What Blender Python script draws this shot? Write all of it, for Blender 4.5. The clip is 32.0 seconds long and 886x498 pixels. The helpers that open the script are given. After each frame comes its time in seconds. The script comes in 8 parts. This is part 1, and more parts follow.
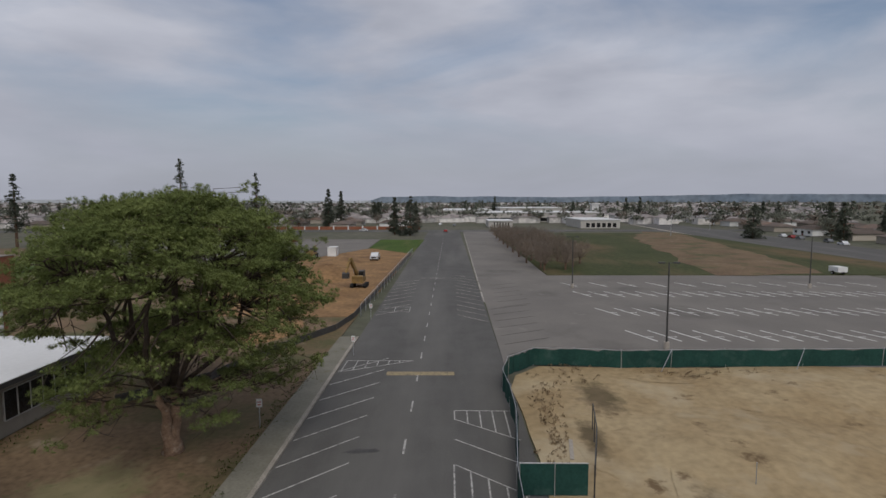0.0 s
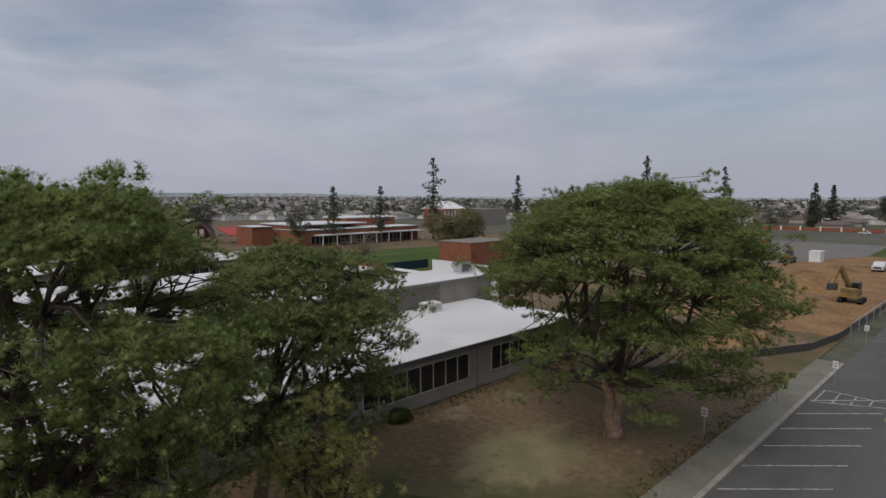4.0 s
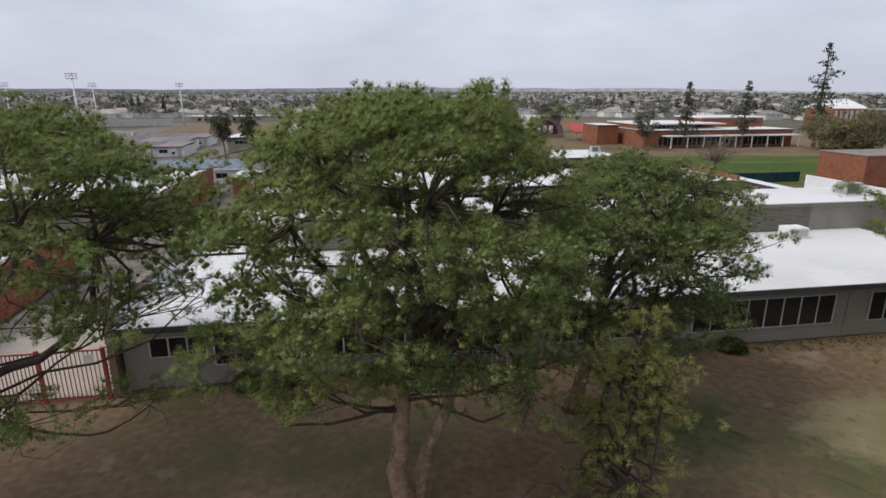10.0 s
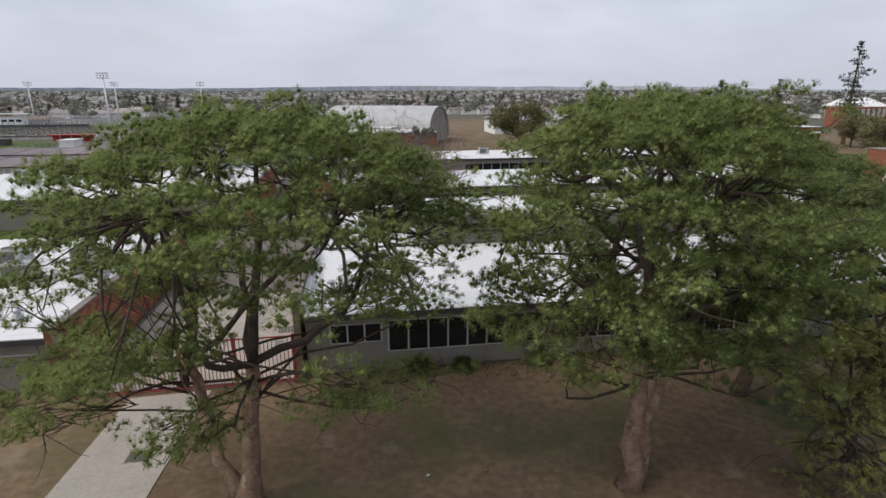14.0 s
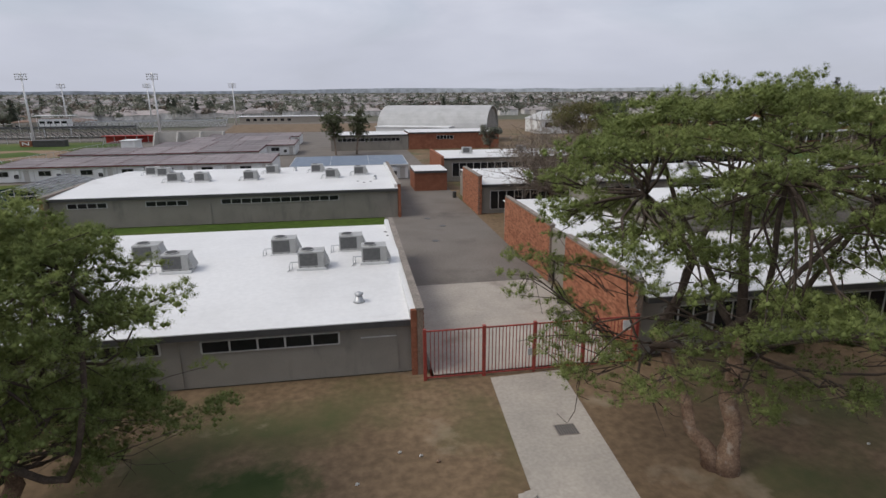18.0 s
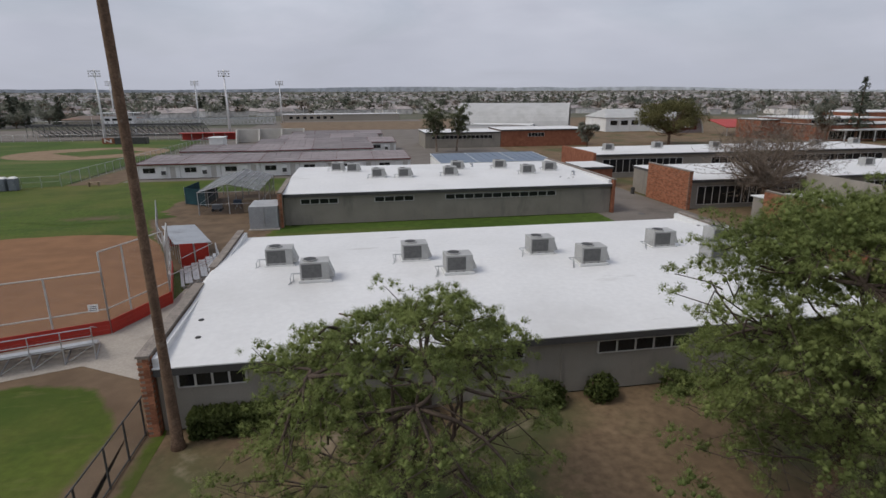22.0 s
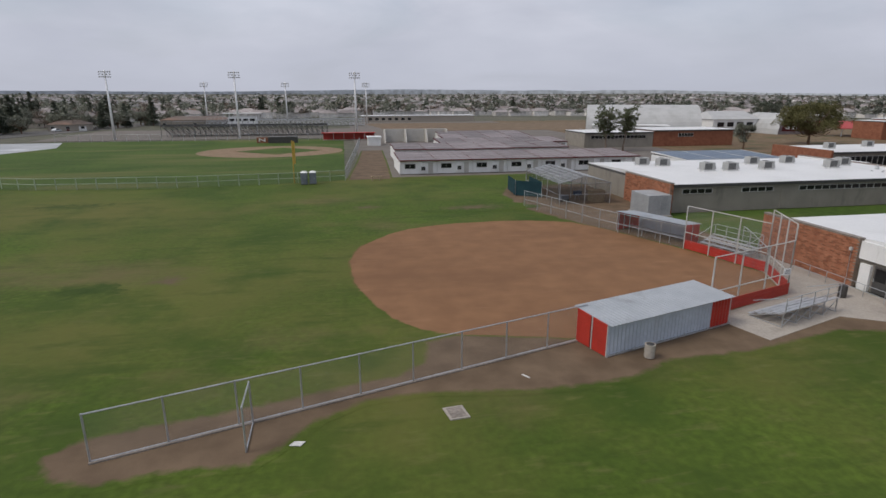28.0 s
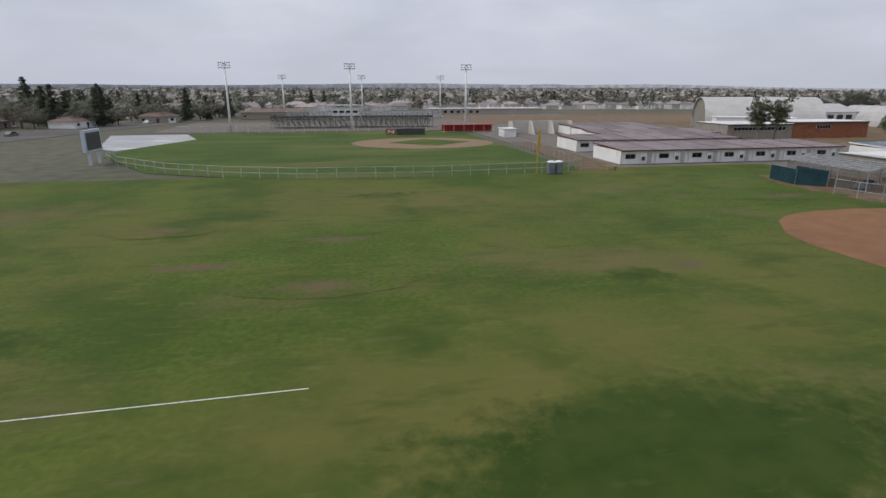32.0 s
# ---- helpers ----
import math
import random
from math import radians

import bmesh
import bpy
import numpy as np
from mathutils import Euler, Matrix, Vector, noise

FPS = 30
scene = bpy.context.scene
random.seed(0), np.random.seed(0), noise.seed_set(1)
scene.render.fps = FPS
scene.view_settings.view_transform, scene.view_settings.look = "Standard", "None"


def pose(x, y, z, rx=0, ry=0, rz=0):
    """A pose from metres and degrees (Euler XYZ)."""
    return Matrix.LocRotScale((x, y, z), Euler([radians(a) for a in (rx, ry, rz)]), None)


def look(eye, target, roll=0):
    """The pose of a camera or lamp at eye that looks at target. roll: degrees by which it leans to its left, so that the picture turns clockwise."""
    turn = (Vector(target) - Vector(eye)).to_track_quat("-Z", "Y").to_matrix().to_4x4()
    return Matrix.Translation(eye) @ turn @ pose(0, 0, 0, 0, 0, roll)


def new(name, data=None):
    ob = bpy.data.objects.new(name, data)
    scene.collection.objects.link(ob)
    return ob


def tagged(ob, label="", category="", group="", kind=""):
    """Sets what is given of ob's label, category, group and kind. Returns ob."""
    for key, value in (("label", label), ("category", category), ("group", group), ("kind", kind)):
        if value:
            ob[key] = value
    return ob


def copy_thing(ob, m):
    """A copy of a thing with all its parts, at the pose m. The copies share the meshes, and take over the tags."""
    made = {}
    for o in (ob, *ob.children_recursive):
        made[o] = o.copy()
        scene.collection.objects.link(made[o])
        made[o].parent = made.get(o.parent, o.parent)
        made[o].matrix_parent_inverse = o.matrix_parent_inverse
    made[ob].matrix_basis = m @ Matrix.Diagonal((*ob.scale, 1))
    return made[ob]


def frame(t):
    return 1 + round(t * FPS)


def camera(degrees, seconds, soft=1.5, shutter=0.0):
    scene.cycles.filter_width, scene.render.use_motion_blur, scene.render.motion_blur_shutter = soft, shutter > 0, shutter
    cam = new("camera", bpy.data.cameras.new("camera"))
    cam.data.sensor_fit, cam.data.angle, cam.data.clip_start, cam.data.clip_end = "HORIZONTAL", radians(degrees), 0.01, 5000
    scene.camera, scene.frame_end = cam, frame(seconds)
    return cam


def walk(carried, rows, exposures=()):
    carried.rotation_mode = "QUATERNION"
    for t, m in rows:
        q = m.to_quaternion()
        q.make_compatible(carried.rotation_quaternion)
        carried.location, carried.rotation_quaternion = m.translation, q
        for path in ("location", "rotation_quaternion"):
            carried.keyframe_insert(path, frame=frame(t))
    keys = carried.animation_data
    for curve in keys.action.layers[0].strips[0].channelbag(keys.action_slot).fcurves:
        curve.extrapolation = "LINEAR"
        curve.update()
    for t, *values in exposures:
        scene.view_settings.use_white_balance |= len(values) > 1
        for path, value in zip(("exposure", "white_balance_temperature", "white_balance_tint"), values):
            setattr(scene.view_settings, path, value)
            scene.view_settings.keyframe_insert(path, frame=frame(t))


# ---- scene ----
cam = camera(77.71, 32.0)
PATH = [
    (0, (64.26, -29.82, 16.02), (74.220, -29.707, 15.136), -0.14),
    (0.5, (64.45, -29.83, 15.87), (74.392, -29.139, 14.985), -0.07),
    (1, (64.76, -29.87, 15.77), (74.605, -28.330, 14.882), 0.03),
    (1.5, (65.00, -29.92, 15.69), (74.616, -27.343, 14.804), -0.02),
    (2, (65.21, -29.92, 15.60), (74.472, -26.247, 14.707), -0.09),
    (2.5, (65.59, -29.86, 15.50), (74.389, -25.194, 14.606), -0.13),
    (3, (65.77, -29.82, 15.56), (74.059, -24.300, 14.647), -0.27),
    (3.5, (65.86, -29.74, 15.58), (73.514, -23.361, 14.666), -0.30),
    (4, (65.89, -29.69, 15.57), (72.755, -22.475, 14.658), -0.21),
    (4.5, (65.88, -29.61, 15.58), (71.828, -21.627, 14.675), -0.11),
    (6.5, (65.89, -29.51, 15.69), (68.341, -19.864, 14.749), 0.15),
    (7, (65.97, -29.52, 15.76), (67.921, -19.759, 14.815), 0.08),
    (7.5, (66.01, -29.55, 15.82), (67.809, -19.763, 14.865), 0.07),
    (8, (66.01, -29.68, 15.88), (67.727, -19.893, 14.774), 0.07),
    (8.5, (65.94, -29.74, 15.92), (67.584, -20.054, 14.039), 0.07),
    (9, (65.89, -29.76, 16.00), (67.459, -20.200, 13.521), 0.00),
    (9.5, (65.86, -29.76, 16.11), (67.389, -20.258, 13.394), 0.02),
    (10, (65.78, -29.76, 16.09), (67.287, -20.254, 13.389), -0.07),
    (10.5, (65.40, -29.74, 16.13), (66.900, -20.231, 13.413), 0.01),
    (11, (64.79, -29.86, 16.19), (66.264, -20.351, 13.481), -0.14),
    (11.5, (63.94, -29.93, 16.28), (65.386, -20.419, 13.548), -0.02),
    (12, (62.77, -29.96, 16.32), (64.226, -20.451, 13.584), 0.03),
    (12.5, (61.40, -29.96, 16.31), (62.850, -20.449, 13.565), -0.03),
    (13, (59.80, -30.00, 16.23), (61.246, -20.483, 13.506), -0.14),
    (13.5, (57.98, -29.99, 16.21), (59.436, -20.475, 13.487), -0.14),
    (14, (56.01, -29.95, 16.17), (57.483, -20.444, 13.445), -0.16),
    (14.5, (53.93, -29.90, 16.12), (55.408, -20.394, 13.400), -0.13),
    (16.5, (43.991, -28.452, 15.385), (44.281, -26.55, 14.84), -0.8),
    (17, (41.383, -28.291, 15.354), (41.683, -26.389, 14.816), -0.7),
    (17.5, (38.755, -28.08, 15.322), (39.06, -26.177, 14.787), -0.5),
    (18, (36.059, -27.834, 15.382), (36.366, -25.932, 14.844), -0.4),
    (18.5, (33.192, -27.579, 15.423), (33.501, -25.678, 14.884), -0.5),
    (19, (30.167, -27.215, 15.46), (30.478, -25.315, 14.918), -0.5),
    (19.5, (26.937, -26.662, 15.388), (27.251, -24.762, 14.845), -0.4),
    (20, (23.588, -26.218, 15.421), (23.901, -24.319, 14.876), -0.4),
    (20.5, (20.359, -25.333, 15.136), (20.67, -23.434, 14.593), -0.6),
    (21, (16.468, -24.743, 15.181), (16.782, -22.844, 14.638), -0.3),
    (21.5, (12.382, -24.169, 15.159), (12.697, -22.27, 14.617), -0.2),
    (22, (7.938, -23.422, 15.128), (8.259, -21.523, 14.586), -0.3),
    (22.5, (3.348, -22.598, 15.125), (3.673, -20.7, 14.585), -0.2),
    (23, (-1.411, -21.601, 15.035), (-1.08, -19.703, 14.498), -0.1),
    (23.5, (-6.074, -20.366, 14.982), (-5.739, -18.469, 14.445), -0.2),
    (24, (-10.606, -18.89, 14.971), (-10.267, -16.994, 14.435), -0.1),
    (24.5, (-14.886, -17.364, 14.955), (-14.544, -15.467, 14.419), -0.2),
    (25, (-18.749, -16.435, 14.873), (-18.409, -14.538, 14.338), -0.4),
    (25.5, (-22.468, -16.627, 14.873), (-22.129, -14.729, 14.339), -0.4),
    (27.5, (-37.03, -21.501, 14.99), (-36.69, -19.603, 14.457), -0.2),
    (28, (-41.568, -21.89, 14.895), (-41.232, -19.991, 14.362), -0.1),
    (28.5, (-46.472, -21.847, 14.808), (-46.139, -19.948, 14.273), -0.1),
    (29, (-51.462, -21.496, 14.802), (-51.136, -19.598, 14.263), -0.3),
    (29.5, (-56.799, -20.787, 14.716), (-56.468, -18.891, 14.175), -0.4),
    (30, (-62.34, -19.854, 14.585), (-62.0, -17.96, 14.04), -0.2),
    (30.5, (-67.979, -18.685, 14.341), (-67.63, -16.793, 13.795), 0.1),
    (31, (-73.746, -17.509, 14.353), (-73.399, -15.617, 13.804), -0.1),
    (31.5, (-79.419, -15.99, 14.228), (-79.069, -14.1, 13.674), 0.3),
    (32, (-85.265, -14.14, 14.082), (-84.916, -12.249, 13.53), -0.0),
]
EXPOSURES = [(0.0, -0.1), (4.0, -0.05), (7.0, -0.05), (8.2, -0.05), (9.5, 0.55), (13.0, 0.6), (14.5, 0.55), (17.0, 0.4), (19.0, 0.37), (21.0, 0.25), (23.0, 0.15), (25.0, 0.05), (28.0, 0.3), (32.0, 0.4)]

walk(cam, [(t, look(eye, target, roll)) for t, eye, target, roll in PATH], EXPOSURES)

# ---- light ----
world = bpy.data.worlds.new("sky")
scene.world = world
world.use_nodes = True
wn, wl = world.node_tree.nodes, world.node_tree.links
wn.clear()
SUN_EL, SUN_AZ = 52.0, 262.0   # degrees; azimuth clockwise from +y
w_out, w_bg, w_sky = wn.new("ShaderNodeOutputWorld"), wn.new("ShaderNodeBackground"), wn.new("ShaderNodeTexSky")
w_sky.sky_type, w_sky.sun_disc = "NISHITA", False
w_sky.sun_elevation, w_sky.sun_rotation = radians(SUN_EL), radians(SUN_AZ)
w_sky.air_density, w_sky.dust_density, w_sky.ozone_density = 1.0, 3.0, 1.5
w_co, w_map = wn.new("ShaderNodeTexCoord"), wn.new("ShaderNodeMapping")
w_map.inputs["Scale"].default_value = (1.5, 1.5, 5.5)
w_map.inputs["Rotation"].default_value = (0.25, 0.1, 0.6)
w_n1 = wn.new("ShaderNodeTexNoise")
w_n1.inputs["Scale"].default_value, w_n1.inputs["Detail"].default_value, w_n1.inputs["Roughness"].default_value = 1.3, 7.0, 0.52
w_n1.inputs["Distortion"].default_value = 0.5
w_r1 = wn.new("ShaderNodeValToRGB")
w_r1.color_ramp.elements[0].position, w_r1.color_ramp.elements[0].color = 0.30, (0.18, 0.18, 0.18, 1)
w_r1.color_ramp.elements[1].position, w_r1.color_ramp.elements[1].color = 0.58, (1, 1, 1, 1)
# grey cloud, darker patches by a second noise
w_n2 = wn.new("ShaderNodeTexNoise")
w_n2.inputs["Scale"].default_value, w_n2.inputs["Detail"].default_value = 1.9, 5.0
w_r2 = wn.new("ShaderNodeValToRGB")
w_r2.color_ramp.elements[0].position, w_r2.color_ramp.elements[0].color = 0.35, (3.95, 4.15, 4.88, 1)
w_r2.color_ramp.elements[1].position, w_r2.color_ramp.elements[1].color = 0.66, (5.5, 5.68, 6.45, 1)
w_mix = wn.new("ShaderNodeMixRGB")
w_sep, w_haze = wn.new("ShaderNodeSeparateXYZ"), wn.new("ShaderNodeMapRange")
w_haze.inputs["From Min"].default_value, w_haze.inputs["From Max"].default_value = -0.02, 0.20
w_haze.inputs["To Min"].default_value, w_haze.inputs["To Max"].default_value = 1.0, 0.0
w_mix2 = wn.new("ShaderNodeMixRGB")
w_mix2.inputs["Color2"].default_value = (3.95, 4.12, 4.82, 1)
wl.new(w_co.outputs["Generated"], w_map.inputs["Vector"])
wl.new(w_map.outputs["Vector"], w_n1.inputs["Vector"])
wl.new(w_map.outputs["Vector"], w_n2.inputs["Vector"])
wl.new(w_n1.outputs["Fac"], w_r1.inputs["Fac"])
wl.new(w_n2.outputs["Fac"], w_r2.inputs["Fac"])
wl.new(w_r1.outputs["Color"], w_mix.inputs["Fac"])
wl.new(w_sky.outputs["Color"], w_mix.inputs["Color1"])
wl.new(w_r2.outputs["Color"], w_mix.inputs["Color2"])
wl.new(w_co.outputs["Generated"], w_sep.inputs["Vector"])
wl.new(w_sep.outputs["Z"], w_haze.inputs["Value"])
wl.new(w_haze.outputs["Result"], w_mix2.inputs["Fac"])
wl.new(w_mix.outputs["Color"], w_mix2.inputs["Color1"])
wl.new(w_mix2.outputs["Color"], w_bg.inputs["Color"])
w_bg.inputs["Strength"].default_value = 0.10
wl.new(w_bg.outputs["Background"], w_out.inputs["Surface"])

sun_data = bpy.data.lights.new("sun", "SUN")
sun_data.energy, sun_data.angle, sun_data.color = 1.3, radians(24), (1.0, 0.95, 0.88)
sun = new("sun", sun_data)
_a, _e = radians(SUN_AZ), radians(SUN_EL)
sun.matrix_world = look((200 * math.sin(_a) * math.cos(_e), 200 * math.cos(_a) * math.cos(_e), 200 * math.sin(_e)), (0, 0, 0))

# ---- materials ----
def mat(name, a, b=None, rough=0.85, scale=0.5, fine=8.0, bump=0.25, bump_scale=30.0, metal=0.0, spread=(0.35, 0.65), detail=6.0,
        rnd=0.0, spec=None, fine_amount=0.25, island=False):
    """Two colours mixed by a broad noise in world space, a fine grain over it, and a small bump. rnd: brightness spread from object to object."""
    m = bpy.data.materials.new(name)
    m.use_nodes = True
    n, l = m.node_tree.nodes, m.node_tree.links
    bsdf = n["Principled BSDF"]
    bsdf.inputs["Roughness"].default_value, bsdf.inputs["Metallic"].default_value = rough, metal
    bsdf.inputs["Specular IOR Level"].default_value = spec if spec is not None else (0.15 if rough > 0.7 else 0.4)
    b = b or tuple(c * 0.8 for c in a)
    geo = n.new("ShaderNodeNewGeometry")
    n1 = n.new("ShaderNodeTexNoise")
    n1.inputs["Scale"].default_value, n1.inputs["Detail"].default_value = scale, detail
    l.new(geo.outputs["Position"], n1.inputs["Vector"])
    ramp = n.new("ShaderNodeValToRGB")
    ramp.color_ramp.elements[0].position, ramp.color_ramp.elements[1].position = spread
    ramp.color_ramp.elements[0].color, ramp.color_ramp.elements[1].color = (*a, 1), (*b, 1)
    l.new(n1.outputs["Fac"], ramp.inputs["Fac"])
    n2 = n.new("ShaderNodeTexNoise")
    n2.inputs["Scale"].default_value, n2.inputs["Detail"].default_value = fine, 4.0
    l.new(geo.outputs["Position"], n2.inputs["Vector"])
    hsv = n.new("ShaderNodeHueSaturation")
    rng = n.new("ShaderNodeMapRange")
    rng.inputs["From Min"].default_value, rng.inputs["From Max"].default_value = 0.3, 0.7
    rng.inputs["To Min"].default_value, rng.inputs["To Max"].default_value = 1.0 - fine_amount, 1.0 + fine_amount
    l.new(n2.outputs["Fac"], rng.inputs["Value"])
    val = rng.outputs["Result"]
    if rnd:
        add = n.new("ShaderNodeMath")
        add.operation = "MULTIPLY_ADD"
        src = geo.outputs["Random Per Island"] if island else n.new("ShaderNodeObjectInfo").outputs["Random"]
        l.new(src, add.inputs[0])
        add.inputs[1].default_value = 2 * rnd
        l.new(val, add.inputs[2])
        sub = n.new("ShaderNodeMath")
        sub.operation = "SUBTRACT"
        l.new(add.outputs[0], sub.inputs[0])
        sub.inputs[1].default_value = rnd
        val = sub.outputs[0]
    l.new(val, hsv.inputs["Value"])
    l.new(ramp.outputs["Color"], hsv.inputs["Color"])
    l.new(hsv.outputs["Color"], bsdf.inputs["Base Color"])
    if bump:
        n3 = n.new("ShaderNodeTexNoise")
        n3.inputs["Scale"].default_value, n3.inputs["Detail"].default_value = bump_scale, 3.0
        l.new(geo.outputs["Position"], n3.inputs["Vector"])
        bp = n.new("ShaderNodeBump")
        bp.inputs["Strength"].default_value, bp.inputs["Distance"].default_value = bump, 0.02
        l.new(n3.outputs["Fac"], bp.inputs["Height"])
        l.new(bp.outputs["Normal"], bsdf.inputs["Normal"])
    return m


def layered(m, colour, scale, lo, hi, detail=8.0, stretch=(1, 1, 1)):
    """Lays patches of a further colour, shaped by a noise, over a material made by mat()."""
    n, l = m.node_tree.nodes, m.node_tree.links
    bsdf = n["Principled BSDF"]
    old = bsdf.inputs["Base Color"].links[0].from_socket
    geo, mp = n.new("ShaderNodeNewGeometry"), n.new("ShaderNodeMapping")
    mp.inputs["Scale"].default_value = stretch
    l.new(geo.outputs["Position"], mp.inputs["Vector"])
    nz = n.new("ShaderNodeTexNoise")
    nz.inputs["Scale"].default_value, nz.inputs["Detail"].default_value, nz.inputs["Roughness"].default_value = scale, detail, 0.6
    l.new(mp.outputs["Vector"], nz.inputs["Vector"])
    rg = n.new("ShaderNodeMapRange")
    rg.inputs["From Min"].default_value, rg.inputs["From Max"].default_value = lo, hi
    l.new(nz.outputs["Fac"], rg.inputs["Value"])
    mx = n.new("ShaderNodeMixRGB")
    l.new(rg.outputs["Result"], mx.inputs["Fac"])
    l.new(old, mx.inputs["Color1"])
    mx.inputs["Color2"].default_value = (*colour, 1)
    l.new(mx.outputs["Color"], bsdf.inputs["Base Color"])
    return m


def leaf(m, share=0.35):
    """Lets part of the light pass through thin leaves."""
    n, l = m.node_tree.nodes, m.node_tree.links
    bsdf, out = n["Principled BSDF"], n["Material Output"]
    tr, mx = n.new("ShaderNodeBsdfTranslucent"), n.new("ShaderNodeMixShader")
    l.new(bsdf.inputs["Base Color"].links[0].from_socket, tr.inputs["Color"])
    mx.inputs["Fac"].default_value = share
    l.new(bsdf.outputs[0], mx.inputs[1])
    l.new(tr.outputs[0], mx.inputs[2])
    l.new(mx.outputs[0], out.inputs["Surface"])
    return m


M = {}
M["ground"] = mat("far_ground", (0.125, 0.118, 0.088), (0.095, 0.098, 0.066), scale=0.02, fine=0.3)
M["grass"] = layered(layered(layered(layered(mat("grass", (0.076, 0.112, 0.015), (0.050, 0.082, 0.011), scale=0.07, fine=2.2, bump=0.5, bump_scale=9, fine_amount=0.22),
                     (0.112, 0.112, 0.028), 0.03, 0.44, 0.64, 5.0), (0.140, 0.108, 0.050), 0.05, 0.55, 0.74, 6.0, (0.7, 1.2, 1)), (0.042, 0.072, 0.010), 0.085, 0.50, 0.68), (0.110, 0.108, 0.040), 0.5, 0.62, 0.80, 6.0, (0.35, 1.3, 1))
layered(M["grass"], (0.040, 0.066, 0.010), 0.30, 0.54, 0.80, 9.0, (0.5, 1.6, 1))
layered(M["grass"], (0.150, 0.142, 0.050), 0.9, 0.56, 0.95, 9.0, (0.5, 1.6, 1))
M["field_grass"] = layered(mat("field_grass", (0.066, 0.106, 0.018), (0.044, 0.078, 0.012), scale=0.06, fine=1.0, bump=0.4, bump_scale=8, fine_amount=0.22), (0.115, 0.118, 0.038), 0.05, 0.50, 0.66, 6.0, (0.35, 2.0, 1))
M["yard"] = layered(layered(mat("yard_soil", (0.190, 0.132, 0.080), (0.140, 0.097, 0.058), scale=0.12, fine=2.2, bump=0.5, bump_scale=12, fine_amount=0.25),
                    (0.085, 0.088, 0.038), 0.10, 0.50, 0.66), (0.27, 0.215, 0.15), 0.22, 0.60, 0.72)
M["infield"] = layered(mat("infield_clay", (0.20, 0.115, 0.066), (0.165, 0.094, 0.052), scale=0.12, fine=1.2, bump=0.2, bump_scale=20, fine_amount=0.10), (0.235, 0.15, 0.09), 0.09, 0.5, 0.75, stretch=(1, 3, 1))
M["dust"] = mat("dusty_soil", (0.20, 0.145, 0.095), (0.145, 0.102, 0.064), scale=0.25, fine=3.0, bump=0.5, bump_scale=10)
M["sand"] = layered(layered(mat("graded_earth", (0.37, 0.285, 0.165), (0.30, 0.218, 0.118), scale=0.15, fine=1.5, bump=0.6, bump_scale=6, fine_amount=0.16),
                    (0.43, 0.355, 0.235), 0.12, 0.52, 0.68), (0.16, 0.11, 0.06), 0.28, 0.62, 0.68)
M["orange_soil"] = layered(mat("dug_earth", (0.29, 0.175, 0.082), (0.20, 0.118, 0.058), scale=0.2, fine=1.5, bump=0.6, bump_scale=5), (0.15, 0.085, 0.045), 0.1, 0.56, 0.70)
M["asphalt"] = layered(mat("asphalt", (0.115, 0.111, 0.104), (0.098, 0.094, 0.088), scale=0.35, fine=14, bump=0.3, bump_scale=60, fine_amount=0.12), (0.145, 0.139, 0.129), 0.06, 0.48, 0.66, stretch=(0.25, 1.6, 1))
M["old_asphalt"] = layered(layered(mat("weathered_asphalt", (0.200, 0.185, 0.165), (0.165, 0.152, 0.138), scale=0.10, fine=9, bump=0.3, bump_scale=50, fine_amount=0.12), (0.12, 0.11, 0.10), 0.06, 0.58, 0.72), (0.25, 0.235, 0.21), 0.3, 0.62, 0.75)
M["court"] = layered(mat("court_paving", (0.185, 0.165, 0.145), (0.155, 0.138, 0.120), scale=0.22, fine=5, bump=0.2, bump_scale=40, fine_amount=0.12), (0.12, 0.105, 0.092), 0.15, 0.55, 0.70)
M["concrete"] = layered(mat("concrete", (0.40, 0.36, 0.31), (0.33, 0.30, 0.26), scale=0.4, fine=6, bump=0.2, bump_scale=50, fine_amount=0.10), (0.25, 0.22, 0.185), 0.3, 0.58, 0.72)
M["roof_white"] = layered(layered(mat("white_roof_coating", (0.69, 0.69, 0.68), (0.64, 0.64, 0.63), rough=0.6, scale=0.18, fine=3, bump=0.15, bump_scale=12, fine_amount=0.04), (0.56, 0.555, 0.54), 0.09, 0.56, 0.80), (0.45, 0.44, 0.42), 0.35, 0.66, 0.80, stretch=(0.4, 1.4, 1))
M["stucco"] = layered(mat("grey_stucco", (0.285, 0.260, 0.222), (0.245, 0.224, 0.192), scale=0.5, fine=18, bump=0.4, bump_scale=90, fine_amount=0.10), (0.165, 0.152, 0.132), 0.35, 0.55, 0.75, stretch=(1.5, 1.5, 0.4))
M["fascia"] = mat("dark_fascia", (0.075, 0.073, 0.070), (0.06, 0.058, 0.056), rough=0.7, scale=0.8, fine_amount=0.12)
M["white_wall"] = layered(mat("white_siding", (0.76, 0.76, 0.74), (0.68, 0.68, 0.665), scale=0.4, fine=10, bump=0.15, fine_amount=0.05), (0.44, 0.42, 0.38), 0.4, 0.62, 0.78, stretch=(2, 2, 0.4))
M["brick"] = mat("red_brick", (0.345, 0.152, 0.088), (0.272, 0.112, 0.064), rough=0.9, scale=1.8, fine=22, bump=0.3, bump_scale=70, rnd=0.30, fine_amount=0.15)
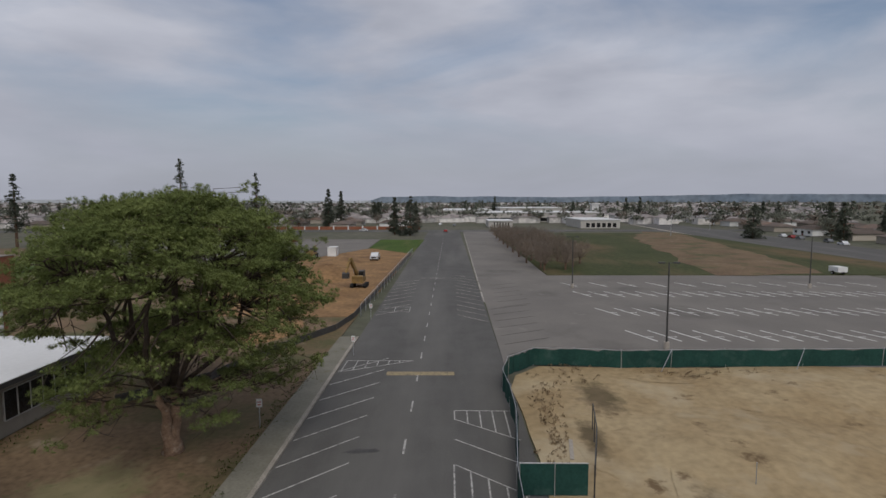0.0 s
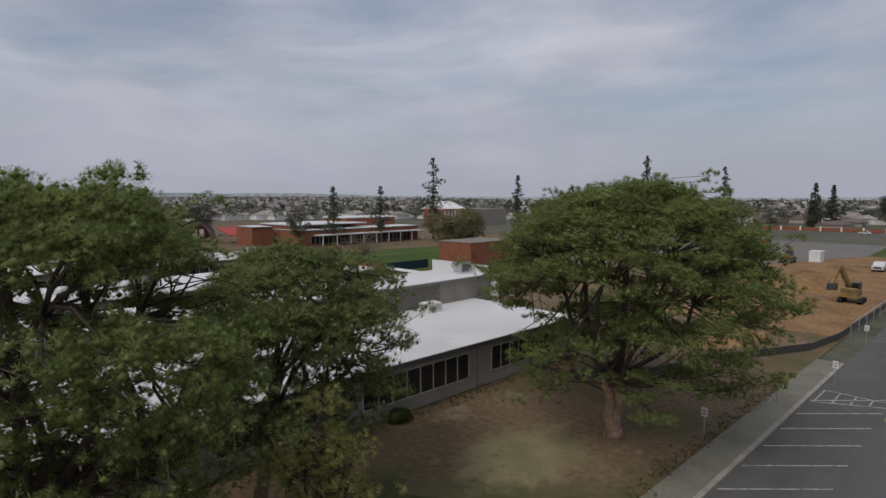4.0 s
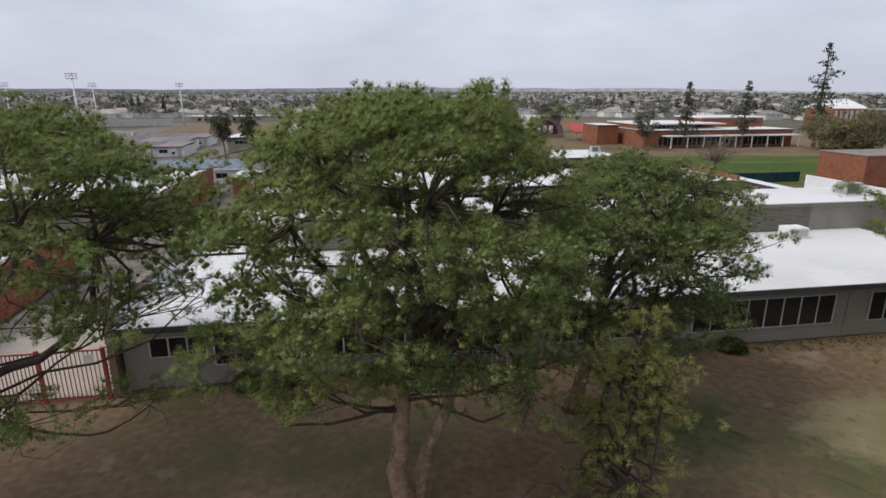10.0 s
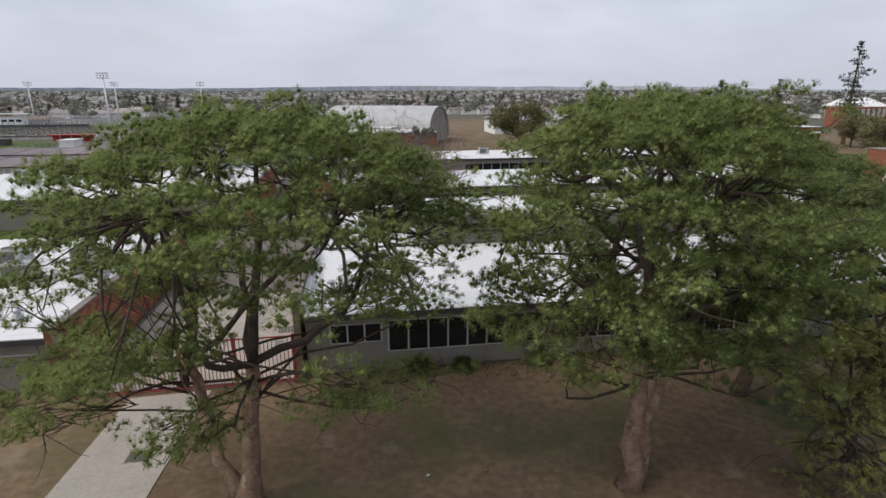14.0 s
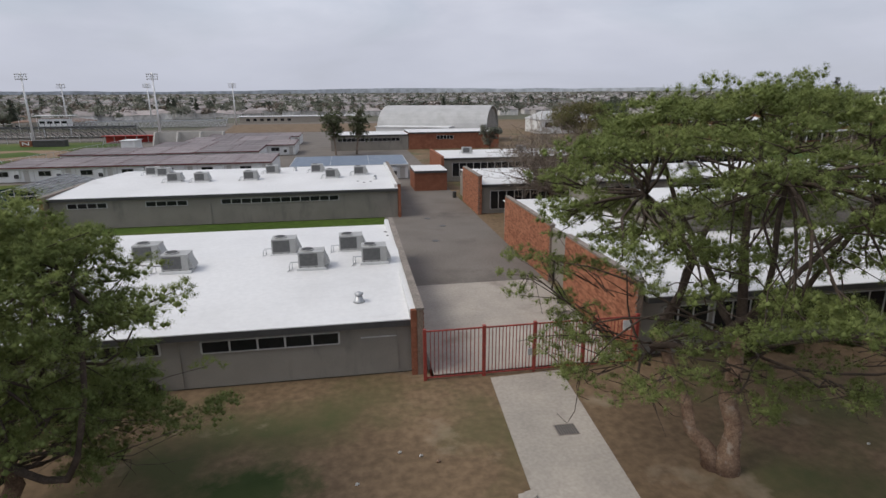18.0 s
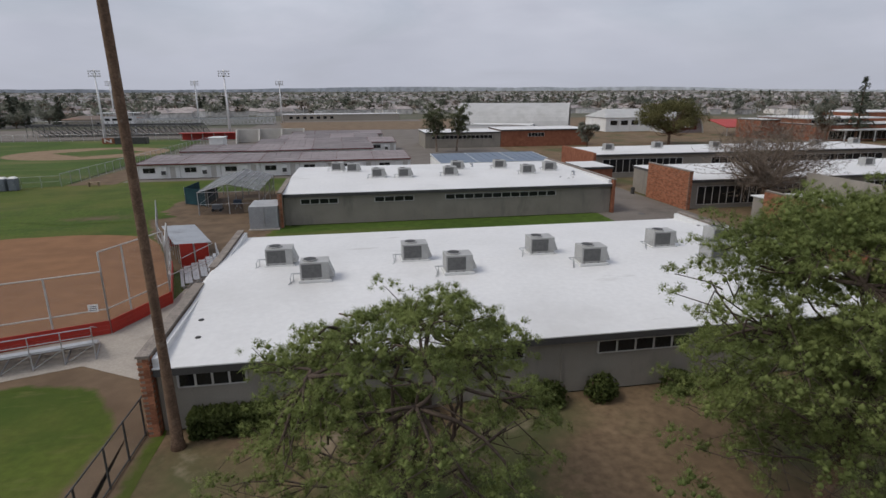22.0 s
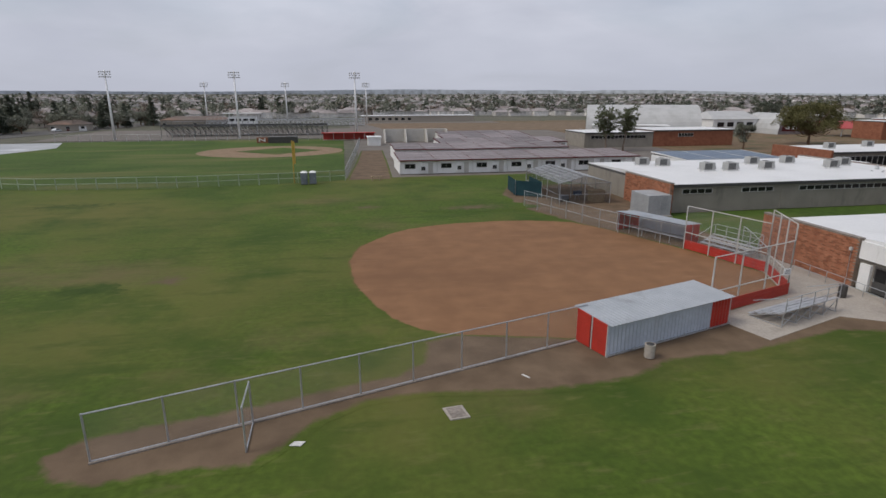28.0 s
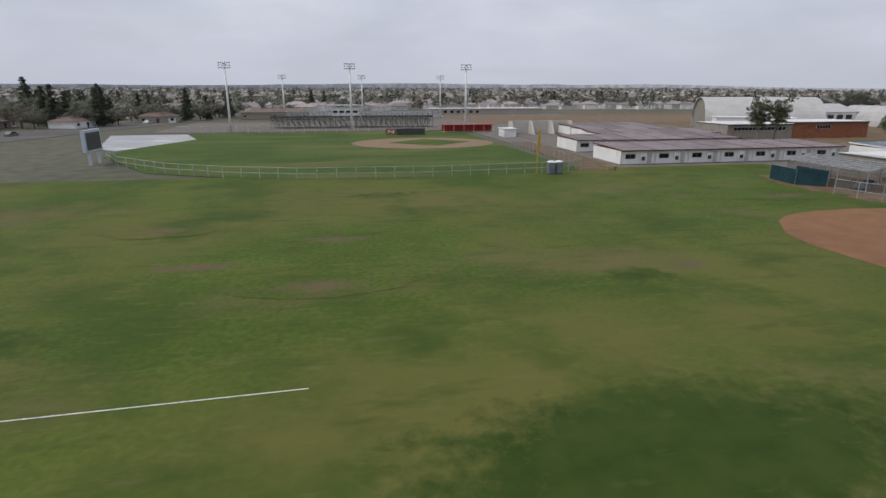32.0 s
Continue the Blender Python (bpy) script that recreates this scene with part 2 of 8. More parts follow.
M["brick_far"] = layered(mat("red_brick_far", (0.285, 0.120, 0.072), (0.235, 0.095, 0.056), rough=0.9, scale=1.5, fine=9, bump=0.3, bump_scale=25, fine_amount=0.22), (0.20, 0.075, 0.045), 0.5, 0.52, 0.7)
M["mortar"] = mat("mortar", (0.30, 0.235, 0.185), (0.235, 0.18, 0.14), scale=1.2, fine=12)
M["cap"] = mat("coping", (0.27, 0.235, 0.205), (0.20, 0.175, 0.15), scale=1.0, fine=9)
M["glass"] = mat("dark_glass", (0.012, 0.013, 0.014), (0.020, 0.020, 0.021), rough=0.12, scale=0.7, bump=0.0, fine_amount=0.2)
M["frame_white"] = mat("window_frame_paint", (0.50, 0.49, 0.46), (0.42, 0.41, 0.385), rough=0.6, scale=2, fine_amount=0.08)
M["galv"] = layered(mat("galvanised_steel", (0.48, 0.49, 0.50), (0.40, 0.41, 0.42), rough=0.45, metal=0.6, scale=1.5, fine=14, bump=0.05, fine_amount=0.08), (0.33, 0.33, 0.33), 1.5, 0.58, 0.75)
M["hvac"] = layered(mat("hvac_housing", (0.43, 0.43, 0.415), (0.37, 0.37, 0.355), rough=0.5, metal=0.2, scale=1.2, fine=9, bump=0.1, fine_amount=0.08), (0.20, 0.19, 0.17), 1.1, 0.6, 0.78, stretch=(2, 2, 0.5))
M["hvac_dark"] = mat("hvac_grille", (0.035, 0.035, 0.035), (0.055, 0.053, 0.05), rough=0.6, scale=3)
M["red"] = layered(mat("red_paint", (0.42, 0.035, 0.022), (0.36, 0.028, 0.018), rough=0.5, scale=0.7, fine=8, fine_amount=0.10), (0.26, 0.03, 0.022), 0.8, 0.6, 0.75)
M["gate_red"] = mat("gate_red_paint", (0.32, 0.055, 0.040), (0.25, 0.045, 0.034), rough=0.55, scale=0.9)
M["white_line"] = layered(mat("road_marking", (0.46, 0.45, 0.42), (0.36, 0.35, 0.33), scale=1.5, fine=12, bump=0.1), (0.16, 0.155, 0.15), 2.0, 0.50, 0.64)
M["worn_line"] = layered(mat("worn_marking", (0.46, 0.43, 0.38), (0.36, 0.335, 0.30), scale=0.8, fine=10, bump=0.1), (0.19, 0.175, 0.16), 0.9, 0.46, 0.60)
M["yellow"] = layered(mat("yellow_marking", (0.33, 0.27, 0.16), (0.27, 0.22, 0.14), scale=1, fine=8), (0.15, 0.13, 0.10), 1.2, 0.56, 0.68)
M["kerb"] = mat("kerb_concrete", (0.34, 0.31, 0.265), (0.26, 0.235, 0.20), scale=0.8, fine=8)

M["roof_grey"] = layered(mat("grey_roofing", (0.46, 0.46, 0.45), (0.40, 0.40, 0.39), rough=0.7, scale=0.3, fine=4, fine_amount=0.06), (0.33, 0.325, 0.31), 0.2, 0.55, 0.75)
M["gym_wall"] = mat("pale_wall_paint", (0.50, 0.48, 0.44), (0.44, 0.42, 0.385), scale=0.3, fine=3, fine_amount=0.06)
M["roof_brown"] = layered(mat("portable_roofing", (0.215, 0.182, 0.180), (0.160, 0.132, 0.132), rough=0.6, scale=0.35, fine=5, fine_amount=0.15, rnd=0.28), (0.30, 0.275, 0.265), 0.3, 0.52, 0.7, stretch=(0.4, 2, 1))
M["trim_red"] = mat("dark_red_trim", (0.13, 0.032, 0.032), (0.10, 0.028, 0.028), scale=1.0)
M["needles"] = leaf(mat("pine_needles", (0.272, 0.318, 0.112), (0.195, 0.240, 0.082), rough=0.8, scale=0.45, fine=3.0, bump=0, fine_amount=0.25, rnd=0.22, island=True), 0.5)
M["needles_dark"] = leaf(mat("dark_pine_needles", (0.240, 0.280, 0.108), (0.172, 0.210, 0.080), rough=0.8, scale=0.45, fine=3.0, bump=0, fine_amount=0.25, rnd=0.22, island=True), 0.45)
M["needles_light"] = leaf(mat("young_pine_needles", (0.47, 0.46, 0.165), (0.37, 0.37, 0.130), rough=0.8, scale=0.5, fine=3.0, bump=0, fine_amount=0.3, rnd=0.28, island=True), 0.5)
M["bark"] = layered(mat("pine_bark", (0.17, 0.112, 0.076), (0.11, 0.072, 0.05), rough=0.95, scale=2.5, fine=14, bump=0.8, bump_scale=14, fine_amount=0.3), (0.24, 0.19, 0.15), 3.0, 0.60, 0.72)
M["bark_pale"] = layered(mat("old_pine_bark", (0.28, 0.190, 0.130), (0.18, 0.115, 0.078), rough=0.95, scale=2.5, fine=14, bump=0.8, bump_scale=14, fine_amount=0.3), (0.36, 0.30, 0.24), 2.0, 0.55, 0.70)
M["bark_dark"] = mat("limb_bark", (0.095, 0.072, 0.056), (0.060, 0.046, 0.037), rough=0.95, scale=2.5, fine=14, bump=0.6, bump_scale=14, fine_amount=0.3)
M["twig"] = mat("bare_twigs", (0.24, 0.19, 0.15), (0.17, 0.135, 0.105), scale=1.0, bump=0)
# leaf and conifer tones greyed and lightened: distance haze put into the colour
M["far_leaf"] = leaf(mat("hazed_town_leaves", (0.235, 0.245, 0.195), (0.185, 0.195, 0.158), scale=0.05, fine=0.8, bump=0, rnd=0.35, island=True))
M["far_dark"] = leaf(mat("hazed_conifer_needles", (0.125, 0.140, 0.105), (0.092, 0.106, 0.080), scale=0.05, fine=0.8, bump=0, rnd=0.3, island=True))
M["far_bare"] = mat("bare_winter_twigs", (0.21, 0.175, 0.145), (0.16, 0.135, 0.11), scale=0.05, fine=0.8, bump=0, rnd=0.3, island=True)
# paleness and blue of aerial haze are put into both base colours
M["hill"] = mat("hazed_hills", (0.50, 0.53, 0.57), (0.55, 0.575, 0.61), scale=0.004, fine=0.03, bump=0)
M["ridge"] = mat("hazed_ridge", (0.20, 0.25, 0.31), (0.25, 0.295, 0.35), scale=0.004, fine=0.03, bump=0)
M["screen_green"] = layered(mat("green_windscreen", (0.022, 0.070, 0.058), (0.016, 0.052, 0.044), rough=0.8, scale=0.6, fine=6, bump=0.5, bump_scale=5, fine_amount=0.15), (0.05, 0.10, 0.085), 0.7, 0.55, 0.75)
M["roof_blue"] = layered(mat("blue_grey_metal_roof", (0.155, 0.20, 0.26), (0.125, 0.165, 0.22), rough=0.45, metal=0.2, scale=0.4, fine=5, fine_amount=0.1), (0.25, 0.29, 0.33), 0.4, 0.58, 0.72)
M["steel_pale"] = layered(mat("pale_corrugated_steel", (0.50, 0.55, 0.62), (0.44, 0.49, 0.56), rough=0.5, metal=0.2, scale=0.8, fine=6, fine_amount=0.06), (0.36, 0.38, 0.41), 0.7, 0.6, 0.78, stretch=(1, 1, 0.3))
M["alu"] = layered(mat("aluminium_plank", (0.50, 0.51, 0.52), (0.42, 0.43, 0.44), rough=0.4, metal=0.5, scale=1.0, fine=9, bump=0.05, fine_amount=0.08), (0.30, 0.30, 0.30), 1.2, 0.6, 0.75)
M["dark_steel"] = mat("dark_painted_steel", (0.06, 0.058, 0.055), (0.045, 0.043, 0.04), rough=0.5, scale=1.5)
M["blue_tarp"] = mat("blue_tarpaulin", (0.020, 0.055, 0.12), (0.014, 0.04, 0.09), rough=0.6, scale=0.8, bump=0.6, bump_scale=4)
M["teal_screen"] = mat("dark_teal_screen", (0.02, 0.055, 0.065), (0.014, 0.04, 0.05), rough=0.8, scale=0.8, bump=0.5, bump_scale=4)
M["wood"] = mat("weathered_wood", (0.33, 0.26, 0.17), (0.25, 0.19, 0.12), scale=1.2, fine=12)
M["yellow_paint"] = mat("yellow_paint", (0.50, 0.33, 0.06), (0.42, 0.27, 0.05), rough=0.5, scale=0.8)
M["digger_yellow"] = layered(mat("worn_machine_yellow", (0.30, 0.19, 0.06), (0.21, 0.135, 0.05), rough=0.5, scale=0.8, fine_amount=0.15), (0.11, 0.08, 0.05), 1.0, 0.56, 0.70)
M["tyre"] = mat("tyre_rubber", (0.018, 0.018, 0.018), (0.03, 0.029, 0.027), rough=0.9, scale=2)
M["car_white"] = mat("white_car_paint", (0.62, 0.63, 0.64), (0.56, 0.57, 0.58), rough=0.25, scale=0.6, bump=0, fine_amount=0.04)
M["car_grey"] = mat("grey_car_paint", (0.16, 0.165, 0.17), (0.13, 0.135, 0.14), rough=0.25, scale=0.6, bump=0, fine_amount=0.04)
M["car_red"] = mat("red_car_paint", (0.25, 0.03, 0.025), (0.20, 0.025, 0.02), rough=0.25, scale=0.6, bump=0, fine_amount=0.04)
M["tile_roof"] = layered(mat("brown_shingle_roof", (0.155, 0.125, 0.105), (0.115, 0.092, 0.08), scale=0.4, fine=3, fine_amount=0.18, rnd=0.30), (0.21, 0.14, 0.105), 0.05, 0.5, 0.6)
M["house_wall"] = mat("house_stucco", (0.40, 0.36, 0.30), (0.33, 0.295, 0.25), scale=0.03, fine=2, fine_amount=0.08, rnd=0.25)
M["toilet_grey"] = mat("grey_plastic", (0.16, 0.18, 0.20), (0.13, 0.145, 0.165), rough=0.5, scale=0.8)
M["hedge"] = leaf(mat("hedge_leaves", (0.115, 0.140, 0.045), (0.080, 0.104, 0.032), rough=0.75, scale=1.5, fine=8, bump=0, fine_amount=0.3, rnd=0.3, island=True))
M["chalk"] = mat("white_chalk", (0.62, 0.61, 0.58), (0.5, 0.49, 0.46), scale=2, fine=12)


def soil_edge(base, soil, soil_b, name):
    """Grass that gives way to bare soil where the mesh's cover attribute rises, along a ragged line."""
    m = M[base].copy()
    m.name = name
    n, l = m.node_tree.nodes, m.node_tree.links
    bsdf = n["Principled BSDF"]
    old = bsdf.inputs["Base Color"].links[0].from_socket
    at, geo = n.new("ShaderNodeAttribute"), n.new("ShaderNodeNewGeometry")
    at.attribute_name = "cover"
    nz, nb = n.new("ShaderNodeTexNoise"), n.new("ShaderNodeTexNoise")
    nz.inputs["Scale"].default_value, nz.inputs["Detail"].default_value, nz.inputs["Roughness"].default_value = 0.9, 8.0, 0.65
    nb.inputs["Scale"].default_value, nb.inputs["Detail"].default_value = 0.5, 7.0
    l.new(geo.outputs["Position"], nz.inputs["Vector"])
    l.new(geo.outputs["Position"], nb.inputs["Vector"])
    ad, rg, mx, rp = n.new("ShaderNodeMath"), n.new("ShaderNodeMapRange"), n.new("ShaderNodeMixRGB"), n.new("ShaderNodeValToRGB")
    l.new(at.outputs["Fac"], ad.inputs[0])
    l.new(nz.outputs["Fac"], ad.inputs[1])
    rg.inputs["From Min"].default_value, rg.inputs["From Max"].default_value = 0.78, 1.12
    l.new(ad.outputs[0], rg.inputs["Value"])
    rp.color_ramp.elements[0].position, rp.color_ramp.elements[1].position = 0.35, 0.65
    rp.color_ramp.elements[0].color, rp.color_ramp.elements[1].color = (*soil, 1), (*soil_b, 1)
    l.new(nb.outputs["Fac"], rp.inputs["Fac"])
    l.new(rg.outputs["Result"], mx.inputs["Fac"])
    l.new(old, mx.inputs["Color1"])
    l.new(rp.outputs["Color"], mx.inputs["Color2"])
    l.new(mx.outputs["Color"], bsdf.inputs["Base Color"])
    return m


M["worn_soil"] = soil_edge("grass", (0.165, 0.116, 0.075), (0.115, 0.080, 0.051), "worn_soil")
M["yard_lawn"] = soil_edge("yard", (0.036, 0.056, 0.016), (0.062, 0.076, 0.026), "yard_lawn")
M["dry_yard"] = layered(soil_edge("yard", (0.265, 0.225, 0.125), (0.205, 0.180, 0.092), "dry_yard"), (0.105, 0.108, 0.045), 0.9, 0.58, 0.72, 8.0)
M["pale_court"] = layered(layered(mat("pale_court_surface", (0.40, 0.41, 0.42), (0.32, 0.33, 0.34), scale=0.1, fine=2, bump=0.1, fine_amount=0.1), (0.62, 0.63, 0.64), 0.12, 0.55, 0.66, 6.0, (0.4, 1.5, 1)), (0.22, 0.225, 0.22), 0.15, 0.60, 0.72)
M["lush_lawn"] = layered(soil_edge("grass", (0.028, 0.052, 0.007), (0.042, 0.068, 0.011), "lush_lawn"), (0.085, 0.100, 0.028), 0.5, 0.60, 0.82, 9.0, (0.5, 1.6, 1))
M["clay_edge"] = layered(layered(soil_edge("grass", (0.238, 0.127, 0.065), (0.200, 0.105, 0.054), "clay_edge"), (0.162, 0.085, 0.045), 0.07, 0.50, 0.72, 6.0, (0.5, 1.6, 1)), (0.275, 0.156, 0.085), 0.6, 0.60, 0.78, 8.0, (0.3, 2.2, 1))
M["clay_far"] = soil_edge("field_grass", (0.26, 0.185, 0.12), (0.21, 0.145, 0.09), "clay_far")
M["dry_patch"] = soil_edge("grass", (0.13, 0.092, 0.058), (0.105, 0.085, 0.045), "dry_patch")
M["bleach_dark"] = layered(mat("dark_grandstand", (0.075, 0.078, 0.076), (0.055, 0.057, 0.056), rough=0.6, scale=0.3), (0.13, 0.135, 0.13), 0.3, 0.5, 0.7)


def veil(name, colour, share, cell=0.0):
    """Open wire mesh: a share of thin wire, the rest clear."""
    m = bpy.data.materials.new(name)
    m.use_nodes = True
    n, l = m.node_tree.nodes, m.node_tree.links
    bsdf, out = n["Principled BSDF"], n["Material Output"]
    bsdf.inputs["Base Color"].default_value, bsdf.inputs["Roughness"].default_value = (*colour, 1), 0.5
    mix, clear = n.new("ShaderNodeMixShader"), n.new("ShaderNodeBsdfTransparent")
    nz, geo, rg = n.new("ShaderNodeTexNoise"), n.new("ShaderNodeNewGeometry"), n.new("ShaderNodeMapRange")
    nz.inputs["Scale"].default_value = 1.2
    l.new(geo.outputs["Position"], nz.inputs["Vector"])
    rg.inputs["To Min"].default_value, rg.inputs["To Max"].default_value = share * 0.6, share * 1.4
    l.new(nz.outputs["Fac"], rg.inputs["Value"])
    l.new(rg.outputs["Result"], mix.inputs["Fac"])
    l.new(clear.outputs[0], mix.inputs[1])
    l.new(bsdf.outputs[0], mix.inputs[2])
    l.new(mix.outputs[0], out.inputs["Surface"])
    return m


M["chain"] = veil("chain_link", (0.28, 0.28, 0.28), 0.13)
M["net"] = veil("dark_netting", (0.08, 0.085, 0.09), 0.22)
M["canopy_net"] = veil("grey_shade_net", (0.20, 0.205, 0.205), 0.55)
M["toilet_pale"] = layered(mat("grey_container_paint", (0.36, 0.37, 0.375), (0.30, 0.31, 0.315), rough=0.55, scale=0.8, fine=6, fine_amount=0.08), (0.20, 0.175, 0.15), 0.8, 0.62, 0.76, stretch=(1, 1, 0.3))
M["fence_cap"] = mat("pale_green_fence_paint", (0.36, 0.40, 0.32), (0.30, 0.34, 0.27), rough=0.6, scale=1)
M["chain_green"] = veil("green_wire_mesh", (0.12, 0.15, 0.10), 0.18)
M["mast"] = mat("mast_steel", (0.78, 0.78, 0.78), (0.70, 0.70, 0.70), rough=0.5, metal=0.2, scale=0.6)
M["stain"] = mat("oil_stain", (0.05, 0.047, 0.043), (0.065, 0.06, 0.055), rough=0.6, scale=2)
M["dark_line"] = mat("dark_seal_line", (0.075, 0.07, 0.066), (0.09, 0.085, 0.08), scale=1.5)
M["olive_leaf"] = leaf(mat("olive_leaves", (0.190, 0.180, 0.080), (0.145, 0.140, 0.062), scale=0.3, fine=2, bump=0, rnd=0.3, island=True))
M["bud_leaf"] = leaf(mat("budding_twigs", (0.26, 0.235, 0.125), (0.21, 0.19, 0.11), scale=0.3, fine=2, bump=0, rnd=0.3, island=True))
M["brick_joined"] = mat("red_brick_courses", (0.345, 0.152, 0.088), (0.272, 0.112, 0.064), rough=0.9, scale=1.8, fine=22, bump=0.3, bump_scale=70, rnd=0.30, fine_amount=0.15, island=True)
M["rough_field"] = layered(layered(mat("rough_field", (0.068, 0.074, 0.030), (0.052, 0.060, 0.022), scale=0.05, fine=0.9, bump=0.4, bump_scale=6, fine_amount=0.25), (0.135, 0.094, 0.050), 0.03, 0.50, 0.66, 8.0, (0.5, 1.6, 1)), (0.040, 0.050, 0.018), 0.11, 0.56, 0.70)
M["lot_line"] = layered(mat("lot_marking", (0.66, 0.65, 0.62), (0.55, 0.54, 0.51), scale=1.0, fine=10, bump=0.1), (0.22, 0.21, 0.19), 1.2, 0.58, 0.68)
M["sand_scar"] = soil_edge("sand", (0.30, 0.175, 0.085), (0.22, 0.135, 0.07), "sand_scar")
M["sand_damp"] = soil_edge("sand", (0.17, 0.125, 0.075), (0.12, 0.095, 0.05), "sand_damp")
M["walk"] = layered(layered(mat("worn_pavement", (0.215, 0.203, 0.162), (0.175, 0.166, 0.132), scale=0.4, fine=6, bump=0.2, bump_scale=50, fine_amount=0.12), (0.16, 0.145, 0.115), 0.3, 0.55, 0.72), (0.13, 0.125, 0.06), 0.8, 0.64, 0.74)
# ---- building tools ----
class Mesh:
    """Collects vertices and faces; obj() makes one object of them."""
    def __init__(self):
        self.v, self.f = [], []

    def add(self, vs, fs):
        k = len(self.v)
        self.v.extend(vs)
        self.f.extend([tuple(i + k for i in q) for q in fs])
        return self

    def box(self, x0, x1, y0, y1, z0, z1):
        return self.add([(x0, y0, z0), (x1, y0, z0), (x1, y1, z0), (x0, y1, z0), (x0, y0, z1), (x1, y0, z1), (x1, y1, z1), (x0, y1, z1)],
                        [(3, 2, 1, 0), (4, 5, 6, 7), (0, 1, 5, 4), (1, 2, 6, 5), (2, 3, 7, 6), (3, 0, 4, 7)])

    def beam(self, p, q, w, h=None):
        """A bar of square section from p to q."""
        h = h or w
        p, q = Vector(p), Vector(q)
        d = (q - p).normalized()
        s = d.cross(Vector((0, 0, 1)))
        s = Vector((1, 0, 0)) if s.length < 1e-3 else s.normalized()
        u = s.cross(d).normalized()
        vs = [tuple(e + s * a * w / 2 + u * b * h / 2) for e in (p, q) for a, b in ((-1, -1), (1, -1), (1, 1), (-1, 1))]
        return self.add(vs, [(3, 2, 1, 0), (4, 5, 6, 7), (0, 1, 5, 4), (1, 2, 6, 5), (2, 3, 7, 6), (3, 0, 4, 7)])

    def tube(self, pts, radii, n=6):
        """A round tube through the points, with a radius at each."""
        pts = [Vector(p) for p in pts]
        rings = []
        for i, p in enumerate(pts):
            d = (pts[min(i + 1, len(pts) - 1)] - pts[max(i - 1, 0)]).normalized()
            s = d.cross(Vector((0.31, 0.17, 0.93))).normalized()
            u = s.cross(d)
            rings.append([tuple(p + (s * math.cos(6.2832 * k / n) + u * math.sin(6.2832 * k / n)) * radii[i]) for k in range(n)])
        fs = [(i * n + k, i * n + (k + 1) % n, (i + 1) * n + (k + 1) % n, (i + 1) * n + k) for i in range(len(pts) - 1) for k in range(n)]
        fs += [tuple(range(n - 1, -1, -1)), tuple((len(pts) - 1) * n + k for k in range(n))]
        return self.add([v for r in rings for v in r], fs)

    def prism(self, poly, z0, z1):
        n = len(poly)
        area = sum(poly[i][0] * poly[(i + 1) % n][1] - poly[(i + 1) % n][0] * poly[i][1] for i in range(n))
        poly = poly if area > 0 else poly[::-1]
        vs = [(x, y, z0) for x, y in poly] + [(x, y, z1) for x, y in poly]
        return self.add(vs, [tuple(range(n - 1, -1, -1)), tuple(range(n, 2 * n))] + [(i, (i + 1) % n, (i + 1) % n + n, i + n) for i in range(n)])

    def turned(self, m):
        self.v = [tuple(m @ Vector(p)) for p in self.v]
        return self

    def obj(self, name, material, parent=None, label="", category="", group="", kind="", smooth=False):
        me = bpy.data.meshes.new(name)
        me.from_pydata(self.v, [], self.f)
        me.materials.append(M[material] if isinstance(material, str) else material)
        if smooth:
            me.polygons.foreach_set("use_smooth", [True] * len(me.polygons))
        ob = new(name, me)
        if parent is not None:
            ob.parent = parent
            ob.matrix_parent_inverse = parent.matrix_basis.inverted()
        return tagged(ob, label, category, group, kind)


def thing(name, label, category, at=(0, 0, 0), turn=0.0, group="", kind=""):
    """An Empty at the base of a thing, whose parts are built in world space."""
    ob = new(name)
    ob.empty_display_size = 0.2
    ob.matrix_basis = pose(*at, 0, 0, turn)
    return tagged(ob, label, category, group, kind)


def B(*a):
    return Mesh().box(*a)


def wavy(poly, step, amount, seed=0):
    """Subdivides an outline and moves it about a little, for natural edges."""
    rnd, out = random.Random(seed), []
    for i, p in enumerate(poly):
        q = poly[(i + 1) % len(poly)]
        n = max(1, int(math.dist(p, q) / step))
        for k in range(n):
            t = k / n
            out.append((p[0] + (q[0] - p[0]) * t + rnd.uniform(-amount, amount), p[1] + (q[1] - p[1]) * t + rnd.uniform(-amount, amount)))
    return out


def sheet(name, poly, z, material, label, category, kind="structure", thick=0.05):
    return Mesh().prism(poly, z - thick, z).obj(name, material, None, label, category, "", kind)


def rect(x0, x1, y0, y1):
    return [(x0, y0), (x1, y0), (x1, y1), (x0, y1)]



